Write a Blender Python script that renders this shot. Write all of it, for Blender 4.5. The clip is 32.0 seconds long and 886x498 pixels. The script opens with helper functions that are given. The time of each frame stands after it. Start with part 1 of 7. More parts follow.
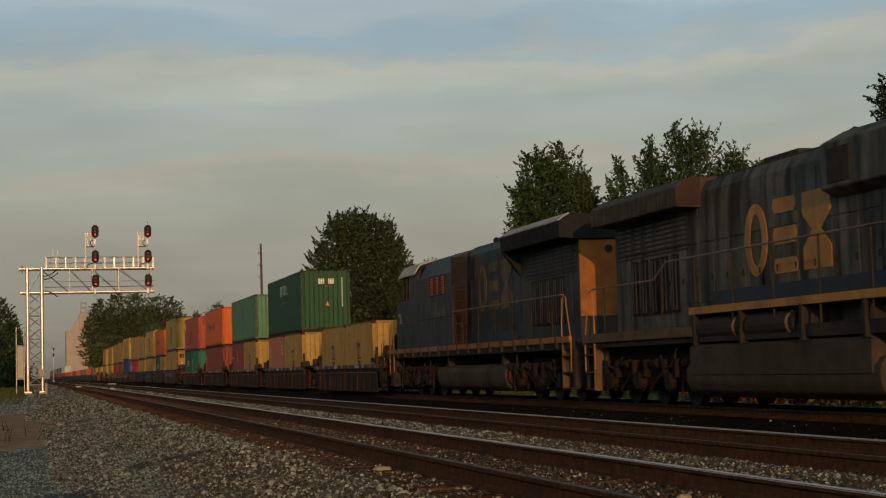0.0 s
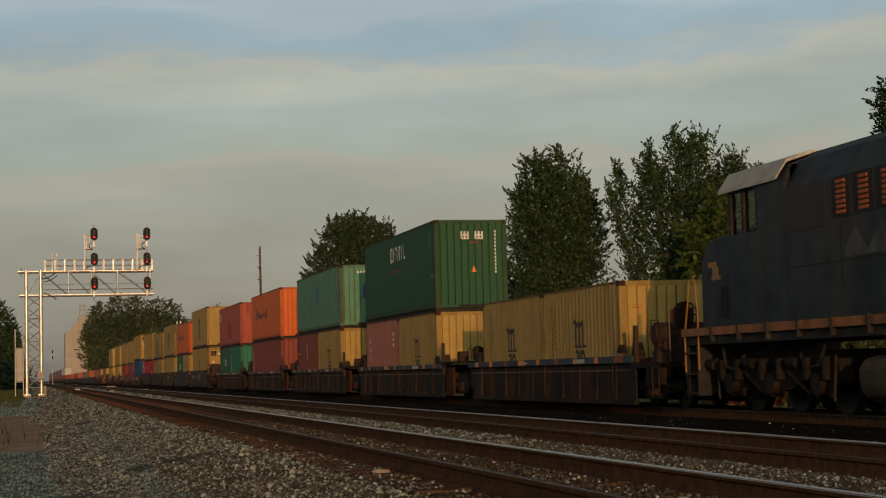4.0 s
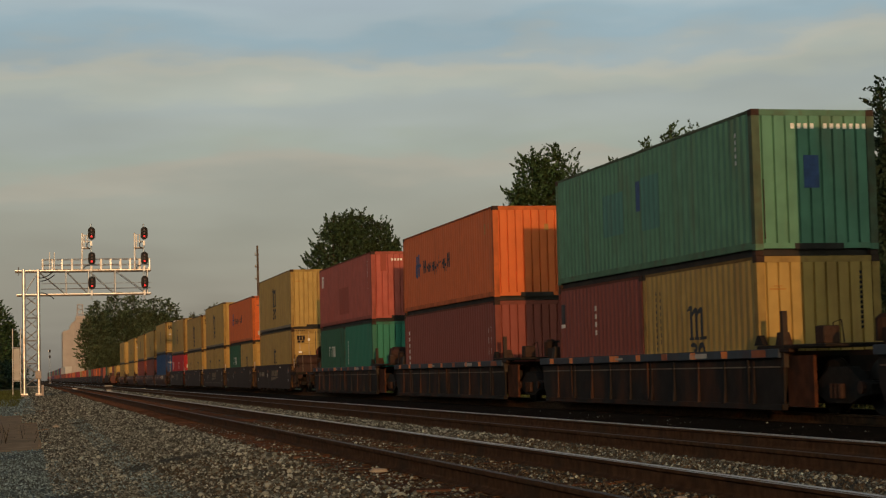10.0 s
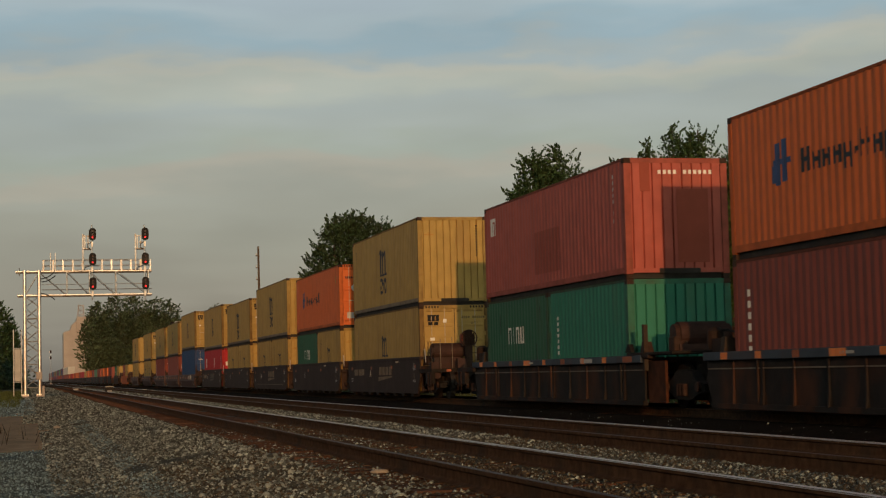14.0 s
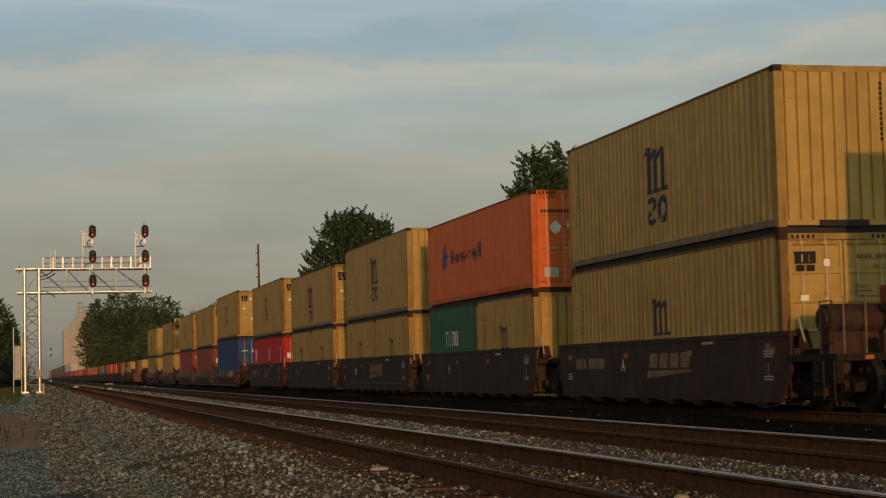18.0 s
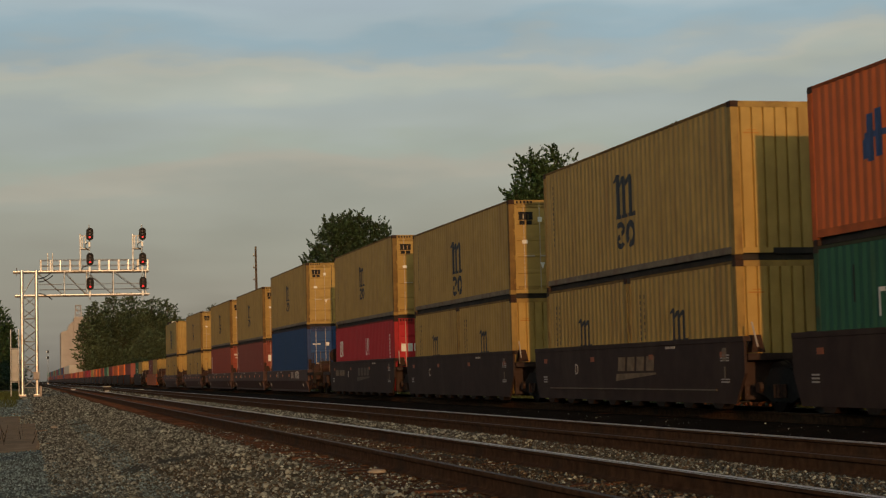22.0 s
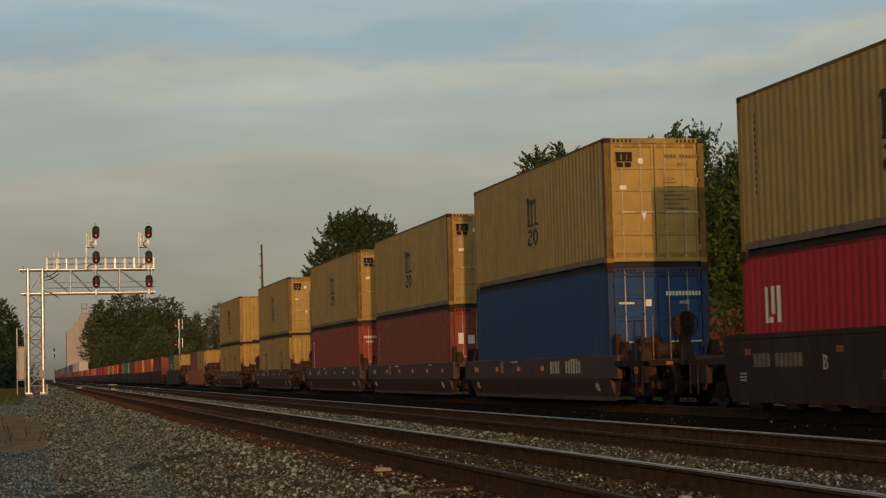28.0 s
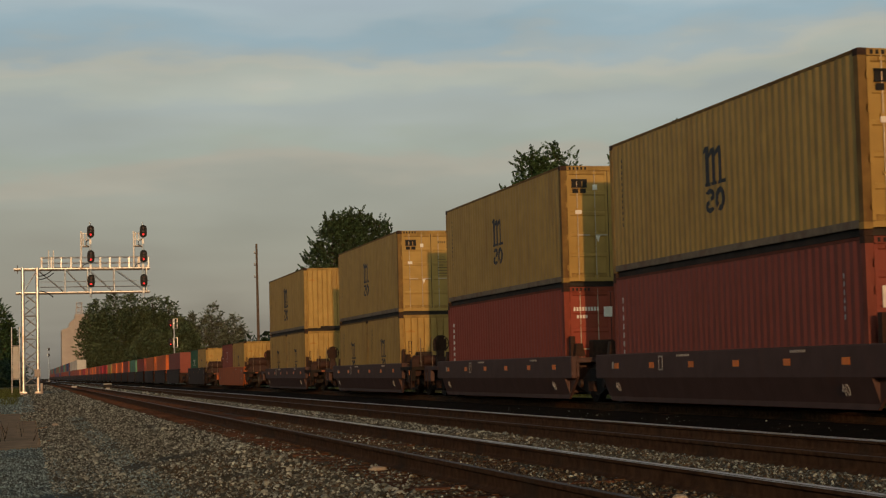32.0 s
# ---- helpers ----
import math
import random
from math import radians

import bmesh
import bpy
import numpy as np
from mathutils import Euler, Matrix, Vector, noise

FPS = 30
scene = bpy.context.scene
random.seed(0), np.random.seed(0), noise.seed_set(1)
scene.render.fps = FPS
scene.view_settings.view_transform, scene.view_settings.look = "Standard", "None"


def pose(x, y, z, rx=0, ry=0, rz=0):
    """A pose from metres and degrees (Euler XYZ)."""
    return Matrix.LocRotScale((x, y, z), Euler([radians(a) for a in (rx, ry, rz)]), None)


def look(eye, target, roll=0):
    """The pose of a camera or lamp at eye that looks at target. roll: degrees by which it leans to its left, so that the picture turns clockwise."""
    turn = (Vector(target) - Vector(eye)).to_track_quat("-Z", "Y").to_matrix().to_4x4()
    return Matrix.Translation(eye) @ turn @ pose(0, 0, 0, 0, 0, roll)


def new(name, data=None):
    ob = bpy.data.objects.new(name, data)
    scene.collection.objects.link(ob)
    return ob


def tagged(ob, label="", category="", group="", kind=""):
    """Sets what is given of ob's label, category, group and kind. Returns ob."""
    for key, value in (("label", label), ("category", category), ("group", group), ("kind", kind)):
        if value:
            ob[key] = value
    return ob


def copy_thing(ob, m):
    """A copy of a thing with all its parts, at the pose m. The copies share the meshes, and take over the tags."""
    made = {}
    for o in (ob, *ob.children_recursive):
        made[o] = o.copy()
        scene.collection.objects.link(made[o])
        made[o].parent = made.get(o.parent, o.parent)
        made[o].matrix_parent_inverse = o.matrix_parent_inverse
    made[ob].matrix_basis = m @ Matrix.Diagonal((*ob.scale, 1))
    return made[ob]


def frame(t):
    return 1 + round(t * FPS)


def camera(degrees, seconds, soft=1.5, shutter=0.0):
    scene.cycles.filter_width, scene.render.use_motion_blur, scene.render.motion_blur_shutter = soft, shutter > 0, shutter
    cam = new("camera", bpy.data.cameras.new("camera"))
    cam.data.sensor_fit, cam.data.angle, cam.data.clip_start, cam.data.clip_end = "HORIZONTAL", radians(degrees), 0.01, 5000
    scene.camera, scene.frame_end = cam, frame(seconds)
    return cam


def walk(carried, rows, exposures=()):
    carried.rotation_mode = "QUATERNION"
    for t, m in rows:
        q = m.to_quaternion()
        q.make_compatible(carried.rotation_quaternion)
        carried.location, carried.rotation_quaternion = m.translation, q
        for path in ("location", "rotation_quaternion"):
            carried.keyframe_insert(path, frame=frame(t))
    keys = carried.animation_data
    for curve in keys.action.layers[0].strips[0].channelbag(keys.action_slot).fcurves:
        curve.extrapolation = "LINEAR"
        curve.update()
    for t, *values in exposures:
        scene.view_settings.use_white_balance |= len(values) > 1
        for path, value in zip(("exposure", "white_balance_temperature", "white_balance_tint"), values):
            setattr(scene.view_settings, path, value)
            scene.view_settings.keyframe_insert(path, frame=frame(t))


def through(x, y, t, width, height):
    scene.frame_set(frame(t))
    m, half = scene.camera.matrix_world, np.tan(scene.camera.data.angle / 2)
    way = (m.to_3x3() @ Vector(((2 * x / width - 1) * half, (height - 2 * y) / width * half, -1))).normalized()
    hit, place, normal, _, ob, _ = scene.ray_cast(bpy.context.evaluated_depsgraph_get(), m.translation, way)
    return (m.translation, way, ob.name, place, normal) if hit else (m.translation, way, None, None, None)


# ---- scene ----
cam = camera(28.396, 32.0, soft=1.2, shutter=0.22)

EYE = (0.0, 0.0, 0.9)
YAW, PITCH, LEAN = 13.307, 3.954, -1.418  # right of the track's line, up, roll


def view(dyaw=0.0, dpitch=0.0):
    a, b, c = radians(YAW + dyaw), radians(PITCH + dpitch), radians(LEAN)
    fwd = Vector((math.sin(a) * math.cos(b), math.cos(a) * math.cos(b), math.sin(b)))
    right = Vector((math.cos(a), -math.sin(a), 0))
    up = right.cross(fwd)
    r, u = right * math.cos(c) + up * math.sin(c), up * math.cos(c) - right * math.sin(c)
    m = Matrix((r, u, -fwd)).transposed().to_4x4()
    m.translation = EYE
    return m


# the small sway of the camera: seconds, degrees to the right, degrees up
SWAY = (
    (0, -0.001, -0.057), (0.5, 0.084, -0.057), (1, 0.140, -0.057), (1.5, 0.140, -0.057), (2, 0.135, -0.057), (2.5, 0.084, -0.028),
    (3, 0.056, -0.028), (3.5, 0.027, -0.001), (5.5, 0.061, 0.055), (6, 0.054, 0.028), (6.5, 0.028, 0.028), (7, 0.027, 0.057),
    (7.5, 0.027, 0.057), (8, -0.000, 0.028), (8.5, -0.000, 0.003), (9, -0.000, 0.000), (9.5, 0.028, 0.000), (10, 0.112, 0.003),
    (10.5, 0.141, 0.053), (11, 0.141, 0.057), (11.5, 0.136, 0.029), (12, 0.112, 0.028), (12.5, 0.085, 0.051), (13, 0.084, 0.055),
    (13.5, 0.085, 0.033), (14, 0.085, 0.029), (14.5, 0.082, 0.028), (16.5, 0.085, -0.057), (17, 0.085, -0.057), (17.5, 0.085, -0.057),
    (18, 0.085, -0.057), (18.5, -0.003, -0.057), (19, -0.000, -0.057), (19.5, 0.028, -0.057), (20, 0.144, -0.057), (20.5, 0.198, -0.057),
    (21, 0.219, -0.057), (21.5, 0.197, -0.057), (22, 0.169, 0.028), (22.5, 0.140, 0.084), (23, 0.112, 0.085), (23.5, 0.086, 0.080),
    (24, 0.084, 0.057), (24.5, 0.085, 0.029), (25, 0.085, 0.028), (25.5, 0.085, 0.000), (27.5, 0.085, -0.028), (28, -0.024, -0.029),
    (28.5, -0.027, -0.050), (29, -0.000, -0.057), (29.5, 0.110, -0.057), (30, 0.144, -0.057), (30.5, 0.170, -0.057), (31, 0.169, -0.057),
    (31.5, 0.147, -0.057), (32, 0.140, -0.057),
)
walk(cam, [(t, view(a, b)) for t, a, b in SWAY])
scene.view_settings.exposure = 0.0

# ---- light: a low evening sun behind the camera, a hazy sky with streaky cloud ----
SUN_SIDE, SUN_UP = 8.3, 6.0  # degrees off the track's line, degrees of elevation
world = bpy.data.worlds.new("evening_sky")
scene.world = world
world.use_nodes = True


def build_world():
    nt = world.node_tree
    nt.nodes.clear()
    N, Lk = nt.nodes.new, nt.links.new
    out, bg = N("ShaderNodeOutputWorld"), N("ShaderNodeBackground")
    sky = N("ShaderNodeTexSky")
    sky.sky_type, sky.sun_disc = "NISHITA", False
    sky.sun_elevation, sky.sun_rotation = radians(SUN_UP), radians(180 + SUN_SIDE)
    sky.air_density, sky.dust_density, sky.ozone_density = 1.0, 2.0, 1.5
    tc, mp = N("ShaderNodeTexCoord"), N("ShaderNodeMapping")
    mp.inputs["Scale"].default_value = (1.0, 1.0, 4.0)
    n1, n2 = N("ShaderNodeTexNoise"), N("ShaderNodeTexNoise")
    n1.inputs["Scale"].default_value, n1.inputs["Detail"].default_value = 6.5, 3.0
    n1.inputs["Roughness"].default_value = 0.45
    n2.inputs["Scale"].default_value, n2.inputs["Detail"].default_value = 17.0, 6.0
    sep, mix = N("ShaderNodeSeparateXYZ"), N("ShaderNodeMixRGB")
    # the layers of haze and cloud by height, their edges wavering
    wave, wisp = N("ShaderNodeMath"), N("ShaderNodeMath")
    wave.operation = wisp.operation = "MULTIPLY_ADD"
    wave.inputs[1].default_value, wisp.inputs[1].default_value = 0.06, 0.03
    zcol = N("ShaderNodeValToRGB")
    zcol.color_ramp.interpolation = "EASE"
    e = zcol.color_ramp.elements
    e[0].position, e[0].color = 0.0, (1.95, 1.76, 1.49, 1)
    e[1].position, e[1].color = 1.0, (0.15, 0.22, 0.3, 1)
    for at, col in ((0.05, (3.3, 3.1, 2.6, 1)), (0.085, (3.55, 3.45, 2.9, 1)), (0.105, (3.75, 3.7, 3.15, 1)), (0.118, (4.3, 4.0, 3.3, 1)), (0.128, (3.9, 4.2, 3.6, 1)), (0.145, (4.05, 4.35, 4.0, 1)),
                    (0.158, (4.0, 4.35, 4.1, 1)), (0.17, (4.55, 4.75, 4.1, 1)), (0.177, (4.95, 4.9, 4.15, 1)), (0.185, (3.9, 4.5, 4.55, 1)), (0.194, (3.4, 4.5, 5.0, 1)), (0.207, (4.1, 4.9, 5.2, 1)), (0.225, (3.9, 4.6, 5.0, 1)), (0.3, (2.6, 3.1, 3.3, 1)), (0.45, (1.15, 1.4, 1.5, 1))):
        m = e.new(at)
        m.color = col
    Lk(tc.outputs["Generated"], mp.inputs["Vector"])
    Lk(tc.outputs["Generated"], sep.inputs[0])
    for n in (n1, n2):
        Lk(mp.outputs[0], n.inputs["Vector"])
    less = N("ShaderNodeMath")
    less.operation, less.inputs[1].default_value = "SUBTRACT", 0.043
    Lk(sep.outputs["Z"], less.inputs[0])
    Lk(n1.outputs["Fac"], wave.inputs[0])
    Lk(less.outputs[0], wave.inputs[2])
    Lk(n2.outputs["Fac"], wisp.inputs[0])
    Lk(wave.outputs[0], wisp.inputs[2])
    Lk(wisp.outputs[0], zcol.inputs["Fac"])
    haze = N("ShaderNodeMixRGB")
    haze.inputs["Fac"].default_value = 0.85
    Lk(sky.outputs[0], haze.inputs[1])
    Lk(zcol.outputs[0], haze.inputs[2])
    # soft patches of thinner and thicker cloud
    n3, thin = N("ShaderNodeTexNoise"), N("ShaderNodeMapRange")
    n3.inputs["Scale"].default_value, n3.inputs["Detail"].default_value = 5.5, 3.0
    Lk(mp.outputs[0], n3.inputs["Vector"])
    thin.inputs["From Min"].default_value, thin.inputs["From Max"].default_value = 0.3, 0.7
    thin.inputs["To Min"].default_value, thin.inputs["To Max"].default_value = 0.9, 1.1
    Lk(n3.outputs["Fac"], thin.inputs["Value"])
    mix.blend_type = "MULTIPLY"
    mix.inputs["Fac"].default_value = 1.0
    Lk(haze.outputs[0], mix.inputs[1])
    Lk(thin.outputs[0], mix.inputs[2])
    # the bright western sky round the setting sun
    dot, near, low, gain, glow_c, total = N("ShaderNodeVectorMath"), N("ShaderNodeMapRange"), N("ShaderNodeMapRange"), N("ShaderNodeMath"), N("ShaderNodeMixRGB"), N("ShaderNodeMixRGB")
    dot.operation, gain.operation, glow_c.blend_type, total.blend_type = "DOT_PRODUCT", "MULTIPLY", "MULTIPLY", "ADD"
    dot.inputs[1].default_value = (-math.sin(radians(SUN_SIDE)), -math.cos(radians(SUN_SIDE)), 0.1)
    near.interpolation_type = low.interpolation_type = "SMOOTHSTEP"
    near.inputs["From Min"].default_value, near.inputs["From Max"].default_value = 0.35, 1.0
    low.inputs["From Min"].default_value, low.inputs["From Max"].default_value = 0.0, 0.5
    low.inputs["To Min"].default_value, low.inputs["To Max"].default_value = 1.0, 0.0
    Lk(tc.outputs["Generated"], dot.inputs[0])
    Lk(dot.outputs["Value"], near.inputs["Value"])
    Lk(sep.outputs["Z"], low.inputs["Value"])
    Lk(near.outputs[0], gain.inputs[0])
    Lk(low.outputs[0], gain.inputs[1])
    glow_c.inputs["Fac"].default_value = total.inputs["Fac"].default_value = 1.0
    Lk(gain.outputs[0], glow_c.inputs[1])
    glow_c.inputs[2].default_value = (15.5, 15.2, 10.2, 1)
    Lk(mix.outputs[0], total.inputs[1])
    Lk(glow_c.outputs[0], total.inputs[2])
    Lk(total.outputs[0], bg.inputs["Color"])
    bg.inputs["Strength"].default_value = 0.1
    Lk(bg.outputs[0], out.inputs["Surface"])


build_world()
sun = new("evening_sun", bpy.data.lights.new("evening_sun", "SUN"))
sun.data.energy, sun.data.angle, sun.data.color = 1.9, radians(0.6), (1.0, 0.5, 0.2)
sun.matrix_world = look((-math.sin(radians(SUN_SIDE)) * 50, -math.cos(radians(SUN_SIDE)) * 50, math.tan(radians(SUN_UP)) * 50), (0, 0, 0))

# ---- materials ----
def material(name, color, rough=0.6, metal=0.0, vary=0.25, grain=6.0, dirt=None, dirt_amount=0.0, dirt_scale=1.2, streak=1.0, bump=0.15, bump_scale=40.0, island=0.0, obj_random=0.0, spec=0.35, skew=1.0):
    """Weathered paint, stone, soil: a base colour varied at two scales, with dirt of its own colour and fine relief."""
    m = bpy.data.materials.new(name)
    m.use_nodes = True
    nt = m.node_tree
    N, Lk = nt.nodes.new, nt.links.new
    b = nt.nodes["Principled BSDF"]
    b.inputs["Roughness"].default_value, b.inputs["Metallic"].default_value = rough, metal
    b.inputs["Specular IOR Level"].default_value = spec
    tc, mp = N("ShaderNodeTexCoord"), N("ShaderNodeMapping")
    mp.inputs["Scale"].default_value = (1, 1, 1 / streak)
    Lk(tc.outputs["Object"], mp.inputs["Vector"])
    big, fine = N("ShaderNodeTexNoise"), N("ShaderNodeTexNoise")
    big.inputs["Scale"].default_value, big.inputs["Detail"].default_value = dirt_scale, 6
    fine.inputs["Scale"].default_value, fine.inputs["Detail"].default_value = grain, 5
    Lk(mp.outputs[0], big.inputs["Vector"])
    Lk(tc.outputs["Object"], fine.inputs["Vector"])
    hsv = N("ShaderNodeHueSaturation")
    hsv.inputs["Color"].default_value = (*color, 1)
    val = N("ShaderNodeMapRange")
    val.inputs["From Min"].default_value, val.inputs["From Max"].default_value = 0.3, 0.7
    val.inputs["To Min"].default_value, val.inputs["To Max"].default_value = 1 - vary, 1 + vary
    Lk(fine.outputs["Fac"], val.inputs["Value"])
    last = val.outputs[0]
    for amount, node, sock in ((island, "ShaderNodeNewGeometry", "Random Per Island"), (obj_random, "ShaderNodeObjectInfo", "Random")):
        if amount:
            src, mr, mul = N(node), N("ShaderNodeMapRange"), N("ShaderNodeMath")
            mr.inputs["To Min"].default_value, mr.inputs["To Max"].default_value = 1 - amount, 1 + amount
            pw = N("ShaderNodeMath")
            pw.operation, pw.inputs[1].default_value = "POWER", skew
            Lk(src.outputs[sock], pw.inputs[0])
            Lk(pw.outputs[0], mr.inputs["Value"])
            mul.operation = "MULTIPLY"
            Lk(last, mul.inputs[0])
            Lk(mr.outputs[0], mul.inputs[1])
            last = mul.outputs[0]
    Lk(last, hsv.inputs["Value"])
    col = hsv.outputs[0]
    if dirt:
        rp, mx = N("ShaderNodeMapRange"), N("ShaderNodeMixRGB")
        rp.inputs["From Min"].default_value, rp.inputs["From Max"].default_value = 0.62 - 0.25 * dirt_amount, 0.78 - 0.2 * dirt_amount
        rp.inputs["To Max"].default_value = min(1.0, 0.35 + dirt_amount)
        Lk(big.outputs["Fac"], rp.inputs["Value"])
        Lk(rp.outputs[0], mx.inputs["Fac"])
        Lk(col, mx.inputs[1])
        mx.inputs[2].default_value = (*dirt, 1)
        col = mx.outputs[0]
    Lk(col, b.inputs["Base Color"])
    if bump:
        bn, bp = N("ShaderNodeTexNoise"), N("ShaderNodeBump")
        bn.inputs["Scale"].default_value, bn.inputs["Detail"].default_value = bump_scale, 4
        bp.inputs["Strength"].default_value, bp.inputs["Distance"].default_value = bump, 0.02
        Lk(tc.outputs["Object"], bn.inputs["Vector"])
        Lk(bn.outputs["Fac"], bp.inputs["Height"])
        Lk(bp.outputs[0], b.inputs["Normal"])
    return m


def glow(name, color, strength):
    m = bpy.data.materials.new(name)
    m.use_nodes = True
    b = m.node_tree.nodes["Principled BSDF"]
    b.inputs["Base Color"].default_value = (*color, 1)
    b.inputs["Emission Color"].default_value, b.inputs["Emission Strength"].default_value = (*color, 1), strength
    return m


RUST = (0.12, 0.045, 0.02)
GRIME = (0.05, 0.04, 0.03)


EDGES = {}


def paint(name, color, rust=0.25, vary=0.08):
    if name.endswith("_paint") and "car" not in name and "sill" not in name:
        edge = tuple(0.74 * a + 0.12 * b for a, b in zip(color, RUST))
        EDGES[name] = material(name + "_edge", edge, rough=0.7, spec=0.2, vary=0.2, grain=3, dirt=tuple(0.3 * a + 0.6 * b for a, b in zip(color, RUST)), dirt_amount=0.42, dirt_scale=2.5, streak=1.0, bump=0.1, bump_scale=30)
    if name in EDGES:
        EDGES[name + "_dark"] = material(name + "_worn_edge", tuple(0.36 * a + 0.3 * b for a, b in zip(color, RUST)), rough=0.75, spec=0.2, vary=0.25, grain=3, dirt=tuple(0.2 * a + 0.5 * b for a, b in zip(color, RUST)), dirt_amount=0.5, dirt_scale=2.5, bump=0.1, bump_scale=30)
    return material(name, color, rough=0.62, spec=0.22, vary=vary, grain=2.2, dirt=tuple(0.55 * a + 0.45 * b for a, b in zip(color, RUST)), dirt_amount=rust, dirt_scale=1.6, streak=5.0, bump=0.06, bump_scale=25)


def edge_of(mat, dark=False):
    """The grimy, chipped edge paint that goes with a container's paint; the dark one also paints shadow lines."""
    return EDGES.get(mat.name + "_dark" * dark, mat)


M_SAND = paint("sand_yellow_paint", (0.39, 0.268, 0.082), 0.3, 0.12)
M_DARKGREEN = paint("dark_green_paint", (0.022, 0.085, 0.042), 0.05)
M_TEAL = paint("faded_teal_paint", (0.10, 0.245, 0.165), 0.32, 0.14)
M_ORANGE = paint("orange_paint", (0.62, 0.15, 0.04), 0.12)
M_CORAL = paint("coral_red_paint", (0.39, 0.097, 0.074), 0.2, 0.14)
M_PINK = paint("faded_pink_paint", (0.42, 0.17, 0.13), 0.2)
M_MAROON = paint("maroon_paint", (0.235, 0.064, 0.048), 0.15)
M_BRICK = paint("brick_red_paint", (0.28, 0.062, 0.04), 0.15)
M_RED = paint("bright_red_paint", (0.42, 0.025, 0.035), 0.05)
M_BLUE = paint("blue_paint", (0.021, 0.063, 0.18), 0.06)
M_JADE = paint("jade_green_paint", (0.03, 0.19, 0.13), 0.1)
M_BOTTLE = paint("bottle_green_paint", (0.03, 0.12, 0.07), 0.15)
M_GREYBOX = paint("pale_grey_paint", (0.45, 0.45, 0.43), 0.2)
M_BROWNCAR = material("brown_car_paint", (0.04, 0.024, 0.02), 0.7, 0.0, 0.2, 2.5, dirt=(0.065, 0.045, 0.035), dirt_amount=0.35, dirt_scale=1.3, streak=3, bump=0.08, spec=0.2)
M_DARKCAR = material("sooty_car_paint", (0.02, 0.017, 0.016), 0.75, 0.0, 0.3, 3, dirt=(0.07, 0.03, 0.017), dirt_amount=0.55, dirt_scale=1.1, streak=1.6, bump=0.1, spec=0.15)
M_BLUESILL = paint("blue_grey_sill_paint", (0.046, 0.062, 0.087), 0.4, 0.2)
M_ORANGECAR = paint("orange_car_paint", (0.42, 0.11, 0.03), 0.3)
M_BLACK = material("black_paint", (0.006, 0.006, 0.0065), 0.7, vary=0.3, dirt=GRIME, dirt_amount=0.3)
M_NAVY = material("navy_mark_paint", (0.016, 0.021, 0.03), 0.6, vary=0.2)
M_MARKBLUE = material("blue_mark_paint", (0.03, 0.07, 0.2), 0.6, vary=0.2)
M_WHITE = material("white_mark_paint", (0.75, 0.75, 0.72), 0.6, vary=0.1)
M_REFLECT = material("orange_reflector", (0.75, 0.22, 0.04), 0.4, vary=0.2)
M_STEELRUST = material("rusty_steel", (0.042, 0.021, 0.014), 0.8, 0.2, 0.35, 14, dirt=GRIME, dirt_amount=0.5)
M_TRUCK = material("greasy_iron", (0.015, 0.012, 0.01), 0.8, 0.0, 0.35, 10, dirt=(0.04, 0.02, 0.013), dirt_amount=0.35, spec=0.2)
M_WHEEL = material("wheel_steel", (0.026, 0.02, 0.016), 0.6, 0.2, 0.3, 12)
M_GALV = material("galvanised_steel", (0.52, 0.53, 0.54), 0.38, 0.75, 0.15, 5, dirt=(0.3, 0.26, 0.2), dirt_amount=0.2)
# darker weathered steel; its colour also paints shade on undersides and far members
M_GALVSHADED = material("weathered_shaded_steel", (0.14, 0.13, 0.12), 0.6, 0.5, 0.2, 5, dirt=(0.06, 0.05, 0.04), dirt_amount=0.4)
M_RAILWHITE = material("pale_zinc_post", (0.78, 0.76, 0.72), 0.55, 0.2, 0.15, 5, dirt=(0.3, 0.26, 0.2), dirt_amount=0.15)
M_ROD = material("zinc_rod", (0.42, 0.37, 0.29), 0.45, 0.4, 0.15, 9)
M_RAILSIDE = material("rail_rust", (0.09, 0.05, 0.029), 0.85, 0.0, 0.35, 9, dirt=GRIME, dirt_amount=0.4, bump=0.3, spec=0.04)
M_RAILDULL = material("rail_top_no_sheen", (0.085, 0.055, 0.04), 0.55, 0.3, 0.2, 9, bump=0.05)
M_RAILTOP = material("rail_polished", (0.86, 0.87, 0.9), 0.48, 0.9, 0.08, 20, bump=0.02)
M_TIE = material("creosoted_timber", (0.085, 0.046, 0.03), 0.9, 0.0, 0.4, 7, dirt=(0.145, 0.066, 0.036), dirt_amount=0.5, streak=0.3, bump=0.6, obj_random=0.3, spec=0.04)
M_LOCOBLUE = material("dark_blue_engine_paint", (0.019, 0.028, 0.038), 0.55, 0.0, 0.6, 1.6, dirt=(0.05, 0.042, 0.034), dirt_amount=0.5, dirt_scale=1.5, streak=3, bump=0.08, spec=0.2)
M_LOCOGREY = material("grey_engine_paint", (0.1, 0.105, 0.095), 0.6, 0.0, 0.35, 1.6, dirt=(0.014, 0.013, 0.012), dirt_amount=0.75, dirt_scale=2.2, streak=7, bump=0.08, spec=0.2)
M_LOCOYELLOW = material("yellow_engine_paint", (0.40, 0.20, 0.035), 0.5, 0.0, 0.15, 3.0, dirt=(0.16, 0.09, 0.03), dirt_amount=0.4, streak=4, bump=0.05)
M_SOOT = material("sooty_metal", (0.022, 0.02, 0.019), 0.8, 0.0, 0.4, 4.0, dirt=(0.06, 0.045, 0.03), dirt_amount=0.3)
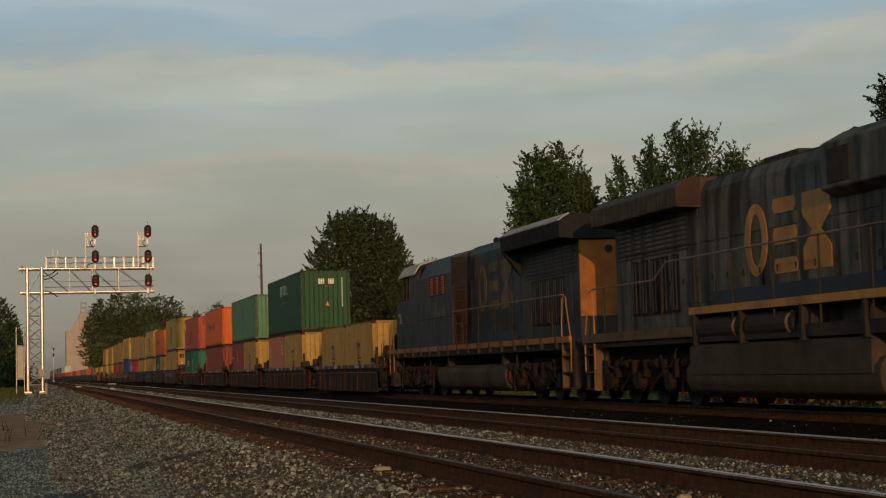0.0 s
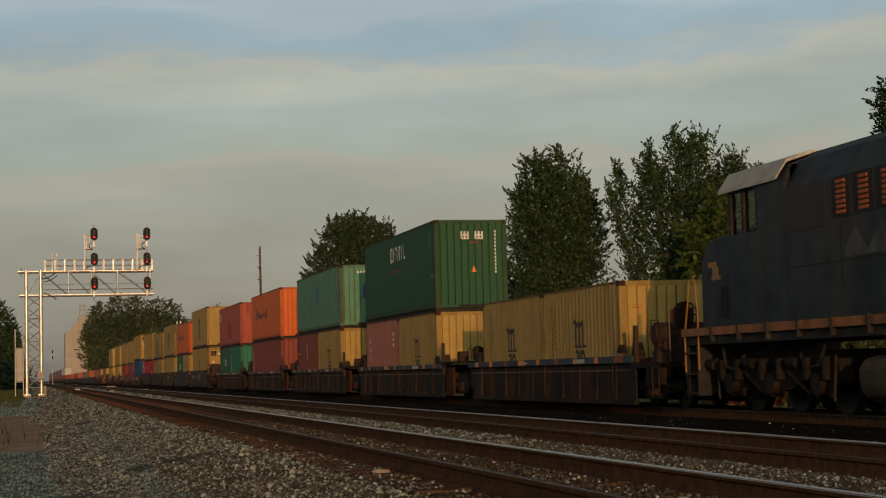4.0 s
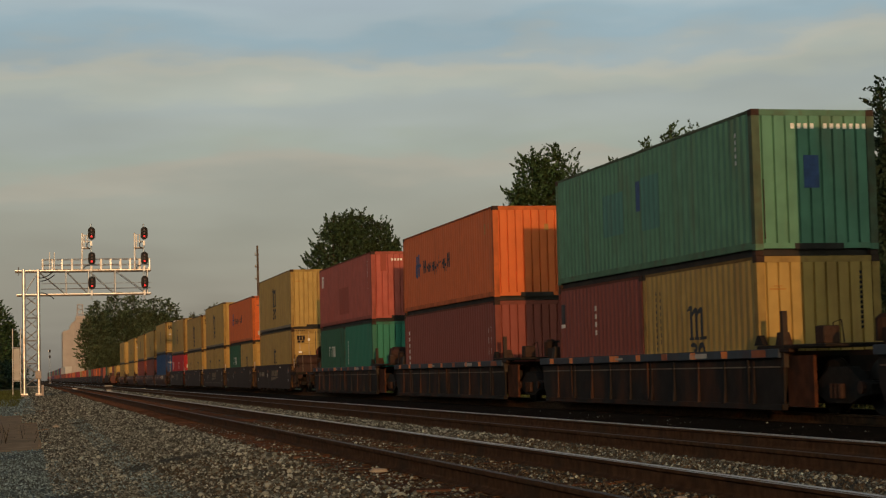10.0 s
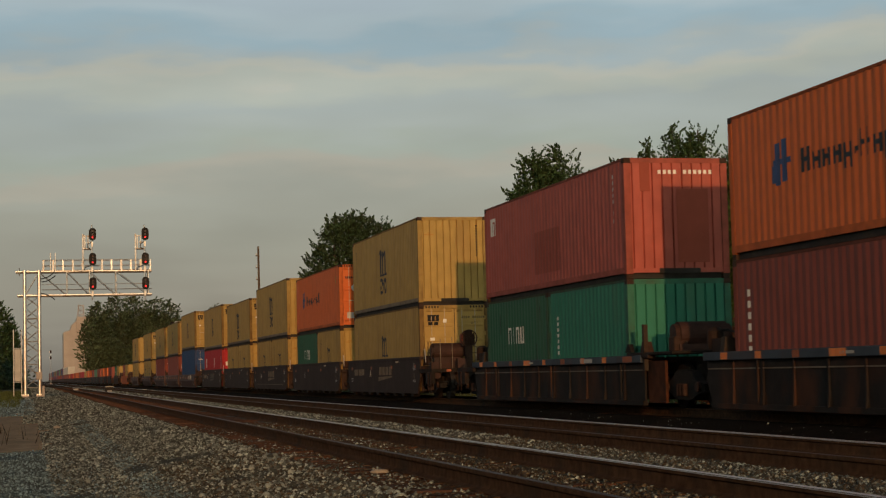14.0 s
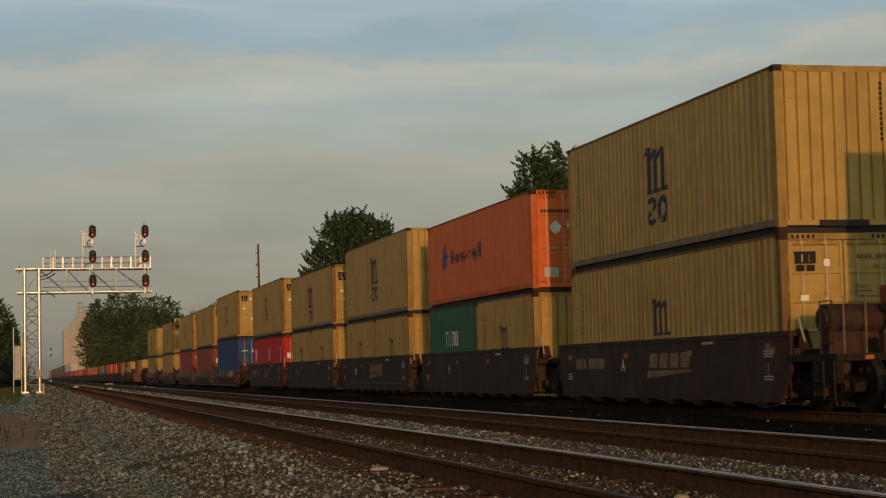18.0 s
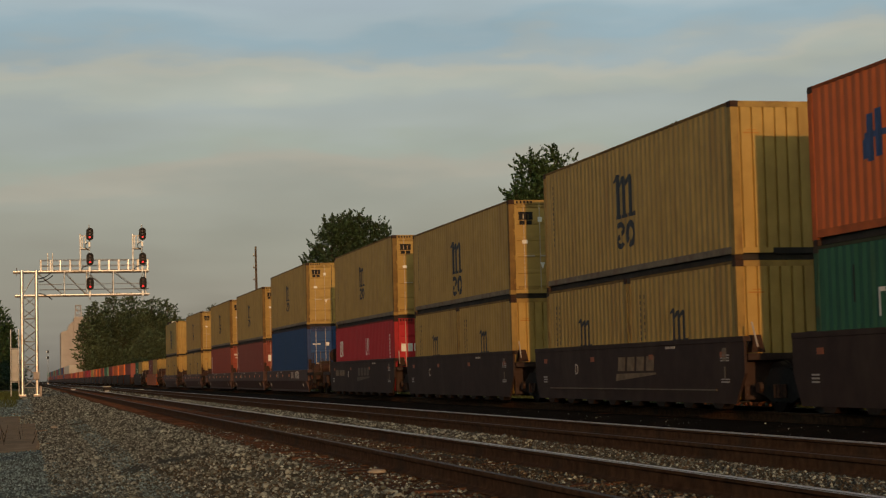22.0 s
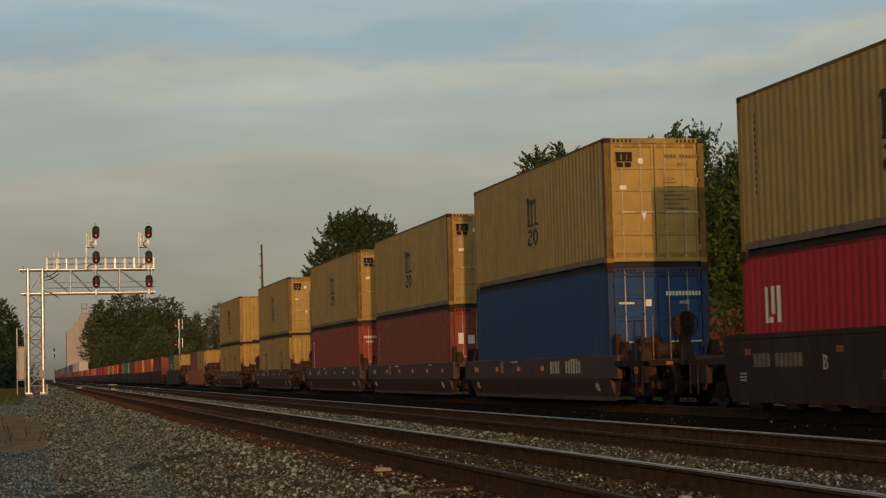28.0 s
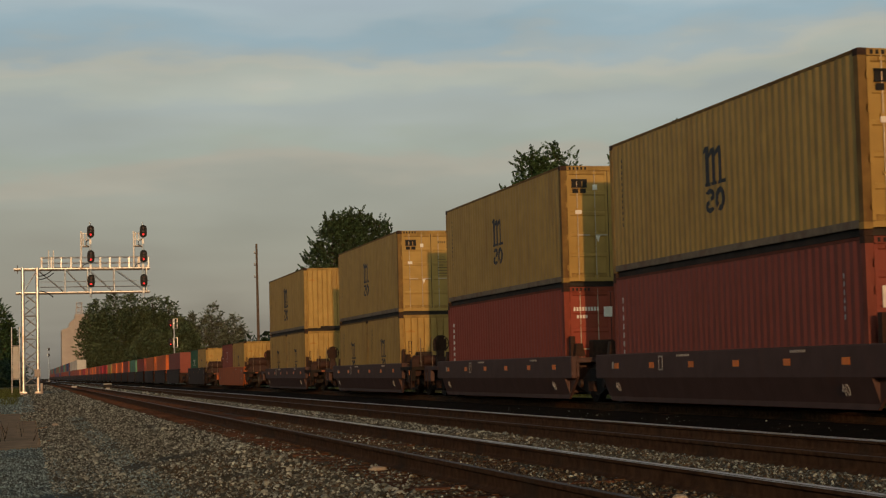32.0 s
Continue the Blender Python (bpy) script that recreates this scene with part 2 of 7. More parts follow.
M_CONCRETE = material("pale_concrete", (0.36, 0.32, 0.29), 0.9, 0.0, 0.08, 0.3, dirt=(0.33, 0.29, 0.26), dirt_amount=0.25, dirt_scale=0.05, streak=6)
M_WOOD = material("weathered_pole_timber", (0.10, 0.075, 0.055), 0.9, 0.0, 0.3, 5, streak=6, bump=0.4)
M_BARK = material("bark", (0.075, 0.058, 0.042), 0.95, 0.0, 0.35, 5, streak=4, bump=0.6, bump_scale=12)
M_GLASS = material("dark_cab_glass", (0.03, 0.04, 0.045), 0.08, 0.0, 0.05, 2, bump=0)
M_REDLAMP = glow("red_lens_lit", (0.85, 0.012, 0.025), 0.9)
M_DIMLAMP = material("dark_lens", (0.05, 0.01, 0.01), 0.15, vary=0.05, bump=0)


def foliage(name, color, through=0.35):
    """Leaves that let some light pass, each of its own shade."""
    m = bpy.data.materials.new(name)
    m.use_nodes = True
    nt = m.node_tree
    N, Lk = nt.nodes.new, nt.links.new
    b, out = nt.nodes["Principled BSDF"], nt.nodes["Material Output"]
    geo, mr, hsv, tr, mx, tc, nz, ad = N("ShaderNodeNewGeometry"), N("ShaderNodeMapRange"), N("ShaderNodeHueSaturation"), N("ShaderNodeBsdfTranslucent"), N("ShaderNodeMixShader"), N("ShaderNodeTexCoord"), N("ShaderNodeTexNoise"), N("ShaderNodeMath")
    nz.inputs["Scale"].default_value = 0.35
    Lk(tc.outputs["Object"], nz.inputs["Vector"])
    mr.inputs["To Min"].default_value, mr.inputs["To Max"].default_value = 0.45, 1.5
    Lk(geo.outputs["Random Per Island"], mr.inputs["Value"])
    ad.operation = "MULTIPLY_ADD"
    ad.inputs[1].default_value, ad.inputs[2].default_value = 1.0, -0.0
    Lk(mr.outputs[0], ad.inputs[0])
    hm = N("ShaderNodeMapRange")
    hm.inputs["From Min"].default_value, hm.inputs["From Max"].default_value = 0.3, 0.7
    hm.inputs["To Min"].default_value, hm.inputs["To Max"].default_value = 0.488, 0.515
    Lk(nz.outputs["Fac"], hm.inputs["Value"])
    Lk(hm.outputs[0], hsv.inputs["Hue"])
    hsv.inputs["Color"].default_value = (*color, 1)
    Lk(ad.outputs[0], hsv.inputs["Value"])
    Lk(hsv.outputs[0], b.inputs["Base Color"])
    Lk(hsv.outputs[0], tr.inputs["Color"])
    b.inputs["Roughness"].default_value, b.inputs["Specular IOR Level"].default_value = 0.6, 0.25
    mx.inputs["Fac"].default_value = through
    Lk(b.outputs[0], mx.inputs[1])
    Lk(tr.outputs[0], mx.inputs[2])
    Lk(mx.outputs[0], out.inputs["Surface"])
    return m


# the far leaves are lightened to stand in for distance haze
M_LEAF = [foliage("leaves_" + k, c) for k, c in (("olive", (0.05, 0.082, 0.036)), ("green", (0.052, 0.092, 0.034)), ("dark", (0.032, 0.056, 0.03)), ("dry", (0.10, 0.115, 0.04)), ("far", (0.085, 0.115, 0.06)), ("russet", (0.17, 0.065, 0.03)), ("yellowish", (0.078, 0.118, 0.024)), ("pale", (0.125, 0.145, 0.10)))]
M_GRASS = material("meadow_grass", (0.075, 0.085, 0.03), 0.9, 0.0, 0.4, 0.5, dirt=(0.14, 0.12, 0.05), dirt_amount=0.4, dirt_scale=0.3, bump=0.5, bump_scale=9)
# paler grass colour that stands for lit ground beyond the train
M_VERGE = material("lit_grass_verge", (0.21, 0.2, 0.11), 0.9, 0.0, 0.3, 1.5, dirt=(0.14, 0.15, 0.06), dirt_amount=0.4, dirt_scale=0.4, bump=0.4, bump_scale=12)
M_BLADE = material("grass_blades", (0.06, 0.08, 0.025), 0.8, 0.0, 0.2, 1, island=0.5, bump=0, spec=0.2)
M_STALK = material("dead_weed_stalk", (0.03, 0.024, 0.014), 0.9, vary=0.3, spec=0.1)
M_STRAW = material("dry_weeds", (0.22, 0.165, 0.085), 0.85, 0.0, 0.2, 1, island=0.5, bump=0, spec=0.2)
M_STONE = material("ballast_stone", (0.225, 0.265, 0.25), 0.85, 0.0, 0.25, 25, island=0.85, skew=2.4, bump=0.3, bump_scale=60)
M_BALLAST = material("ballast_bed", (0.092, 0.096, 0.078), 0.95, 0.0, 0.6, 22, dirt=(0.06, 0.045, 0.035), dirt_amount=0.4, dirt_scale=0.8, bump=1.0, bump_scale=18, spec=0.04)
M_RUSTBED = material("rust_stained_bed", (0.105, 0.055, 0.032), 0.95, 0.0, 0.5, 22, dirt=(0.05, 0.035, 0.025), dirt_amount=0.5, dirt_scale=1.5, bump=1.0, bump_scale=18, spec=0.04)
# near-black bed colour that paints in the train's shadow
M_TRAINSHADE = material("train_shaded_bed", (0.011, 0.009, 0.007), 0.95, 0.0, 0.5, 22, dirt=(0.026, 0.018, 0.013), dirt_amount=0.4, dirt_scale=1.2, bump=0.8, bump_scale=25, spec=0.04)
M_DIRT = material("gravel_track", (0.075, 0.115, 0.14), 0.95, 0.0, 0.5, 30, dirt=(0.1, 0.098, 0.092), dirt_amount=0.4, dirt_scale=0.7, bump=0.8, bump_scale=30, spec=0.04)

M_SOIL = material("bare_tan_soil", (0.38, 0.28, 0.185), 0.95, 0.0, 0.25, 3, dirt=(0.27, 0.21, 0.135), dirt_amount=0.5, dirt_scale=0.8, bump=0.3, bump_scale=10, spec=0.04)

M_ENDPANEL = material("orange_end_paint", (0.32, 0.122, 0.025), 0.6, 0.0, 0.2, 3, dirt=(0.1, 0.05, 0.02), dirt_amount=0.45, streak=3)
M_STENCIL = material("faded_stencil_paint", (0.16, 0.12, 0.05), 0.7, vary=0.2)
M_LOCODIM = material("faded_yellow_mark", (0.13, 0.083, 0.028), 0.6, 0.0, 0.35, 3, dirt=(0.03, 0.024, 0.018), dirt_amount=0.6, dirt_scale=2, streak=5)
M_LOCOBAND = material("brown_orange_sill_paint", (0.3, 0.12, 0.035), 0.6, 0.0, 0.25, 3, dirt=(0.06, 0.03, 0.018), dirt_amount=0.5, streak=1)
M_CABGLASS = bpy.data.materials.new("clear_cab_glass")
M_CABGLASS.use_nodes = True
M_CABGLASS.node_tree.nodes["Principled BSDF"].inputs["Transmission Weight"].default_value = 1.0
M_CABGLASS.node_tree.nodes["Principled BSDF"].inputs["Roughness"].default_value = 0.02
M_CABGLASS.node_tree.nodes["Principled BSDF"].inputs["IOR"].default_value = 1.1
M_GRAVEL = material("blue_grey_gravel", (0.155, 0.24, 0.28), 0.85, 0.0, 0.2, 25, island=0.7, skew=1.8, bump=0.2, bump_scale=60)
M_BROWNSTONE = material("dirty_ballast_stone", (0.085, 0.07, 0.048), 0.9, 0.0, 0.25, 25, island=0.6, skew=1.5, bump=0.2, bump_scale=60)
M_PALESTONE = material("pale_stone", (0.34, 0.31, 0.26), 0.8, 0, 0.15, 20, bump=0.3)

# ---- mesh helpers ----
def box(bm, x0, x1, y0, y1, z0, z1):
    v = [bm.verts.new(p) for p in ((x0, y0, z0), (x1, y0, z0), (x1, y1, z0), (x0, y1, z0), (x0, y0, z1), (x1, y0, z1), (x1, y1, z1), (x0, y1, z1))]
    for f in ((3, 2, 1, 0), (4, 5, 6, 7), (0, 1, 5, 4), (1, 2, 6, 5), (2, 3, 7, 6), (3, 0, 4, 7)):
        bm.faces.new([v[i] for i in f])
    return v


def rod(bm, a, b, r, n=8, r2=None):
    """A round bar from a to b, tapering to r2."""
    a, b = Vector(a), Vector(b)
    d = (b - a).normalized()
    u = d.orthogonal().normalized()
    w = d.cross(u)
    r2 = r if r2 is None else r2
    rings = [[bm.verts.new(p + (u * math.cos(k * math.tau / n) + w * math.sin(k * math.tau / n)) * q) for k in range(n)] for p, q in ((a, r), (b, r2))]
    for k in range(n):
        bm.faces.new((rings[0][k], rings[0][(k + 1) % n], rings[1][(k + 1) % n], rings[1][k]))
    bm.faces.new(rings[0][::-1])
    bm.faces.new(rings[1])


def bent(bm, pts, r, n=6):
    """A round bar swept along a line of points."""
    pts = [Vector(p) for p in pts]
    side, rings = None, []
    for k, p in enumerate(pts):
        d = (pts[min(k + 1, len(pts) - 1)] - pts[max(k - 1, 0)])
        if d.length < 1e-6:
            d = pts[1] - pts[0]
        d.normalize()
        side = d.orthogonal() if side is None else side - d * side.dot(d)
        if side.length < 1e-3:
            side = d.orthogonal()
        side.normalize()
        w = d.cross(side)
        rings.append([bm.verts.new(p + (side * math.cos(q * math.tau / n) + w * math.sin(q * math.tau / n)) * r) for q in range(n)])
    for a, b in zip(rings, rings[1:]):
        for q in range(n):
            bm.faces.new((a[q], a[(q + 1) % n], b[(q + 1) % n], b[q]))
    bm.faces.new(rings[0][::-1])
    bm.faces.new(rings[-1])


def prism(bm, outline, axis, a, b):
    """A closed outline pushed from a to b along an axis; the outline gives the other two coordinates in order."""
    def put(p, t):
        return {"x": (t, p[0], p[1]), "y": (p[0], t, p[1]), "z": (p[0], p[1], t)}[axis]
    lo, hi = [bm.verts.new(put(p, a)) for p in outline], [bm.verts.new(put(p, b)) for p in outline]
    n = len(outline)
    for k in range(n):
        bm.faces.new((lo[k], lo[(k + 1) % n], hi[(k + 1) % n], hi[k]))
    bm.faces.new(lo[::-1])
    bm.faces.new(hi)


def ring(bm, c, axis, r, tube, n=20, m=6):
    """A ring (hand wheel, hose) round an axis."""
    c = Vector(c)
    ax = {"x": (Vector((0, 1, 0)), Vector((0, 0, 1)), Vector((1, 0, 0))), "y": (Vector((1, 0, 0)), Vector((0, 0, 1)), Vector((0, 1, 0)))}[axis]
    vs = [[bm.verts.new(c + (ax[0] * math.cos(i * math.tau / n) + ax[1] * math.sin(i * math.tau / n)) * (r + tube * math.cos(j * math.tau / m)) + ax[2] * tube * math.sin(j * math.tau / m)) for j in range(m)] for i in range(n)]
    for i in range(n):
        for j in range(m):
            bm.faces.new((vs[i][j], vs[(i + 1) % n][j], vs[(i + 1) % n][(j + 1) % m], vs[i][(j + 1) % m]))


def mesh_of(name, bm, mat, bevel=0.0):
    if bevel:
        bmesh.ops.bevel(bm, geom=bm.edges[:], offset=bevel, segments=1, affect="EDGES", clamp_overlap=True)
    bmesh.ops.recalc_face_normals(bm, faces=bm.faces[:])
    me = bpy.data.meshes.new(name)
    bm.to_mesh(me)
    bm.free()
    me.materials.append(mat)
    return me


def part(name, bm, mat, parent, label="", bevel=0.0):
    ob = new(name, mesh_of(name, bm, mat, bevel))
    ob.parent = parent
    if label:
        ob["label"] = label
    return ob


def B(*boxes):
    bm = bmesh.new()
    for b in boxes:
        box(bm, *b)
    return bm


def R(*rods):
    bm = bmesh.new()
    for r in rods:
        rod(bm, *r)
    return bm


def P(outline, axis, a, b):
    bm = bmesh.new()
    prism(bm, outline, axis, a, b)
    return bm


def letters(body, size, m, mat, parent, label=""):
    """Writing in the built-in font, laid on a surface at the pose m."""
    cu = bpy.data.curves.new("lettering", "FONT")
    cu.body, cu.size, cu.extrude = body, size, 0.003
    cu.resolution_u = 2
    tmp = new("lettering", cu)
    me = bpy.data.meshes.new_from_object(tmp.evaluated_get(bpy.context.evaluated_depsgraph_get()))
    bpy.data.objects.remove(tmp)
    me.transform(m)
    me.materials.clear()
    me.materials.append(mat)
    ob = new("lettering", me)
    ob.parent = parent
    if label:
        ob["label"] = label
    return ob


MOVERS = []  # (thing, x, train coordinate, z, turned): everything that rides on the train
WHEELS = []  # (wheelset, axle place in its thing, radius)

# ---- ground and tracks ----
def smooth(a, b, t):
    t = min(1, max(0, (t - a) / (b - a)))
    return t * t * (3 - 2 * t)


BED = ((-2500, -1.0), (-400, -1.0), (-60, -0.9), (-12, -0.8), (-6, -0.72), (-3, -0.63), (-1.5, -0.58), (-0.6, -0.55), (0.2, -0.53), (0.4, -0.522), (0.6, -0.514), (0.8, -0.506), (1.0, -0.493), (1.5, -0.45), (2.1, -0.37), (2.7, -0.28), (3.1, -0.225), (3.4, -0.205), (3.8, -0.2), (4.2, -0.192), (4.7, -0.185), (5.2, -0.19), (5.6, -0.175), (6.0, -0.165), (6.5, -0.17), (6.9, -0.165), (7.3, -0.175), (7.8, -0.2), (8.3, -0.2), (8.8, -0.19), (9.2, -0.172), (9.6, -0.172), (10.1, -0.28), (10.8, -0.36), (11.6, -0.32), (12.3, -0.2), (12.8, -0.172), (13.4, -0.18), (14.1, -0.195), (15.2, -0.18), (15.9, -0.2), (17, -0.5), (18.5, -0.75), (22, -0.8), (30, -0.8), (40, -0.8), (120, -0.9), (600, -1.0), (3500, -1.0))


def bed_z(x):
    for (a, za), (b, zb) in zip(BED, BED[1:]):
        if x <= b:
            return za + (zb - za) * (x - a) / (b - a)
    return -1.0


def lift(x, y):
    """The low bank on which the gantry stands."""
    z = np.interp(x, [b[0] for b in BED], [b[1] for b in BED])
    s = np.clip((y - 52) / 50, 0, 1)
    return np.clip(-0.24 - z, 0, 1) * s * s * (3 - 2 * s) * np.clip((np.asarray(x) + 30) / 18, 0, 1) * (np.asarray(x) < 6)


def build_ground():
    ys = [-300, -80, -30, 0, 6] + [9 + 0.75 * i for i in range(80)] + [69 + 3 * i for i in range(28)] + [160, 200, 260, 350, 480, 700, 1100, 1800, 3000, 4500]
    bm = bmesh.new()
    rows = []
    for y in ys:
        rows.append([bm.verts.new((x, y, z + float(lift(x, y)) + ((0.045 if x < 3 else 0.022) * noise.noise((x * 0.9, y * 0.5, 3)) if -8 < x < 16 and 6 < y < 110 else 0))) for x, z in BED])
    for j in range(len(ys) - 1):
        for i in range(len(BED) - 1):
            f = bm.faces.new((rows[j][i], rows[j][i + 1], rows[j + 1][i + 1], rows[j + 1][i]))
            x, y = (BED[i][0] + BED[i + 1][0]) / 2, (ys[j] + ys[j + 1]) / 2
            edge = 0.4 + 0.7 * noise.noise((y * 0.08, 1, 5))
            if 18 < x < 30 and y < 90:
                f.material_index = 6
            elif x > 18 or x < -6 or (x < edge - 0.2 and y > 85):
                f.material_index = 0
            elif x < edge + 0.3 + 0.5 * noise.noise((y * 0.4, 2, 9)) and 37 < y + 3 * noise.noise((x, y * 0.2, 8)) < 74:
                f.material_index = 4
            elif x < edge:
                f.material_index = 1
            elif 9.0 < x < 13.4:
                # the strip beside the train is coloured dark as its shadow
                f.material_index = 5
            elif 3.1 < x < 4.3 or 4.3 < x < 5.0 or 7.2 < x < 8.9 or 13.4 <= x < 15.2:
                f.material_index = 3
            else:
                f.material_index = 2
            f.smooth = True
    me = bpy.data.meshes.new("ground")
    bm.to_mesh(me)
    bm.free()
    for m in (M_GRASS, M_DIRT, M_BALLAST, M_RUSTBED, M_SOIL, M_TRAINSHADE, M_VERGE):
        me.materials.append(m)
    tagged(new("ground", me), "grey stone ballast, gravel and grass beside the railway", "ground", kind="structure")


build_ground()

TRACKS = (4.717, 8.262, 14.10)
RAIL = ((-0.076, -0.18), (0.076, -0.18), (0.076, -0.168), (0.02, -0.15), (0.01, -0.135), (0.01, -0.05), (0.036, -0.036), (0.037, -0.008), (0.03, -0.001), (-0.03, -0.001), (-0.037, -0.008), (-0.036, -0.036), (-0.01, -0.05), (-0.01, -0.135), (-0.02, -0.15), (-0.076, -0.168))


def build_tracks():
    tie = mesh_of("sleeper", B((-1.3, 1.3, -0.115, 0.115, -0.34, -0.182)), M_TIE, 0.012)
    plate = mesh_of("tie_plate", B((-0.15, 0.15, -0.09, 0.09, -0.183, -0.172)), M_RAILSIDE)
    for n, cx in enumerate(TRACKS):
        track = tagged(new("railway_track"), "rusty steel rails on dark timber sleepers in ballast", "railway track", "railway tracks", "structure")
        track.location = (cx, 0, 0)
        for side in (-0.755, 0.755):
            bm = bmesh.new()
            prism(bm, [(x + side, z) for x, z in RAIL], "y", -120, 1800)
            rail = part("rail", bm, M_RAILSIDE, track, "rust-brown rail")
            # near rails' tops are coloured dull, as their shiny side faces away
            part("running_surface", B((side - 0.03, side + 0.03, -120, 1800, -0.004, 0.003)), M_RAILTOP if side > 0 else M_RAILDULL, rail, "polished steel running surface" if side > 0 else "dull worn running surface")
            if side > 0:
                part("gauge_face", B((side - 0.0395, side - 0.0365, -120, 1800, -0.010, -0.003)), M_RAILTOP, rail, "bright worn gauge face")
        rng = random.Random(5 + n)
        rest = bmesh.new()
        for k in range(900):
            y = 8.2 + 0.53 * k + rng.uniform(-0.03, 0.03)
            if k < 95:
                t = new("sleeper", tie)
                t.parent = track
                t.location, t.rotation_euler = (rng.uniform(-0.04, 0.04), y, rng.uniform(-0.012, 0.006)), (0, 0, rng.uniform(-0.02, 0.02))
                for side in (-0.755, 0.755) if n < 2 and k < 60 else ():
                    p = new("tie_plate", plate)
                    p.parent, p.location = t, (side, 0, 0.004)
            elif k < 500:
                dx = rng.uniform(-0.04, 0.04)
                box(rest, dx - 1.3, dx + 1.3, y - 0.115, y + 0.115, -0.34, -0.182)
        for k in range(150):
            y = 7.67 - 0.53 * k
            box(rest, -1.3, 1.3, y - 0.115, y + 0.115, -0.34, -0.182)
        tagged(part("far_sleepers", rest, M_TIE, track), kind="stuff")


build_tracks()


def stone_field(zones, mat, name, label):
    """Loose ballast stones, thick where the camera passes nearest."""
    rng = np.random.default_rng(11)
    t = (1 + 5 ** 0.5) / 2
    ico = np.array([(-1, t, 0), (1, t, 0), (-1, -t, 0), (1, -t, 0), (0, -1, t), (0, 1, t), (0, -1, -t), (0, 1, -t), (t, 0, -1), (t, 0, 1), (-t, 0, -1), (-t, 0, 1)]) / 1.9
    tri = np.array([(0, 11, 5), (0, 5, 1), (0, 1, 7), (0, 7, 10), (0, 10, 11), (1, 5, 9), (5, 11, 4), (11, 10, 2), (10, 7, 6), (7, 1, 8), (3, 9, 4), (3, 4, 2), (3, 2, 6), (3, 6, 8), (3, 8, 9), (4, 9, 5), (2, 4, 11), (6, 2, 10), (8, 6, 7), (9, 8, 1)])
    octa = np.array([(1, 0, 0.1), (0.1, 1, 0), (-1, 0.1, 0), (0, -1, 0.1), (0, 0.1, 1), (0.1, 0, -1)]) * 1.1
    otri = np.array([(0, 1, 4), (1, 2, 4), (2, 3, 4), (3, 0, 4), (1, 0, 5), (2, 1, 5), (3, 2, 5), (0, 3, 5)])
    vs, fs, base = [], [], 0
    for x0, x1, y0, y1, n, size in zones:
        x = rng.uniform(x0, x1, n)
        y = y0 * (y1 / y0) ** rng.uniform(0, 1, n)
        r = np.minimum(size * np.exp(rng.normal(0, 0.38, n)), size * 1.7)
        z = np.interp(x, [b[0] for b in BED], [b[1] for b in BED]) + lift(x, y) + r * rng.uniform(0.1, 0.7, n)
        shape, faces = (ico, tri) if size > 0.023 and y1 <= 60 else (octa, otri)
        m = len(shape)
        q = shape[None] * (1 + rng.normal(0, 0.22, (n, m, 1))) * (rng.uniform(0.65, 1.25, (n, 1, 3)))
        a = rng.uniform(0, 6.28, n)
        c, s = np.cos(a)[:, None], np.sin(a)[:, None]
        qx, qy, qz = q[..., 0] * c - q[..., 1] * s, q[..., 0] * s + q[..., 1] * c, q[..., 2] * 0.75
        v = np.stack([qx, qy, qz], -1) * r[:, None, None] + np.stack([x, y, z], -1)[:, None]
        vs.append(v.reshape(-1, 3))
        fs.append((faces[None] + m * np.arange(n)[:, None, None]).reshape(-1, 3) + base)
        base += m * n
    V, F = np.concatenate(vs), np.concatenate(fs)
    me = bpy.data.meshes.new(name)
    me.vertices.add(len(V))
    me.vertices.foreach_set("co", V.ravel())
    me.loops.add(F.size)
    me.loops.foreach_set("vertex_index", F.ravel().astype(np.int32))
    me.polygons.add(len(F))
    me.polygons.foreach_set("loop_start", np.arange(0, F.size, 3, dtype=np.int32))
    me.update(calc_edges=True)
    me.validate()
    me.materials.append(mat)
    tagged(new(name, me), label, "gravel", kind="stuff")


# stretches: x from, x to, y from, y to, stones, size
stone_field(((0.3, 1.3, 14, 26, 8000, 0.0155), (1.72, 3.3, 14, 26, 9500, 0.0155), (0.3, 1.3, 26, 60, 11000, 0.018), (1.75, 3.3, 26, 60, 17000, 0.018), (-0.2, 3.2, 60, 135, 12000, 0.03), (0.3, 3.2, 130, 300, 4500, 0.055), (5.5, 7.4, 90, 260, 4500, 0.045), (3.2, 4.0, 12, 40, 2200, 0.015), (4.0, 5.4, 10, 40, 2200, 0.014),
             (5.5, 7.4, 11, 26, 14000, 0.014), (5.5, 7.4, 26, 90, 20000, 0.021), (7.6, 8.9, 12, 40, 2200, 0.014), (9.1, 12.8, 14, 45, 600, 0.012), (0.3, 0.9, 37, 90, 2200, 0.018), (13.4, 14.8, 18, 60, 2500, 0.024), (1.25, 1.8, 14, 60, 3600, 0.016), (0.3, 1.3, 14, 60, 420, 0.028), (1.75, 3.3, 14, 60, 700, 0.03), (5.5, 7.45, 11, 50, 300, 0.024)),
            M_STONE, "ballast_stones", "loose grey and tan crushed ballast stones")
stone_field(((4.0, 5.45, 10, 40, 6000, 0.014), (5.5, 7.4, 11, 30, 12000, 0.014), (1.7, 3.3, 14, 30, 5000, 0.015), (3.2, 4.0, 12, 40, 1500, 0.014)), M_BROWNSTONE, "dirty_ballast", "small brown oil-dirtied ballast stones")
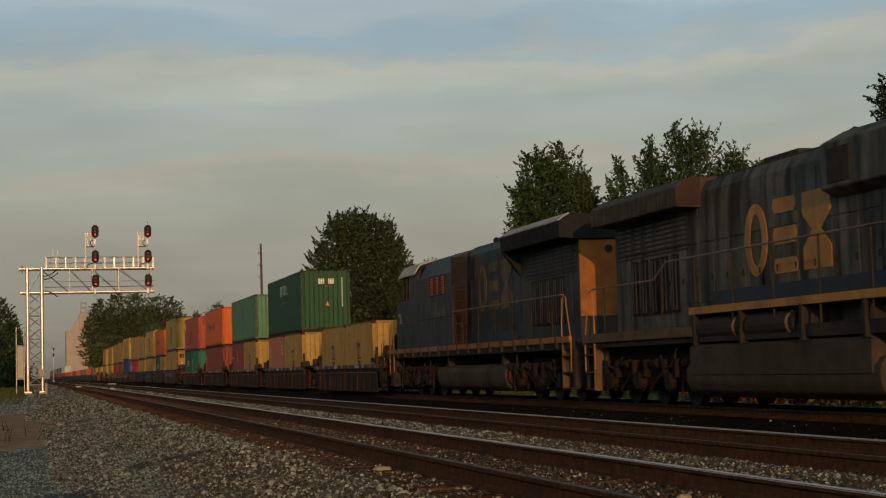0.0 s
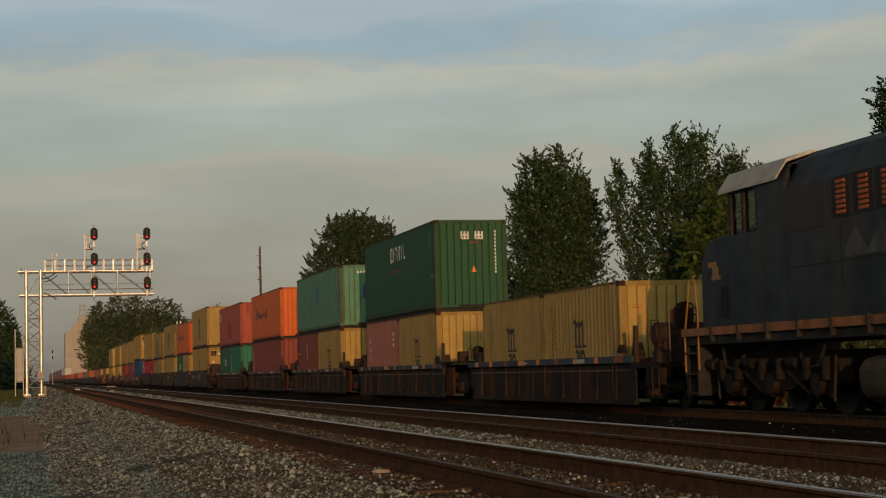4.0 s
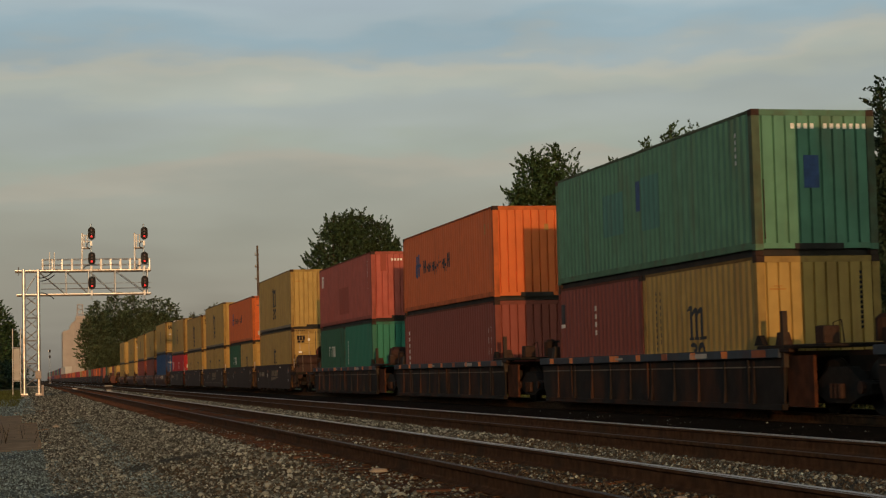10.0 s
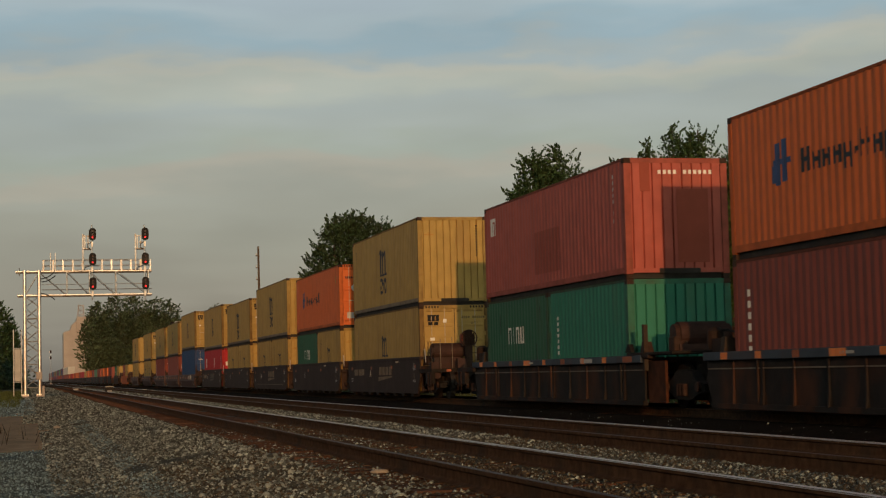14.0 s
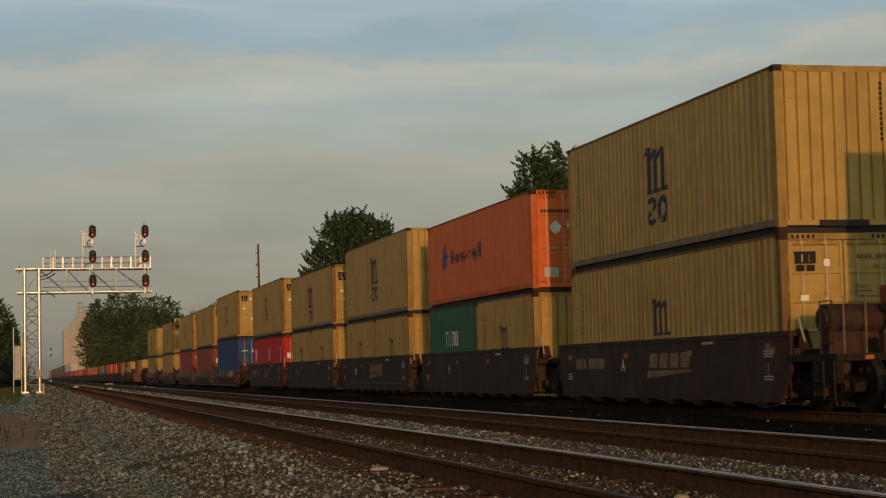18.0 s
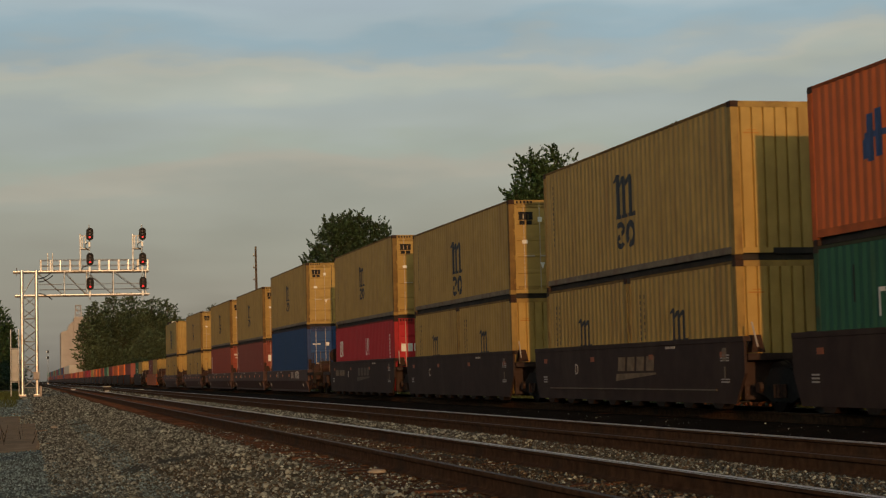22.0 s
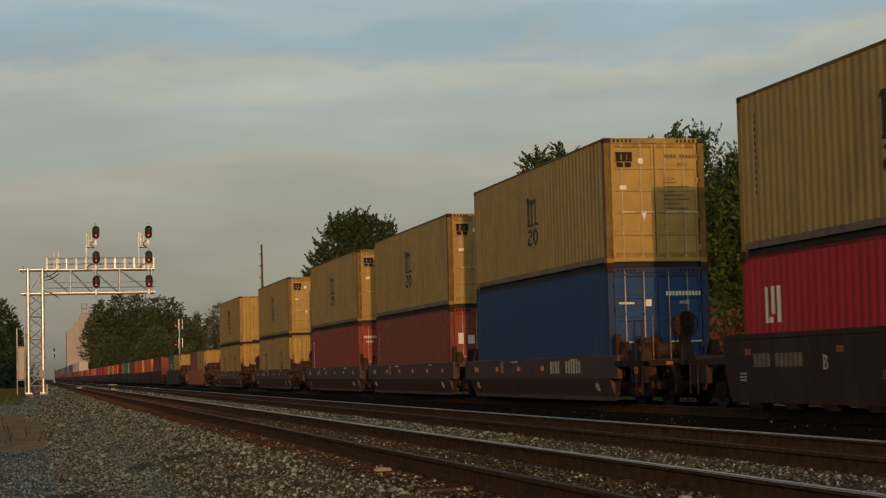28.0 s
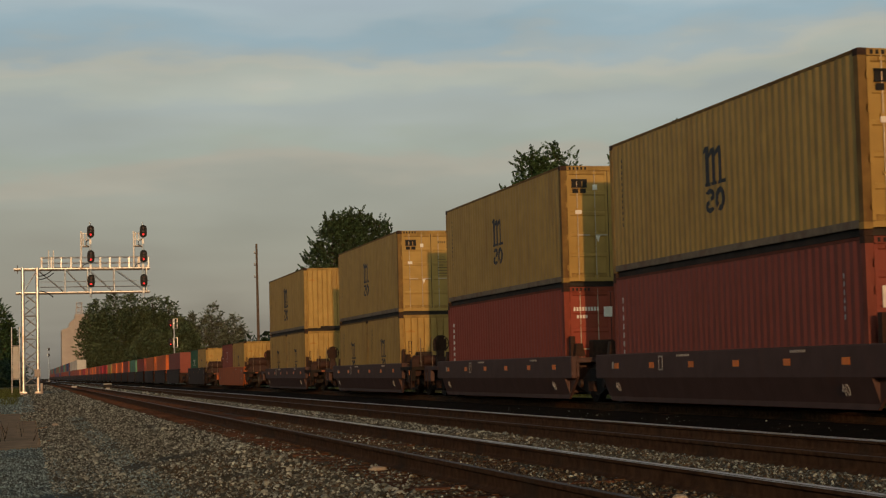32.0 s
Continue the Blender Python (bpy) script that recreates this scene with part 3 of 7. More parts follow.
stone_field(((-1.6, 0.5, 17, 37, 16000, 0.013), (0.3, 1.2, 17, 37, 4000, 0.013), (1.25, 1.8, 15, 60, 8000, 0.012), (-1.5, 0.3, 70, 110, 4000, 0.03)), M_GRAVEL, "fine_gravel", "fine blue-grey gravel of the service track")


# ---- plants ----
def quads(name, V, mat):
    """A mesh of loose quads from an (n, 4, 3) array."""
    n = len(V)
    me = bpy.data.meshes.new(name)
    me.vertices.add(n * 4)
    me.vertices.foreach_set("co", np.ascontiguousarray(V, dtype=np.float32).ravel())
    me.loops.add(n * 4)
    me.loops.foreach_set("vertex_index", np.arange(n * 4, dtype=np.int32))
    me.polygons.add(n)
    me.polygons.foreach_set("loop_start", np.arange(0, n * 4, 4, dtype=np.int32))
    me.update(calc_edges=True)
    me.materials.append(mat)
    return me


def leaf_quads(rng, pts, size, along=None):
    """Small pointed leaves; along: the shoot's direction that each leaf roughly follows."""
    n = len(pts)
    d = rng.normal(0, 1, (n, 3))
    d /= np.linalg.norm(d, axis=1)[:, None]
    if along is not None:
        d = d * 0.75 + along
        d /= np.linalg.norm(d, axis=1)[:, None] + 1e-9
    e = np.cross(d, rng.normal(0, 1, (n, 3)))
    e /= np.linalg.norm(e, axis=1)[:, None] + 1e-9
    s = size * rng.uniform(0.6, 1.4, (n, 1))
    a, b = d * s, e * s * 0.5
    return np.stack([pts - a, pts - b * 0.9 - a * 0.1, pts + a, pts + b], 1)


def tree(x, y, top, width, seed, mat, leaves=9000, leaf=0.2, low=0.15, upright=0.6, label="tall leafy green tree beyond the railway", leaders=None, shoots=150, shoot=1.0, round_top=2.6):
    """A trunk that forks into leaders, each with a full crown of feathered shoots round a dense heart. top: height of the crown above the rails; leaders: side offset, share of the height, half width."""
    rng = np.random.default_rng(seed)
    z0 = bed_z(x)
    H = top - z0
    t = tagged(new("tree"), label, "tree", "trees beside the railway")
    t.location = (x, y, z0)
    if leaders is None:
        leaders = [(0.0, 1.0, width * 0.72)]
        for k in range(4):
            off = (-0.62, 0.6, -0.3, 0.34)[k] + rng.uniform(-0.1, 0.1)
            leaders.append((off * width, 0.97 - 0.24 * abs(off) - rng.uniform(0, 0.08), width * rng.uniform(0.48, 0.6)))
    bm = bmesh.new()
    r0 = max(0.12, H * 0.016)
    rod(bm, (0, 0, -0.3), (0, 0, H * max(0.12, low)), r0, 9, r0 * 0.85)
    pts, ways, heart = [], [], []
    total = sum(q[2] for q in leaders)
    for n, (dx, share, hw) in enumerate(leaders):
        dy = rng.uniform(-0.55, 0.55) * width * 0.6
        tip, foot = H * share, H * low * 0.7
        path = [np.array((0, 0, H * max(0.1, low * 0.9)))]
        for k in range(1, 6):
            g = k / 5
            path.append(np.array((dx * g ** 0.6 + rng.normal(0, 0.006) * H, dy * g ** 0.6 + rng.normal(0, 0.006) * H, path[0][2] + (tip - path[0][2]) * g * 0.97)))
        r = r0 * 0.7
        for a, b in zip(path, path[1:]):
            rod(bm, Vector(a), Vector(b), r, 6, r * 0.72)
            r *= 0.72
        zs, xs, ys = np.array([q[2] for q in path]), [q[0] for q in path], [q[1] for q in path]

        def girth(g, a):
            """The crown's uneven half width at a share of its height and an angle."""
            body = np.clip(1 - np.clip((g - 0.35) / 0.65, 0, 1) ** round_top, 0, 1) ** 0.6 * (0.72 + 0.28 * np.clip(g * 3, 0, 1))
            return hw * 1.3 * body * (1 + 0.2 * np.sin(3 * a + 9 * g + n) + 0.16 * np.sin(5 * a - 17 * g + 2 * n))

        m = max(20, int(shoots * len(leaders) * hw / total))
        per = max(10, int(leaves * 0.62 * hw / total / m))
        for k in range(m):
            g = rng.uniform(0.02, 1) ** 0.7
            a = rng.uniform(0, math.tau)
            z = foot + (tip - foot) * g
            rad = float(girth(np.array(g), np.array(a))) * (rng.uniform(0.86, 1.1) if k % 4 else rng.uniform(0.3, 0.86))
            out = np.array((math.cos(a), math.sin(a), 0.0))
            d = out * (1.25 - upright * 0.5) * (1.1 - 0.45 * g) + np.array((0, 0, 0.05 + upright * (0.25 + 0.8 * g))) + rng.normal(0, 0.16, 3)
            d /= np.linalg.norm(d)
            length = (0.5 + 0.055 * H) * shoot * rng.uniform(0.6, 1.3)
            cx, cy = np.interp(z, zs, xs), np.interp(z, zs, ys)
            end = np.array((cx, cy, z)) + out * rad
            if k % 3 == 0:
                rod(bm, Vector((cx, cy, max(H * 0.05, z - rad * 0.7))), Vector(end - d * length * 0.3), r0 * 0.14, 4, r0 * 0.03)
            q = rng.uniform(0, 1, per) ** 0.8
            thick = length * 0.2 * (1.1 - q)
            pts.append(end + d * ((q - 0.72) * length)[:, None] + rng.normal(0, 0.55, (per, 3)) * thick[:, None])
            ways.append(np.repeat(d[None], per, 0))
        nf = int(leaves * 0.38 * hw / total)
        g, a = rng.uniform(0.0, 0.95, nf) ** 0.8, rng.uniform(0, math.tau, nf)
        z = foot + (tip - foot) * g
        rr = girth(g, a) * 0.86 * rng.uniform(0, 1, nf) ** 0.5
        heart.append(np.stack([np.interp(z, zs, xs) + rr * np.cos(a), np.interp(z, zs, ys) + rr * np.sin(a), z], 1))
    part("trunk", bm, M_BARK, t, "grey-brown trunk and limbs")
    p, w, h = np.concatenate(pts), np.concatenate(ways), np.concatenate(heart)
    V = np.concatenate([leaf_quads(rng, p, leaf, w), leaf_quads(rng, h, leaf * 1.5)])
    ob = new("crown", quads("crown", V[V[:, 0, 2] > 0.02 * H], mat))
    ob.parent = t
    return t


def thicket(x0, x1, y0, y1, h, seed, mat, n, leaf, label, mounds=14):
    """Undergrowth: uneven mounds of leaves over thin stems."""
    rng = np.random.default_rng(seed)
    c = np.stack([rng.uniform(x0, x1, mounds), rng.uniform(y0, y1, mounds), rng.uniform(0.45, 1, mounds) * h], 1)
    k = rng.integers(0, mounds, n)
    d = rng.normal(0, 1, (n, 3))
    d /= np.linalg.norm(d, axis=1)[:, None]
    rad = rng.uniform(0.55, 1.05, (n, 1)) * c[k][:, 2:3] * 0.62
    pts = c[k] * np.array([1, 1, 0.45]) + d * rad * np.array([1.0, 1.0, 0.85]) + rng.normal(0, 0.25, (n, 3))
    gz = bed_z((x0 + x1) / 2)
    pts = pts[pts[:, 2] > 0.1]
    pts[:, 2] += gz
    tagged(new("bushes", quads("bushes", leaf_quads(rng, pts, leaf), mat)), label, "bushes", kind="stuff")


def blades(name, x0, x1, y0, y1, n, h, w, seed, mat, label):
    rng = np.random.default_rng(seed)
    x, y = rng.uniform(x0, x1, n), rng.uniform(y0, y1, n)
    z = np.interp(x, [b[0] for b in BED], [b[1] for b in BED]) + lift(x, y) - 0.02
    hh = h * np.exp(rng.normal(0, 0.35, n))
    a = rng.uniform(0, 6.28, n)
    base = np.stack([x, y, z], 1)
    side = np.stack([np.cos(a), np.sin(a), 0 * a], 1) * w
    lean = np.stack([rng.normal(0, 0.25, n) * hh, rng.normal(0, 0.25, n) * hh, hh], 1)
    V = np.stack([base - side, base + side, base + lean + side * 0.25, base + lean - side * 0.25], 1)
    tagged(new(name, quads(name, V, mat)), label, "grass", kind="stuff")


def build_plants():
    tree(27.9, 150, 15.2, 4.7, 3, M_LEAF[0], 54000, 0.115, 0.1, 0.75, leaders=[(-2.4, 0.95, 2.0), (-0.9, 0.975, 2.0), (0.7, 1.0, 2.0), (2.5, 0.955, 1.9), (3.6, 0.85, 1.5), (-3.4, 0.8, 1.4), (-4.2, 0.66, 1.1), (4.0, 0.7, 1.3)], round_top=3.4, shoots=120, label="broad dark-green tree with a spiky crown beyond the train")
    tree(33.1, 108, 15.5, 3.2, 4, M_LEAF[1], 60000, 0.09, 0.05, 0.55, leaders=[(0.6, 1.0, 1.75), (-1.2, 0.975, 1.7), (1.9, 0.9, 1.25), (-2.3, 0.84, 1.2), (2.2, 0.8, 1.3), (-0.3, 0.92, 2.2)], round_top=4.0, shoots=130, label="round-headed dense green tree beyond the train")
    tree(39.6, 102, 16.1, 4.4, 50, M_LEAF[1], 60000, 0.088, 0.06, 0.85, leaders=[(1.5, 1.0, 1.7), (-0.8, 0.98, 1.5), (0.4, 0.95, 1.5), (-2.4, 0.92, 1.3), (-3.8, 0.86, 1.0), (-4.7, 0.8, 0.6), (3.0, 0.9, 1.4), (-1.6, 0.85, 1.9), (2.6, 0.84, 1.9)], shoots=85, round_top=2.6, label="tall tree with ragged upright branches")
    tree(40.2, 97, 12.0, 2.9, 16, M_LEAF[6], 24000, 0.12, 0.1, 0.2, shoots=70, round_top=5.0, label="bright yellow-green leafy tree below the tall ones")
    for k, (x, y, top, w) in enumerate(((43.6, 101, 13.9, 1.5), (45.2, 101, 13.0, 1.3), (46.5, 100, 13.6, 1.3), (47.7, 100, 13.4, 1.3), (49.6, 99, 12.8, 1.7), (51.5, 99, 13.4, 2.0))):
        tree(x, y, top, w * 1.2, 60 + k, M_LEAF[1], 10000, 0.12, 0.05, 0.95, leaders=[(-0.5 * w, 0.97, 0.6 * w), (0.35 * w, 1.0, 0.65 * w), (0.05 * w, 0.88, 0.95 * w), (0.9 * w, 0.92, 0.55 * w)], shoots=55, round_top=3.0, label="tall narrow tree with upright branches")
    tree(44.6, 104, 12.2, 3.8, 7, M_LEAF[1], 15000, 0.15, 0.05, 0.6)
    tree(48.6, 103, 12.2, 3.8, 8, M_LEAF[1], 15000, 0.15, 0.05, 0.6)
    tree(44.4, 83, 15.9, 3.6, 9, M_LEAF[2], 30000, 0.11, 0.1, 0.3, leaders=[(-0.5, 0.99, 0.75), (-1.2, 0.9, 0.55), (0.9, 1.03, 1.3), (-0.4, 0.88, 0.9), (-1.1, 0.77, 0.9), (2.4, 1.08, 1.8), (0.5, 0.84, 1.6)], shoots=60, shoot=1.1, round_top=4.0, label="dark tall tree with a loose leafy crown")
    tree(46.4, 86, 13.8, 3.8, 10, M_LEAF[0], 13000, 0.16, 0.05, 0.6)
    for k, (x, top, w) in enumerate(((29.8, 9.8, 1.7), (31.6, 10.2, 1.8), (33.3, 9.8, 1.8))):
        tree(x, 138 - k, top, w, 90 + k, M_LEAF[0], 12000, 0.1, 0.05, 0.9, shoots=60)
    tree(34.9, 135, 9.6, 1.7, 12, M_LEAF[3], 4200, 0.1, 0.1, 0.9, label="thin sparse tree with few leaves", shoots=50)
    tree(36.6, 134, 9.9, 2.6, 13, M_LEAF[0], 14000, 0.1, 0.05, 0.8, shoots=60)
    tree(30.3, 132, 8.8, 1.9, 14, M_LEAF[5], 16000, 0.09, 0.03, 0.75, shoots=60, round_top=1.6, label="russet-leaved small tree beyond the train")
    thicket(26.2, 29.2, 60, 66, 5.0, 28, M_LEAF[5], 11000, 0.11, "russet brush beside the railway", 9)
    # the far wood along the line, its leaf colour lightened for haze
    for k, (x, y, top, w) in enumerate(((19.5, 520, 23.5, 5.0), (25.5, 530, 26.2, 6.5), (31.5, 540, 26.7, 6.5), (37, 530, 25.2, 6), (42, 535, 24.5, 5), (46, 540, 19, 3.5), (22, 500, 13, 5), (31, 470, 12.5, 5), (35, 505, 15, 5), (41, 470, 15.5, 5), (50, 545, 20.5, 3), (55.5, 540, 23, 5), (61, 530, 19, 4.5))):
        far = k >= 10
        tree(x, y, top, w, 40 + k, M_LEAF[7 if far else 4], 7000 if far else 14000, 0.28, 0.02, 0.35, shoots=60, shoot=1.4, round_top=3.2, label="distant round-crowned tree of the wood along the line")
    for k, (x, y, top, w) in enumerate(((-5.4, 300, 14.6, 4.0), (-10, 310, 17, 5), (-3.6, 330, 11.5, 2.6), (-7, 260, 9.5, 3.5))):
        tree(x, y, top, w, 70 + k, M_LEAF[1 + k % 2], 9000, 0.2, 0.02, 0.6, shoots=60, label="dark leafy tree beside the signal gantry")
    # unseen wood, added to keep low sky light off the train's near side
    thicket(-46, -24, -40, 190, 15, 26, M_LEAF[2], 14000, 0.9, "wood along the near side of the line", 120)
    thicket(32, 62, 86, 112, 7.5, 21, M_LEAF[0], 22000, 0.22, "dense green undergrowth below the trees", 30)
    thicket(24, 62, 118, 160, 7.0, 22, M_LEAF[0], 14000, 0.27, "dense green undergrowth below the trees", 26)
    thicket(27.5, 33, 50, 62, 4.2, 23, M_LEAF[3], 12000, 0.14, "low yellow-green brush beside the railway", 20)
    thicket(22, 90, 180, 420, 8, 24, M_LEAF[2], 15000, 0.55, "far dark brush along the line", 50)
    thicket(-40, -9, 200, 420, 8, 25, M_LEAF[2], 8000, 0.5, "far dark brush along the line", 24)
    thicket(-9, -2.2, 235, 300, 5.5, 27, M_LEAF[2], 6000, 0.3, "dark bushes beside the signal gantry", 12)
    blades("meadow_grass", -9, -0.4, 84, 200, 22000, 0.13, 0.02, 31, M_BLADE, "green grass verge beside the gravel")
    blades("dry_weeds", -4, 0.6, 38, 74, 700, 0.05, 0.01, 32, M_STRAW, "flattened tan dry weeds on the gravel edge")
    blades("weed_stalks", -1.6, 0.3, 38, 52, 24, 0.3, 0.014, 33, M_STALK, "dark dead weed stalks")
    blades("far_verge", 26, 34, 20, 120, 12000, 0.12, 0.025, 34, M_BLADE, "green grass beyond the tracks")


build_plants()


# ---- signals, pole and the far elevator ----
def signal_head(parent, x, y, z, lit):
    """An oval black target with hooded lamps, facing the camera."""
    bm = bmesh.new()
    prism(bm, [(x + 0.26 * math.cos(a), z + 0.2 * (1 if math.sin(a) > 0 else -1) * (abs(math.sin(a)) > 0.01) + 0.26 * math.sin(a)) for a in [k * math.tau / 20 for k in range(20)]], "y", y, y + 0.05)
    head = part("signal_head", bm, M_BLACK, parent, "black oval signal target")
    for k, dz in enumerate((0.22, 0.0, -0.22)):
        on = k == lit
        part("lens", R(((x, y - 0.03, z + dz), (x, y, z + dz), 0.07, 14)), M_REDLAMP if on else M_DIMLAMP, head, "lit red lens" if on else "unlit lens")
        bm = bmesh.new()
        n = 10
        arc = [(math.pi * j / n) for j in range(n + 1)]
        rows = [[bm.verts.new((x + rr * math.cos(a), yy, z + dz + rr * math.sin(a))) for a in arc] for yy, rr in ((y, 0.12), (y - 0.2, 0.115), (y - 0.2, 0.105), (y, 0.108))]
        for q in range(3):
            for j in range(n):
                bm.faces.new((rows[q][j], rows[q][j + 1], rows[q + 1][j + 1], rows[q + 1][j]))
        part("hood", bm, M_BLACK, head)
    part("lamp_case", B((x - 0.16, x + 0.16, y + 0.05, y + 0.35, z - 0.36, z + 0.36)), M_BLACK, head)
    return head


def build_gantry():
    Y = 128.0
    g = tagged(new("signal_gantry"), "galvanised cantilever signal bridge with six red signals", "signal gantry")
    g.location = (0, 0, 0)
    X0, X1, D, ZB, ZT, XE = -0.2, 0.81, 1.0, 6.96, 8.66, 8.75
    for x in (X0, X1):
        for y in (Y, Y + D):
            part("leg", R(((x, y, -0.1), (x, y, ZT + (0.12 if y == Y else 0)), 0.125, 14)), M_GALV, g)
            part("foot_plate", B((x - 0.24, x + 0.24, y - 0.24, y + 0.24, -0.1, -0.04)), M_GALV, g)
        part("footing", B((x - 0.26, x + 0.26, Y - 0.3, Y + D + 0.3, -0.5, -0.1)), M_CONCRETE, g, "concrete footing", 0.03)
    # zigzag lacing, bold on the near face and thin on the far one
    n = 8
    zs = [0.45 + (ZB - 0.45) * k / n for k in range(n + 1)]
    for y, r in ((Y, 0.045), (Y + D, 0.026)):
        for k, z in enumerate(zs):
            if k % 2 == 0:
                part("brace", R(((X0, y, z), (X1, y, z), 0.04 if y == Y else 0.026, 6)), M_GALVSHADED if y > Y else M_GALV, g)
            if k < n:
                a, b = (X0, X1) if (k % 2 == 0) == (y == Y) else (X1, X0)
                part("brace", R(((a, y, z), (b, y, zs[k + 1]), r, 6)), M_GALV, g)
        part("brace", R(((X0, y, ZB), (X1, y, ZT), r, 6)), M_GALV, g)
    for x in (X0, X1):
        for k in range(n):
            part("brace", R(((x, Y, zs[k]), (x, Y + D, zs[k + 1]), 0.022, 6)), M_GALVSHADED, g)
    for y in (Y, Y + D):
        for z in (ZB, ZT):
            x0 = X0 - (0.6 if z == ZT else 0.5)
            c = part("chord", B((x0, XE, y - 0.05, y + 0.05, z + 0.015, z + 0.06)), M_GALV, g)
            # the web's dark colour stands for the chord's shaded underside
            part("chord_web", B((x0, XE, y - 0.02, y + 0.02, z - 0.07, z + 0.015)), M_GALVSHADED, c, "dull channel web")
        xs = [X1 + (XE - X1) * q for q in (0.0, 0.245, 0.445, 0.68, 0.97)]
        for i, x in enumerate(xs):
            part("upright", R(((x, y, ZB), (x, y, ZT), 0.042 if y == Y else 0.028, 6)), M_GALV if y == Y else M_GALVSHADED, g)
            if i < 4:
                part("diagonal", R(((x, y, ZT), (xs[i + 1], y, ZB), 0.026 if y == Y else 0.02, 6)), M_GALV if y == Y else M_GALVSHADED, g)
    for x in [X0 + (XE - X0) * i / 10 for i in range(11)]:
        for z in (ZB, ZT):
            part("cross_tie", R(((x, Y, z), (x, Y + D, z), 0.03, 5)), M_GALVSHADED, g)
    for x in (X0 - 0.35,):
        part("end_stub", R(((x, Y, ZT - 0.3), (x, Y, ZT + 0.28), 0.03, 6)), M_GALVSHADED, g)
    part("walkway", B((1.0, XE, Y + 0.05, Y + D - 0.05, ZT + 0.08, ZT + 0.12)), M_GALVSHADED, g, "grated steel walkway")
    part("lower_catwalk", B((1.0, XE, Y + 0.25, Y + D - 0.25, ZB + 0.42, ZB + 0.45)), M_GALVSHADED, g, "narrow lower catwalk")
    part("catwalk_rail", R(((1.0, Y + 0.25, ZB + 0.8), (XE, Y + 0.25, ZB + 0.8), 0.02, 6)), M_GALV, g)
    for y in (Y, Y + D):
        for z in (9.1, 9.5):
            part("guard_rail", R(((1.05, y, z), (XE, y, z), 0.024, 6)), M_GALV, g)
        for i in range(12):
            x = 1.12 + (XE - 1.2) * i / 11
            wide = y == Y and i in (0, 1, 3, 6, 8, 10)
            part("rail_post", B((x - (0.06 if wide else 0.03), x + (0.06 if wide else 0.03), y - 0.02, y + 0.02, ZT, 9.5)), M_RAILWHITE if wide else M_GALV, g)
    for x in (1.62, 1.95):
        part("antenna", R(((x, Y, ZT), (x, Y, 10.0), 0.035, 6)), M_RAILWHITE, g)
    for x, xl in ((4.53, 3.9), (8.26, 7.62)):
        part("signal_mast", R(((x, Y - 0.1, ZB - 0.4), (x, Y - 0.1, 12.0), 0.06, 8)), M_GALV, g)
        for q, top in ((0.0, 11.35), (0.14, 11.25), (0.36, 11.25)):
            part("cage_post", R(((xl + q, Y - 0.05, ZT if q == 0 else 10.3), (xl + q, Y - 0.05, top), 0.06 if q == 0 else 0.04, 6)), M_RAILWHITE, g)
        for z in (10.3, 10.75, 11.2):
            part("cage_rail", R(((xl, Y - 0.05, z), (x, Y - 0.1, z), 0.03, 6)), M_RAILWHITE, g)
        part("stand_plate", B((xl - 0.05, x, Y - 0.1, Y + 0.3, 10.22, 10.28)), M_GALVSHADED, g)
        bm = bmesh.new()
        bent(bm, [(x - 0.05, Y - 0.2, 10.75), (x - 0.3, Y - 0.2, 10.6), (x - 0.3, Y - 0.2, 10.35), (x - 0.1, Y - 0.2, 10.25)], 0.03)
        bent(bm, [(x - 0.1, Y - 0.2, 9.05), (x - 0.45, Y - 0.2, 8.95), (x - 0.6, Y - 0.2, 8.75)], 0.03)
        part("signal_cable", bm, M_BLACK, g, "black curled cable")
        for z in (11.3, 9.5, 7.75):
            signal_head(g, x + 0.03, Y - 0.5, z, 2)
            part("bracket", B((x - 0.05, x + 0.05, Y - 0.45, Y, z - 0.05, z + 0.05)), M_GALV, g)
            part("bracket", B((x - 0.07, x + 0.07, Y - 0.47, Y - 0.33, z - 0.9, z - 0.55)), M_RAILWHITE, g)
    for dx, dz, w in ((0.0, 0.0, 0.95), (0.05, 0.22, 1.0), (0.05, 1.05, 0.95)):
        bm = bmesh.new()
        s = 1 if dz < 1 else -1
        bent(bm, [(0.9 + dx + w * i / 7, Y - 0.12, 8.15 - dz + s * (0.45 * (i / 7) ** 2)) for i in range(8)], 0.035)
        part("cable_loop", bm, M_BLACK, g, "black hanging cable")
    part("junction_box", B((0.55, 0.97, Y - 0.4, Y - 0.05, 1.0, 1.55)), M_CONCRETE, g, "tan junction box", 0.02)
    cab = tagged(new("relay_cabinet"), "tall white signal relay cabinet on a steel frame", "signal cabinet")
    part("cabinet_body", B((-0.95, -0.5, 128.6, 129.2, 0.9, 3.2)), M_GREYBOX, cab, "", 0.03)
    for x in (-1.0, -0.45):
        part("frame_post", R(((x, 128.5, bed_z(x)), (x, 128.5, 4.6), 0.04, 6)), M_GALV, cab)
    for z in (0.85, 3.25):
        part("frame_bar", R(((-1.0, 128.5, z), (-0.45, 128.5, z), 0.035, 6)), M_GALV, cab)
    post = tagged(new("marker_post"), "short white concrete marker post beside the gantry", "post")
    part("shaft", B((0.95, 1.12, 126.5, 126.7, -0.4, 0.55)), M_CONCRETE, post, "", 0.02)


build_gantry()


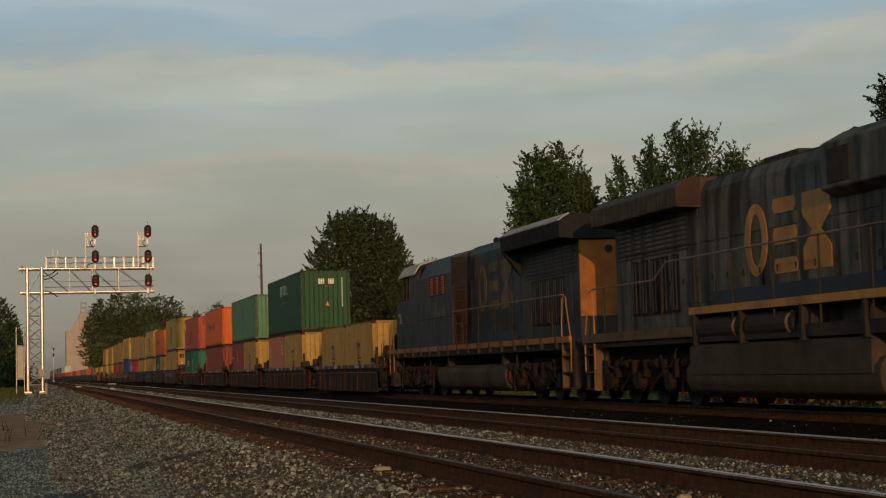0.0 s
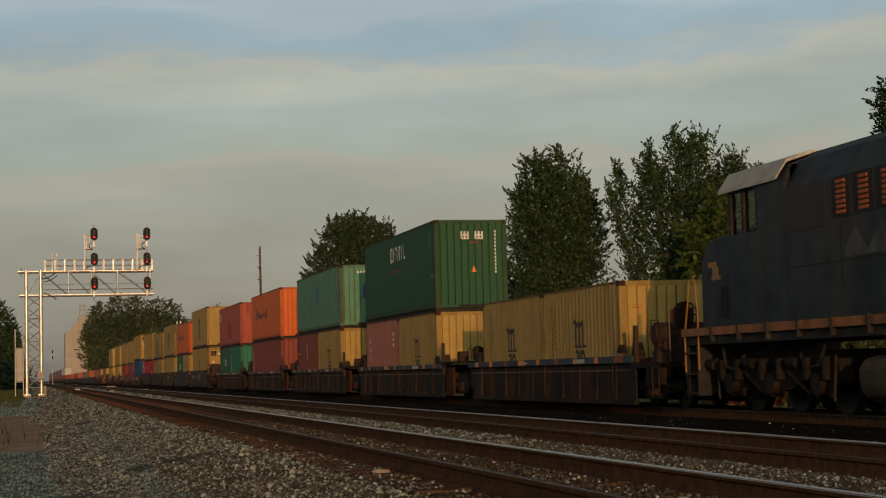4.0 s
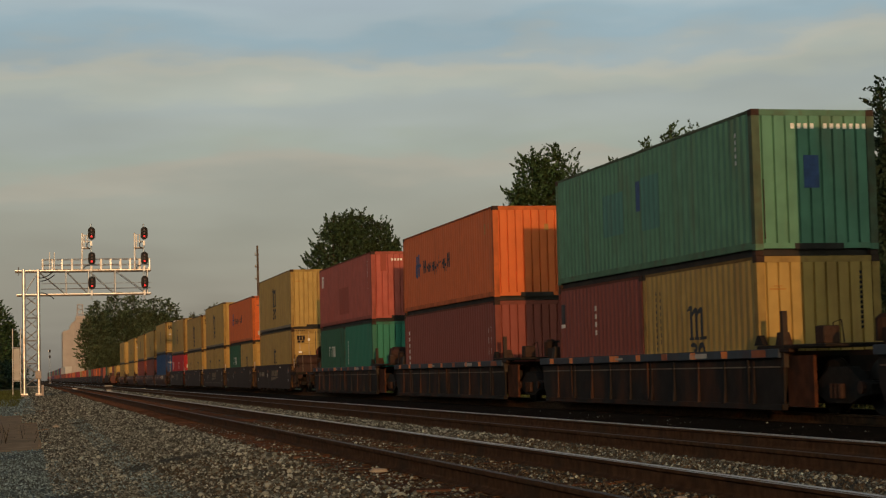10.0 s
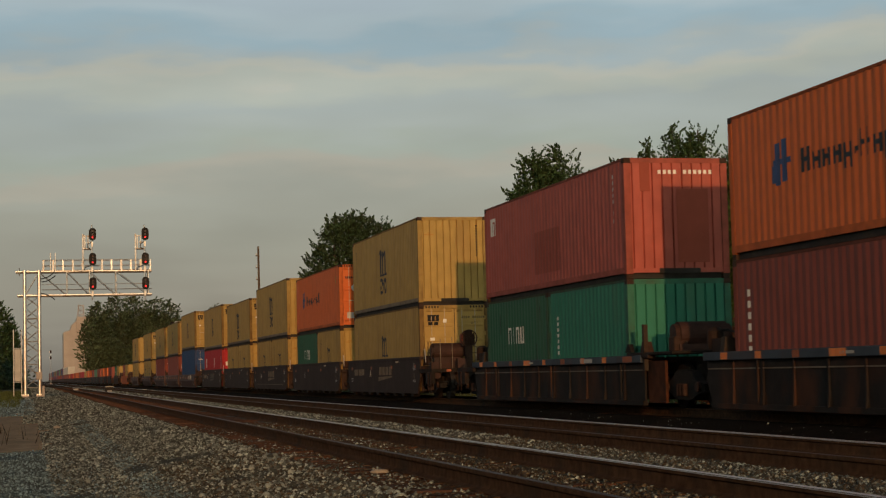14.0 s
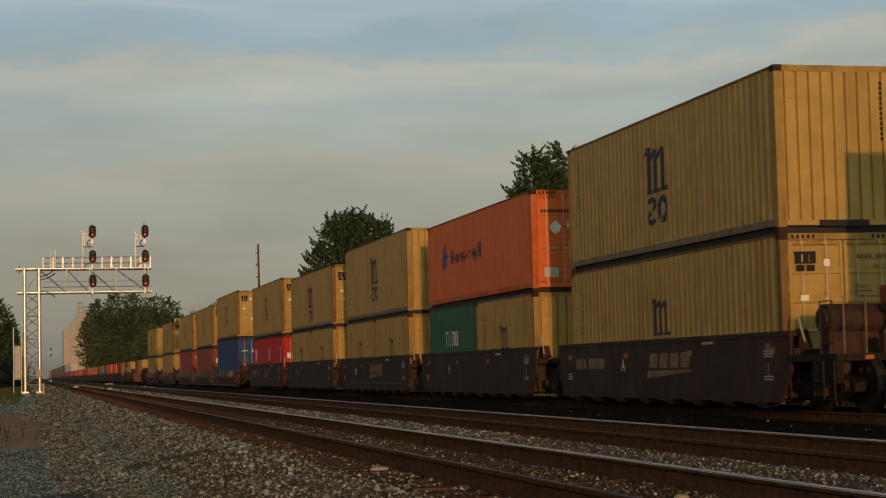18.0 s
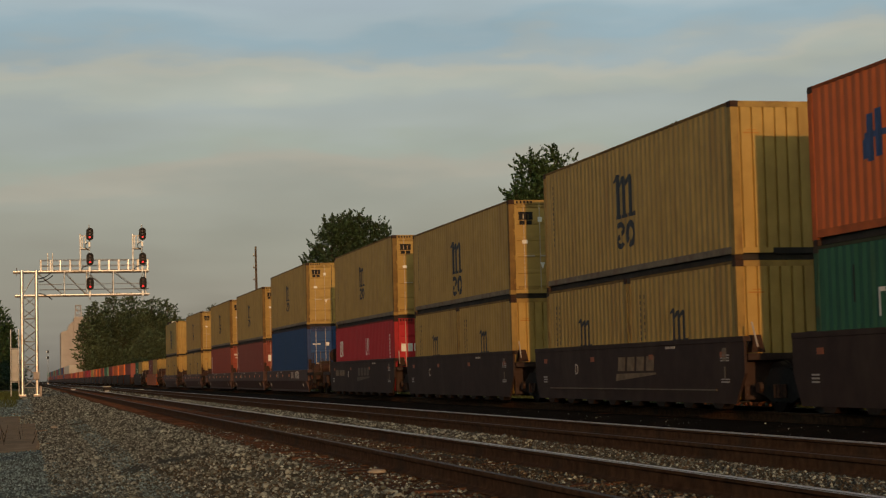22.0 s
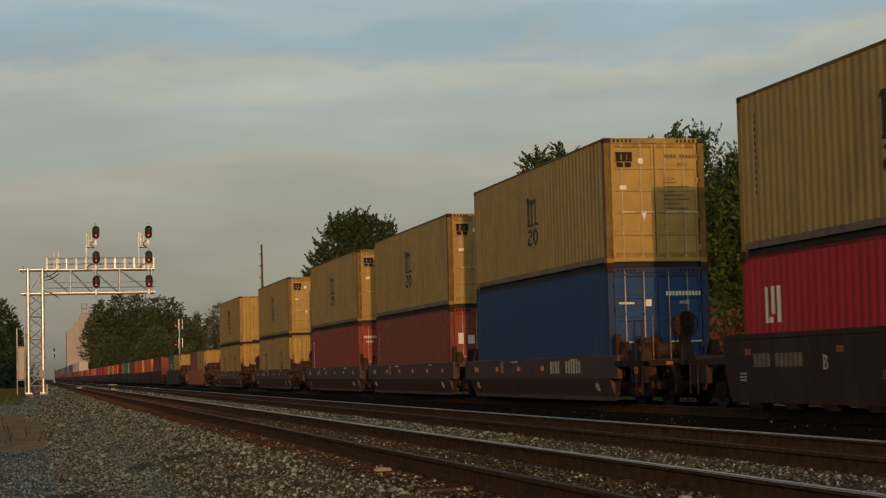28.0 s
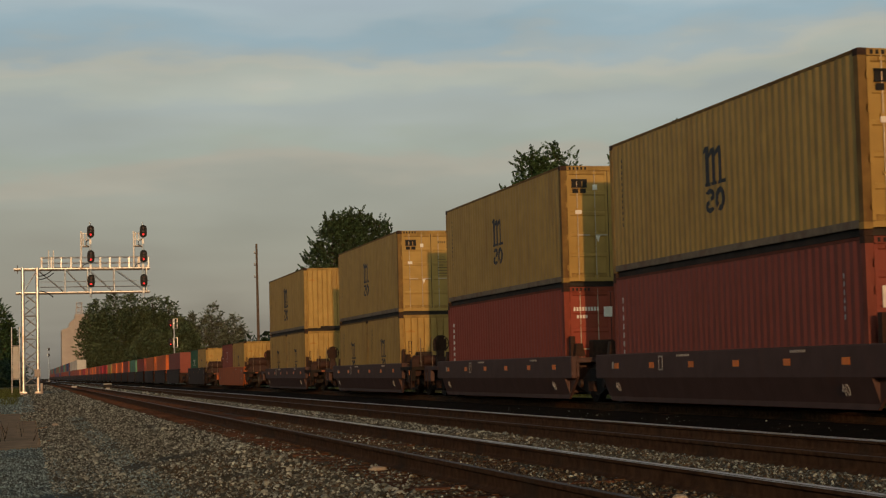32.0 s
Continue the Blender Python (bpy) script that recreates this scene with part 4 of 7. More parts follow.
def small_signal(x, y, zs, label, back=False, ztop=0):
    s = tagged(new("signal_mast"), label, "railway signal")
    z0 = bed_z(x)
    part("mast", R(((x, y, z0), (x, y, zs[0] + 0.5 + ztop), 0.07, 8)), M_GALV, s)
    part("base", B((x - 0.3, x + 0.3, y - 0.3, y + 0.3, z0 - 0.1, z0 + 0.35)), M_CONCRETE, s, "", 0.03)
    for z in zs:
        h = signal_head(s, x - (0.42 if back else 0), y - 0.4, z, 2 if back else 5)
        part("bracket", B((x - 0.42, x + 0.04, y - 0.36, y - 0.04, z - 0.06, z + 0.06)), M_GALV, h)
        if back:
            bm = bmesh.new()
            bent(bm, [(x - 0.1, y - 0.1, z - 0.6), (x - 0.1, y - 0.1, z + 0.45), (x + 0.35, y - 0.1, z + 0.5), (x + 0.35, y - 0.1, z - 0.6), (x - 0.1, y - 0.1, z - 0.6)], 0.045, 6)
            part("platform_frame", bm, M_GALV, s)
    return s


small_signal(16.3, 200, (6.75, 4.6), "mast signal with two lit red heads beyond the train", True)
small_signal(6.45, 526, (9.3, 7.6), "small dark two-headed mast signal beside the track")


def build_pole():
    x, y = 18.9, 146
    p = tagged(new("utility_pole"), "weathered wooden utility pole with short crossarms", "utility pole")
    part("pole_shaft", R(((x, y, bed_z(x)), (x - 0.06, y, 11.7), 0.15, 10, 0.085)), M_WOOD, p)
    for z in (10.9, 9.9, 8.9):
        part("crossarm", B((x - 0.3, x + 0.02, y - 0.16, y - 0.06, z - 0.04, z + 0.04)), M_WOOD, p)
        for dx in (-0.25,):
            part("insulator", R(((x + dx, y - 0.11, z + 0.05), (x + dx, y - 0.11, z + 0.2), 0.04, 6)), M_GREYBOX, p, "glass insulator")


build_pole()


def build_elevator():
    e = tagged(new("grain_elevator"), "tall pale concrete grain elevator far along the line", "grain elevator")
    e.location = (0, 900, -1.0)
    part("head_house", B((23.8, 31.2, 0, 16, 0, 33)), M_CONCRETE, e, "", 0.2)
    bm = bmesh.new()
    for k in range(3):
        rod(bm, (19.4 + k * 0.2, 3 + k * 7, 0), (19.4 + k * 0.2, 3 + k * 7, 25.4), 1.95, 16)
    part("silo_block", P([(17.3, 0), (17.3, 25.6), (17.9, 26.2), (20.8, 26.8), (21.4, 29.5), (22.4, 30.4), (23.8, 31.6), (23.8, 0)], "y", 0, 22), M_CONCRETE, e, "", 0.15)
    part("silo_row", bm, M_CONCRETE, e)
    bm = bmesh.new()
    for x, lean in ((24.6, 0.5), (27.9, -0.5)):
        for y in (4, 8):
            rod(bm, (x, y, 33), (x + lean, y, 39.5), 0.2, 5)
    for z in (34.8, 37.2, 39.5):
        box(bm, 24.7, 27.8, 3.8, 8.2, z - 0.15, z + 0.15)
    for a, b, z in ((24.7, 27.8, 33.1), (27.7, 24.9, 35), (25, 27.6, 37.2)):
        rod(bm, (a, 4, z), (b, 4, z + 2.2), 0.12, 5)
    part("leg_tower", bm, M_CONCRETE, e, "open steel conveyor tower")
    part("head_cap", B((24.1, 28.6, 2, 12, 33, 33.8)), M_CONCRETE, e)
    part("window_slot", B((29.5, 30.3, -0.12, 0.02, 8, 14)), M_SOOT, e)


build_elevator()


def build_trackside():
    s = tagged(new("switch_machine"), "low dark switch machine with pale ends between the tracks", "switch machine")
    part("case", B((6.2, 6.85, 147.6, 148.4, -0.22, 0.25)), M_SOOT, s, "", 0.03)
    part("lid", B((6.18, 6.87, 147.58, 148.42, 0.25, 0.33)), M_GREYBOX, s, "pale lid", 0.02)
    part("end_box", B((6.35, 6.7, 147.0, 147.5, -0.22, -0.02)), M_GREYBOX, s, "pale end box", 0.02)
    for x, y in ((9.4, 150), (9.95, 149), (4.9, 190)):
        k = tagged(new("trackside_box"), "small white-topped box beside the rails", "junction box", "trackside boxes")
        part("case", B((x - 0.25, x + 0.25, y - 0.2, y + 0.2, bed_z(x) - 0.03, bed_z(x) + 0.12)), M_GREYBOX, k, "", 0.02)
        part("lid", B((x - 0.27, x + 0.27, y - 0.22, y + 0.22, bed_z(x) + 0.12, bed_z(x) + 0.16)), M_WHITE, k)


build_trackside()


def pale_stone(x, y, w, h, label):
    rng = random.Random(int(x * 100))
    bm = bmesh.new()
    bmesh.ops.create_icosphere(bm, subdivisions=2, radius=1)
    for v in bm.verts:
        v.co *= 1 + rng.uniform(-0.12, 0.12)
        v.co = Vector((v.co.x * w / 2, v.co.y * w / 2.6, v.co.z * h / 2))
    st = tagged(new("pale_stone", mesh_of("pale_stone", bm, M_PALESTONE)), label, "stone", "pale stones")
    st.location = (x, y, bed_z(x) + h * 0.3)


pale_stone(3.72, 18.9, 0.2, 0.07, "large pale flat stone beside the sleepers")
pale_stone(0.8, 52.5, 0.2, 0.12, "small bright white stone on the gravel")
pale_stone(5.0, 13.1, 0.12, 0.07, "pale stone between the rails")

# ---- the train ----
XT, FLOOR, CLEAR = 14.10, 0.235, 0.105  # the train's centre line; the height of the wells' floors; the gap between stacked boxes
W = 1.219
STEP, DEPTH = 0.278, 0.012


def s_of(t):
    """How far the train has rolled towards the camera."""
    a = t / 10
    return 73.404 * a + 0.1752 * a * a - 0.10654 * a ** 3


def place(thing, u, z=0.0, turned=False):
    MOVERS.append((thing, u, z, turned))
    thing.matrix_basis = pose(XT, u, z, 0, 0, 180 if turned else 0)
    return thing


def corrugated(length, z0, z1, step, depth, margin, slots=False):
    """A ribbed steel sheet along y, its outer ribs at x = 0 and its hollows at x = depth; slots: flat with narrow grooves."""
    bm = bmesh.new()
    n = max(1, int((length - 2 * margin) / step))
    pts = [(depth * 0.3, margin)]
    off = margin + (length - 2 * margin - n * step) / 2
    for k in range(n):
        y = off + k * step
        if slots:
            pts += [(0, y + step * 0.04), (0, y + step * 0.8), (depth, y + step * 0.86), (depth, y + step * 0.95)]
            continue
        pts += [(depth, y + step * 0.05), (depth, y + step * 0.30), (0, y + step * 0.53), (0, y + step * 0.80)]
    pts.append((depth * 0.3, length - margin))
    lo, hi = [bm.verts.new((x, y, z0)) for x, y in pts], [bm.verts.new((x, y, z1)) for x, y in pts]
    for a, b, c, d in zip(lo, lo[1:], hi[1:], hi):
        bm.faces.new((a, b, c, d))
    back = [bm.verts.new((depth + 0.012, y, z)) for y, z in ((margin, z0), (length - margin, z0), (length - margin, z1), (margin, z1))]
    bm.faces.new(back)
    return bm


def ribs(L):
    """The ribbed side's outline along y, as (x, y)."""
    n = max(1, int((L - 0.32) / STEP))
    off = 0.16 + (L - 0.32 - n * STEP) / 2
    pts = [(DEPTH * 0.3, 0.16)]
    for k in range(n):
        y = off + k * STEP
        pts += [(DEPTH, y + STEP * 0.05), (DEPTH, y + STEP * 0.30), (0, y + STEP * 0.53), (0, y + STEP * 0.80)]
    return pts + [(DEPTH * 0.3, L - 0.16)]


def clipped(poly, y0, y1):
    """The part of a (y, z) outline that lies between two heights of y."""
    for lim, s in ((y0, 1), (y1, -1)):
        out = []
        for (a, p), (b, q) in zip(poly, poly[1:] + poly[:1]):
            ia, ib = (a - lim) * s >= 0, (b - lim) * s >= 0
            if ia:
                out.append((a, p))
            if ia != ib:
                out.append((lim, p + (q - p) * (lim - a) / (b - a)))
        poly = out
        if len(poly) < 3:
            return []
    return poly


def side_mark(name, shapes, mat, parent, L, label=""):
    """Painted marks that follow the ribs of the side wall. shapes: y and z spans, or convex outlines of (y, z)."""
    bm = bmesh.new()
    pts = ribs(L)
    for sh in shapes:
        poly = [(sh[0], sh[2]), (sh[0], sh[3]), (sh[1], sh[3]), (sh[1], sh[2])] if len(sh) == 4 and not hasattr(sh[0], "__len__") else list(sh)
        lo, hi = min(v[0] for v in poly), max(v[0] for v in poly)
        for (xa, a), (xb, b) in zip(pts, pts[1:]):
            if min(b, hi) - max(a, lo) > 0.004:
                cell = clipped(poly, max(a, lo), min(b, hi))
                if len(cell) > 2:
                    bm.faces.new([bm.verts.new((xa + (xb - xa) * (v - a) / (b - a) - W + 0.002, v, z)) for v, z in cell])
    return tagged(part(name, bm, mat, parent, label), kind="stuff")


def arc(y, z, ry, rz, a0, a1, band, n=7):
    """A curved band, in convex pieces."""
    out = []
    for k in range(n):
        p, q = (math.radians(a0 + (a1 - a0) * (k + j) / n) for j in (0, 1))
        out.append([(y + (ry - d) * math.cos(v), z + (rz - d) * math.sin(v)) for v, d in ((p, 0), (q, 0), (q, band), (p, band))])
    return out


def blot(y, z, w, h):
    return (y - w / 2, y + w / 2, z, z + h)


def crest(y, z, k=1.0):
    """The line's crest: three upright bars under rounded caps, on flared feet, above two curled shapes."""
    w = 0.98 * k
    r = []
    for c in (0.34, 0.02, -0.3):
        r.append((y + (c - 0.085) * w, y + (c + 0.085) * w, z + 0.56 * k, z + (1.3 if c > 0.3 else 1.2) * k))
        r.append((y + (c - 0.16) * w, y + (c + 0.13) * w, z + 0.52 * k, z + 0.585 * k))
    r.append([(y + 0.42 * w, z + 1.2 * k), (y + 0.56 * w, z + 1.16 * k), (y + 0.56 * w, z + 1.2 * k), (y + 0.42 * w, z + 1.3 * k)])
    for c in (0.34, 0.02):
        r.append([(y + (c - 0.06) * w, z + 1.04 * k), (y + (c - 0.06) * w, z + 1.14 * k), (y + (c - 0.24) * w, z + 1.25 * k), (y + (c - 0.38) * w, z + 1.24 * k), (y + (c - 0.4) * w, z + 1.12 * k), (y + (c - 0.24) * w, z + 1.13 * k)])
    r.append([(y - 0.38 * w, z + 0.52 * k), (y - 0.56 * w, z + 0.52 * k), (y - 0.56 * w, z + 0.6 * k), (y - 0.38 * w, z + 0.585 * k)])
    for s, a0, a1 in ((1, 25, 255), (-1, 205, 435)):
        r += arc(y + 0.25 * w, z + (0.335 if s > 0 else 0.125) * k, 0.22 * w, 0.135 * k, a0 - 0, a1, 0.1 * k, 8)
    r += arc(y - 0.27 * w, z + 0.23 * k, 0.23 * w, 0.24 * k, -45, 0, 0.12 * k, 3)
    r += arc(y - 0.27 * w, z + 0.23 * k, 0.23 * w, 0.24 * k, 0, 300, 0.12 * k, 10)
    return r


def column(y, z0, z1, w=0.05, n=11):
    h = (z1 - z0) / n
    return [(y - w, y + w, z0 + k * h, z0 + k * h + h * 0.62) for k in range(n)]


def row_of(y, z, n, w, h, gap):
    return [(y - k * (w + gap) - w, y - k * (w + gap), z, z + h) for k in range(n)]


def end_bars(parent, mat, items, name="stencil", label=""):
    """Flat marks on the near end: x from, x to, z from, z to."""
    bm = bmesh.new()
    for x0, x1, z0, z1 in items:
        box(bm, x0, x1, -0.004, 0.002, z0, z1)
    return tagged(part(name, bm, mat, parent, label), kind="stuff")


def container(L, H, mat, label, door=False, marks=(), end_marks=None, plain=False, stacked=False):
    """A ribbed steel freight container. Its near end is at y = 0, its foot at z = 0."""
    c = tagged(new("freight_container"), label, "container", "containers on the train")
    if plain:
        for x in (-1, 1):
            side = part("side_wall", corrugated(L, 0.1, H - 0.05, STEP * 2, DEPTH, 0.1), mat, c)
            side.location, side.rotation_euler = (x * (W - 0.006), 0 if x < 0 else L, 0), (0, 0, 0 if x < 0 else math.pi)
        part("roof", B((-W, W, 0, L, H - 0.06, H)), mat, c)
        part("underframe", B((-W, W, 0, L, 0, 0.1)), M_GREYRAIL, c)
        for y in (0.0, L - 0.12):
            part("end_wall", B((-W, W, y, y + 0.12, 0.1, H - 0.06)), mat, c)
        return c
    for y in (0.0, L):
        s = 1 if y == 0 else -1
        for x in (-1, 1):
            part("corner_post", B((min(x * W, x * (W - 0.15)), max(x * W, x * (W - 0.15)), min(y, y + s * 0.16), max(y, y + s * 0.16), 0.118, H - 0.118)), edge_of(mat, door and y == 0 and mat is M_SAND or mat is M_TEAL and y == 0), c)
            for z in (0, H - 0.118):
                part("corner_casting", B((min(x * (W + 0.004), x * (W - 0.162)), max(x * (W + 0.004), x * (W - 0.162)), min(y - s * 0.004, y + s * 0.178), max(y - s * 0.004, y + s * 0.178), z, z + 0.118)), M_STEELRUST if z else edge_of(mat), c, "worn corner casting", 0.008)
        part("end_sill", B((-W + 0.16, W - 0.16, min(y, y + s * 0.1), max(y, y + s * 0.1), 0.03, 0.13)), mat, c)
        part("end_header", B((-W + 0.16, W - 0.16, min(y, y + s * 0.1), max(y, y + s * 0.1), H - 0.12, H - 0.005)), edge_of(mat), c)
    for x in (-1, 1):
        side = part("side_wall", corrugated(L, 0.15, H - 0.058, STEP, DEPTH, 0.16), mat, c)
        side.location = (x * (W - 0.006), 0 if x < 0 else L, 0)
        side.rotation_euler = (0, 0, 0 if x < 0 else math.pi)
        part("bottom_rail", B((min(x * W, x * (W - 0.06)), max(x * W, x * (W - 0.06)), 0.18, L - 0.18, 0.03, 0.16)), M_GREYRAIL if mat is M_SAND else edge_of(mat), c, "grey worn bottom rail" if mat is M_SAND else "worn bottom rail")
        # the dark edge colour draws the shadow line along the top rail
        part("top_rail", B((min(x * W, x * (W - 0.06)), max(x * W, x * (W - 0.06)), 0.18, L - 0.18, H - 0.06, H - 0.006)), edge_of(mat, True), c)
    part("roof", B((-W + 0.06, W - 0.06, 0.1, L - 0.1, H - 0.05, H - 0.012)), mat, c)
    # under a stacked box it is extended down so the gap reads dark
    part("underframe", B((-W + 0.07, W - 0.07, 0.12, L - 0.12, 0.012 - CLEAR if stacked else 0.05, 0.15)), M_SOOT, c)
    if door:
        for k, x in enumerate((-1, 1)):
            x0, x1 = (-W + 0.17, -0.012) if x < 0 else (0.012, W - 0.17)
            bm = bmesh.new()
            box(bm, x0, x1, 0.05, 0.09, 0.14, H - 0.13)
            d = part("door", bm, mat, c, "steel door leaf with pressed panels")
            for a, b in ((x0, x0 + 0.06), (x1 - 0.06, x1)):
                part("door_stile", B((a, b, 0.028, 0.05, 0.14, H - 0.13)), mat, d)
            n = 5
            for j in range(n + 1):
                z = 0.14 + (H - 0.27 - 0.07) * j / n
                part("door_rib", P([(0.052, z - 0.03), (0.026, z), (0.026, z + 0.06), (0.052, z + 0.1)], "x", x0 + 0.06, x1 - 0.06), edge_of(mat) if j in (0, n) else mat, d)
            for q in (0.24, 0.68):
                xr = x0 + (x1 - x0) * q
                part("lock_rod", R(((xr, 0.012, 0.06), (xr, 0.012, H - 0.06), 0.013, 8)), M_ROD, d, "zinc locking rod")
                for z in (0.13, H * 0.3, H * 0.62, H - 0.2):
                    part("rod_guide", B((xr - 0.05, xr + 0.05, 0.0, 0.03, z, z + 0.05)), mat, d)
                part("door_handle", B((xr - 0.02, xr + 0.3, -0.008, 0.012, H * 0.40, H * 0.40 + 0.035)), M_ROD, d)
            xe = x0 - 0.015 if x < 0 else x1 + 0.015
            for z in (0.3, H * 0.36, H * 0.64, H - 0.5):
                part("hinge", B((xe - 0.04, xe + 0.04, 0.0, 0.03, z, z + 0.13)), mat, d)
        part("door_gasket", B((-0.012, 0.012, 0.04, 0.08, 0.14, H - 0.13)), M_SOOT, c)
        for xx in [-1.0 + 0.1 * i for i in range(5)] + [0.55 + 0.1 * i for i in range(5)]:
            part("hazard_stripe", B((xx, xx + 0.05, -0.006, 0.002, H - 0.1, H - 0.03)), M_BLACK, c)
    else:
        e = part("end_wall", corrugated(2 * W, 0.13, H - 0.12, 0.235, 0.05, 0.16, True), mat, c)
        e.matrix_basis = pose(W, 0.006, 0, 0, 0, 90)
        # the gooseneck tunnel's shade, drawn as a flat dark plate
        part("tunnel_recess", B((-0.45, 0.52, -0.004, 0.02, 0.012, 0.125)), M_SOOT, c, "dark gooseneck recess")
    part("far_end", B((-W + 0.15, W - 0.15, L - 0.07, L - 0.03, 0.13, H - 0.12)), mat, c)
    if stacked:
        for x in (-1, 1):
            for y in (0.02, L - 0.18):
                part("stacking_cone", B((x * W - (0.16 if x > 0 else 0), x * W + (0.16 if x < 0 else 0), y, y + 0.16, -CLEAR, 0.0)), M_STEELRUST, c, "rusty stacking cone", 0.01)
    for name, rects, m, text in marks:
        side_mark(name, rects, m, c, L, text)
    if end_marks:
        end_marks(c, H)
    return c


M_GREYRAIL = material("worn_grey_rail", (0.17, 0.14, 0.105), 0.7, 0.0, 0.25, 6, dirt=RUST, dirt_amount=0.3)


def crest_door(c, H):
    end_bars(c, M_BLACK, [(x - 0.055, x + 0.055, H - 0.52, H - 0.36) for x in (-0.88, -0.74, -0.60)] + [(-0.95, -0.54, H - 0.38, H - 0.33), (-0.95, -0.54, H - 0.545, H - 0.52), (-0.92, -0.77, H - 0.68, H - 0.57), (-0.72, -0.57, H - 0.68, H - 0.57)], "crest", "black crest of bars")
    end_bars(c, M_STENCIL, [(0.25 + 0.075 * k, 0.30 + 0.075 * k, H - 0.46, H - 0.38) for k in range(11) if k not in (4,)])
    letters("45G1", 0.12, Matrix.Translation((0.55, -0.004, H - 0.65)) @ pose(0, 0, 0, 90), M_STENCIL, c)
    end_bars(c, M_STENCIL, [(0.22, 0.22 + w, z, z + 0.03) for w, z in ((0.3, H - 1.05), (0.6, H - 1.15), (0.5, H - 1.35), (0.62, H - 1.45), (0.4, H - 1.55), (0.55, H - 1.65))])
    letters("M.G.W.", 0.09, Matrix.Translation((0.22, -0.004, H - 0.98)) @ pose(0, 0, 0, 90), M_STENCIL, c)
    letters("TARE", 0.09, Matrix.Translation((0.22, -0.004, H - 1.28)) @ pose(0, 0, 0, 90), M_STENCIL, c)
    end_bars(c, M_WHITE, [(-0.40, -0.28, H - 0.60, H - 0.47), (-0.86, -0.70, H - 1.2, H - 1.1)], "sticker", "white sticker")
    bm = bmesh.new()
    prism(bm, [(-0.36, H - 1.72), (-0.22, H - 1.72), (-0.29, H - 1.9)], "y", -0.004, 0.002)
    part("sticker", bm, M_WHITE, c, "white triangular sticker")


def crest_plain(c, H):
    end_bars(c, M_BLACK, column(0.83, H - 1.35, H - 0.25, 0.025, 12))
    end_bars(c, M_LOCOYELLOW, [(-0.98, -0.66, H - 0.62, H - 0.59), (-0.9, -0.72, H - 0.56, H - 0.54)], "sticker", "orange stencil")


def crest_marks(L, H, z=None, k=1.28):
    zc = H - 2.32 if z is None else z
    return [("crest", crest(L / 2, zc, k), M_NAVY, "dark blue crest of bars and blocks"), ("stencil", column(L - 0.75, H - 1.9, H - 0.35, 0.03, 12), M_NAVY, "")] + ([("stencil", column(L - 1.0, H - 1.5, H - 0.35, 0.02, 8), M_NAVY, "")] if L < 8 else [])


def twin_emblem_end(c, H):
    for x in (-0.20, 0.28):
        end_bars(c, M_WHITE, [(x - 0.14, x + 0.14, H - 0.64, H - 0.60), (x - 0.14, x - 0.08, H - 0.64, H - 0.38), (x - 0.03, x + 0.03, H - 0.60, H - 0.38), (x + 0.08, x + 0.14, H - 0.60, H - 0.38), (x - 0.14, x + 0.14, H - 0.52, H - 0.48)], "emblem", "white square emblem")
    end_bars(c, M_RED, [(-0.05, 0.25, H - 0.76, H - 0.73)])
    end_bars(c, M_WHITE, column(0.83, H - 1.75, H - 0.3, 0.025, 12))
    bm = bmesh.new()
    prism(bm, [(0.0, H - 1.72), (0.18, H - 1.72), (0.09, H - 1.5)], "y", -0.004, 0.002)
    part("sticker", bm, M_REFLECT, c, "orange triangular sticker")


def teal_end(c, H):
    end_bars(c, M_WHITE, [(-0.45 + 0.13 * k, -0.38 + 0.13 * k, H - 0.36, H - 0.26) for k in range(12) if k != 4])
    end_bars(c, M_MARKBLUE, [(-0.22, 0.08, H - 1.45, H - 0.85)], "patch", "blue repainted patch")
    end_bars(c, M_STEELRUST, [(-1.03, -1.015, 0.2, 1.3)], "rust_streak", "rust streak on the corner")


def coral_end(c, H):
    end_bars(c, M_WHITE, [(-0.42 + 0.12 * k, -0.35 + 0.12 * k, H - 0.36, H - 0.27) for k in range(11) if k != 4])
    # the large lower right patch paints in a cast shadow
    end_bars(c, M_BRICK, [(-0.85, -0.62, H - 0.75, H - 0.1), (0.0, 0.75, 0.25, 1.9)], "patch", "darker repainted patch")


def orange_end(c, H):
    end_bars(c, M_LOCOYELLOW, [(0.3, 0.42, H - 0.7, H - 0.52)], "sticker", "yellow sticker")


def ship_door(c, H):
    end_bars(c, M_NAVY, row_of_x(-0.95, H - 0.6, 10, 0.05, 0.09, 0.03))
    bm = bmesh.new()
    prism(bm, [(-0.72, H - 0.95), (-0.56, H - 0.8), (-0.40, H - 0.95), (-0.44, H - 1.08), (-0.56, H - 1.17), (-0.68, H - 1.08)], "y", -0.004, 0.002)
    part("sticker", bm, M_WHITE, c, "white diamond sticker")
    end_bars(c, M_GREYBOX, [(0.0 - 0.2, 0.1, H - 1.8, H - 1.35), (-0.25, 0.05, H - 1.0, H - 0.85), (-0.9, -0.5, 0.3, 0.55)], "sticker", "grey stencilled sticker")


def row_of_x(x, z, n, w, h, gap):
    return [(x + k * (w + gap), x + k * (w + gap) + w, z, z + h) for k in range(n)]


def block_door(c, H):
    end_bars(c, M_WHITE, [(-0.98, -0.80, 1.4, 1.68), (-0.74, -0.56, 1.4, 1.68), (-0.50, -0.42, 1.4, 1.68)], "emblem", "white block emblem")


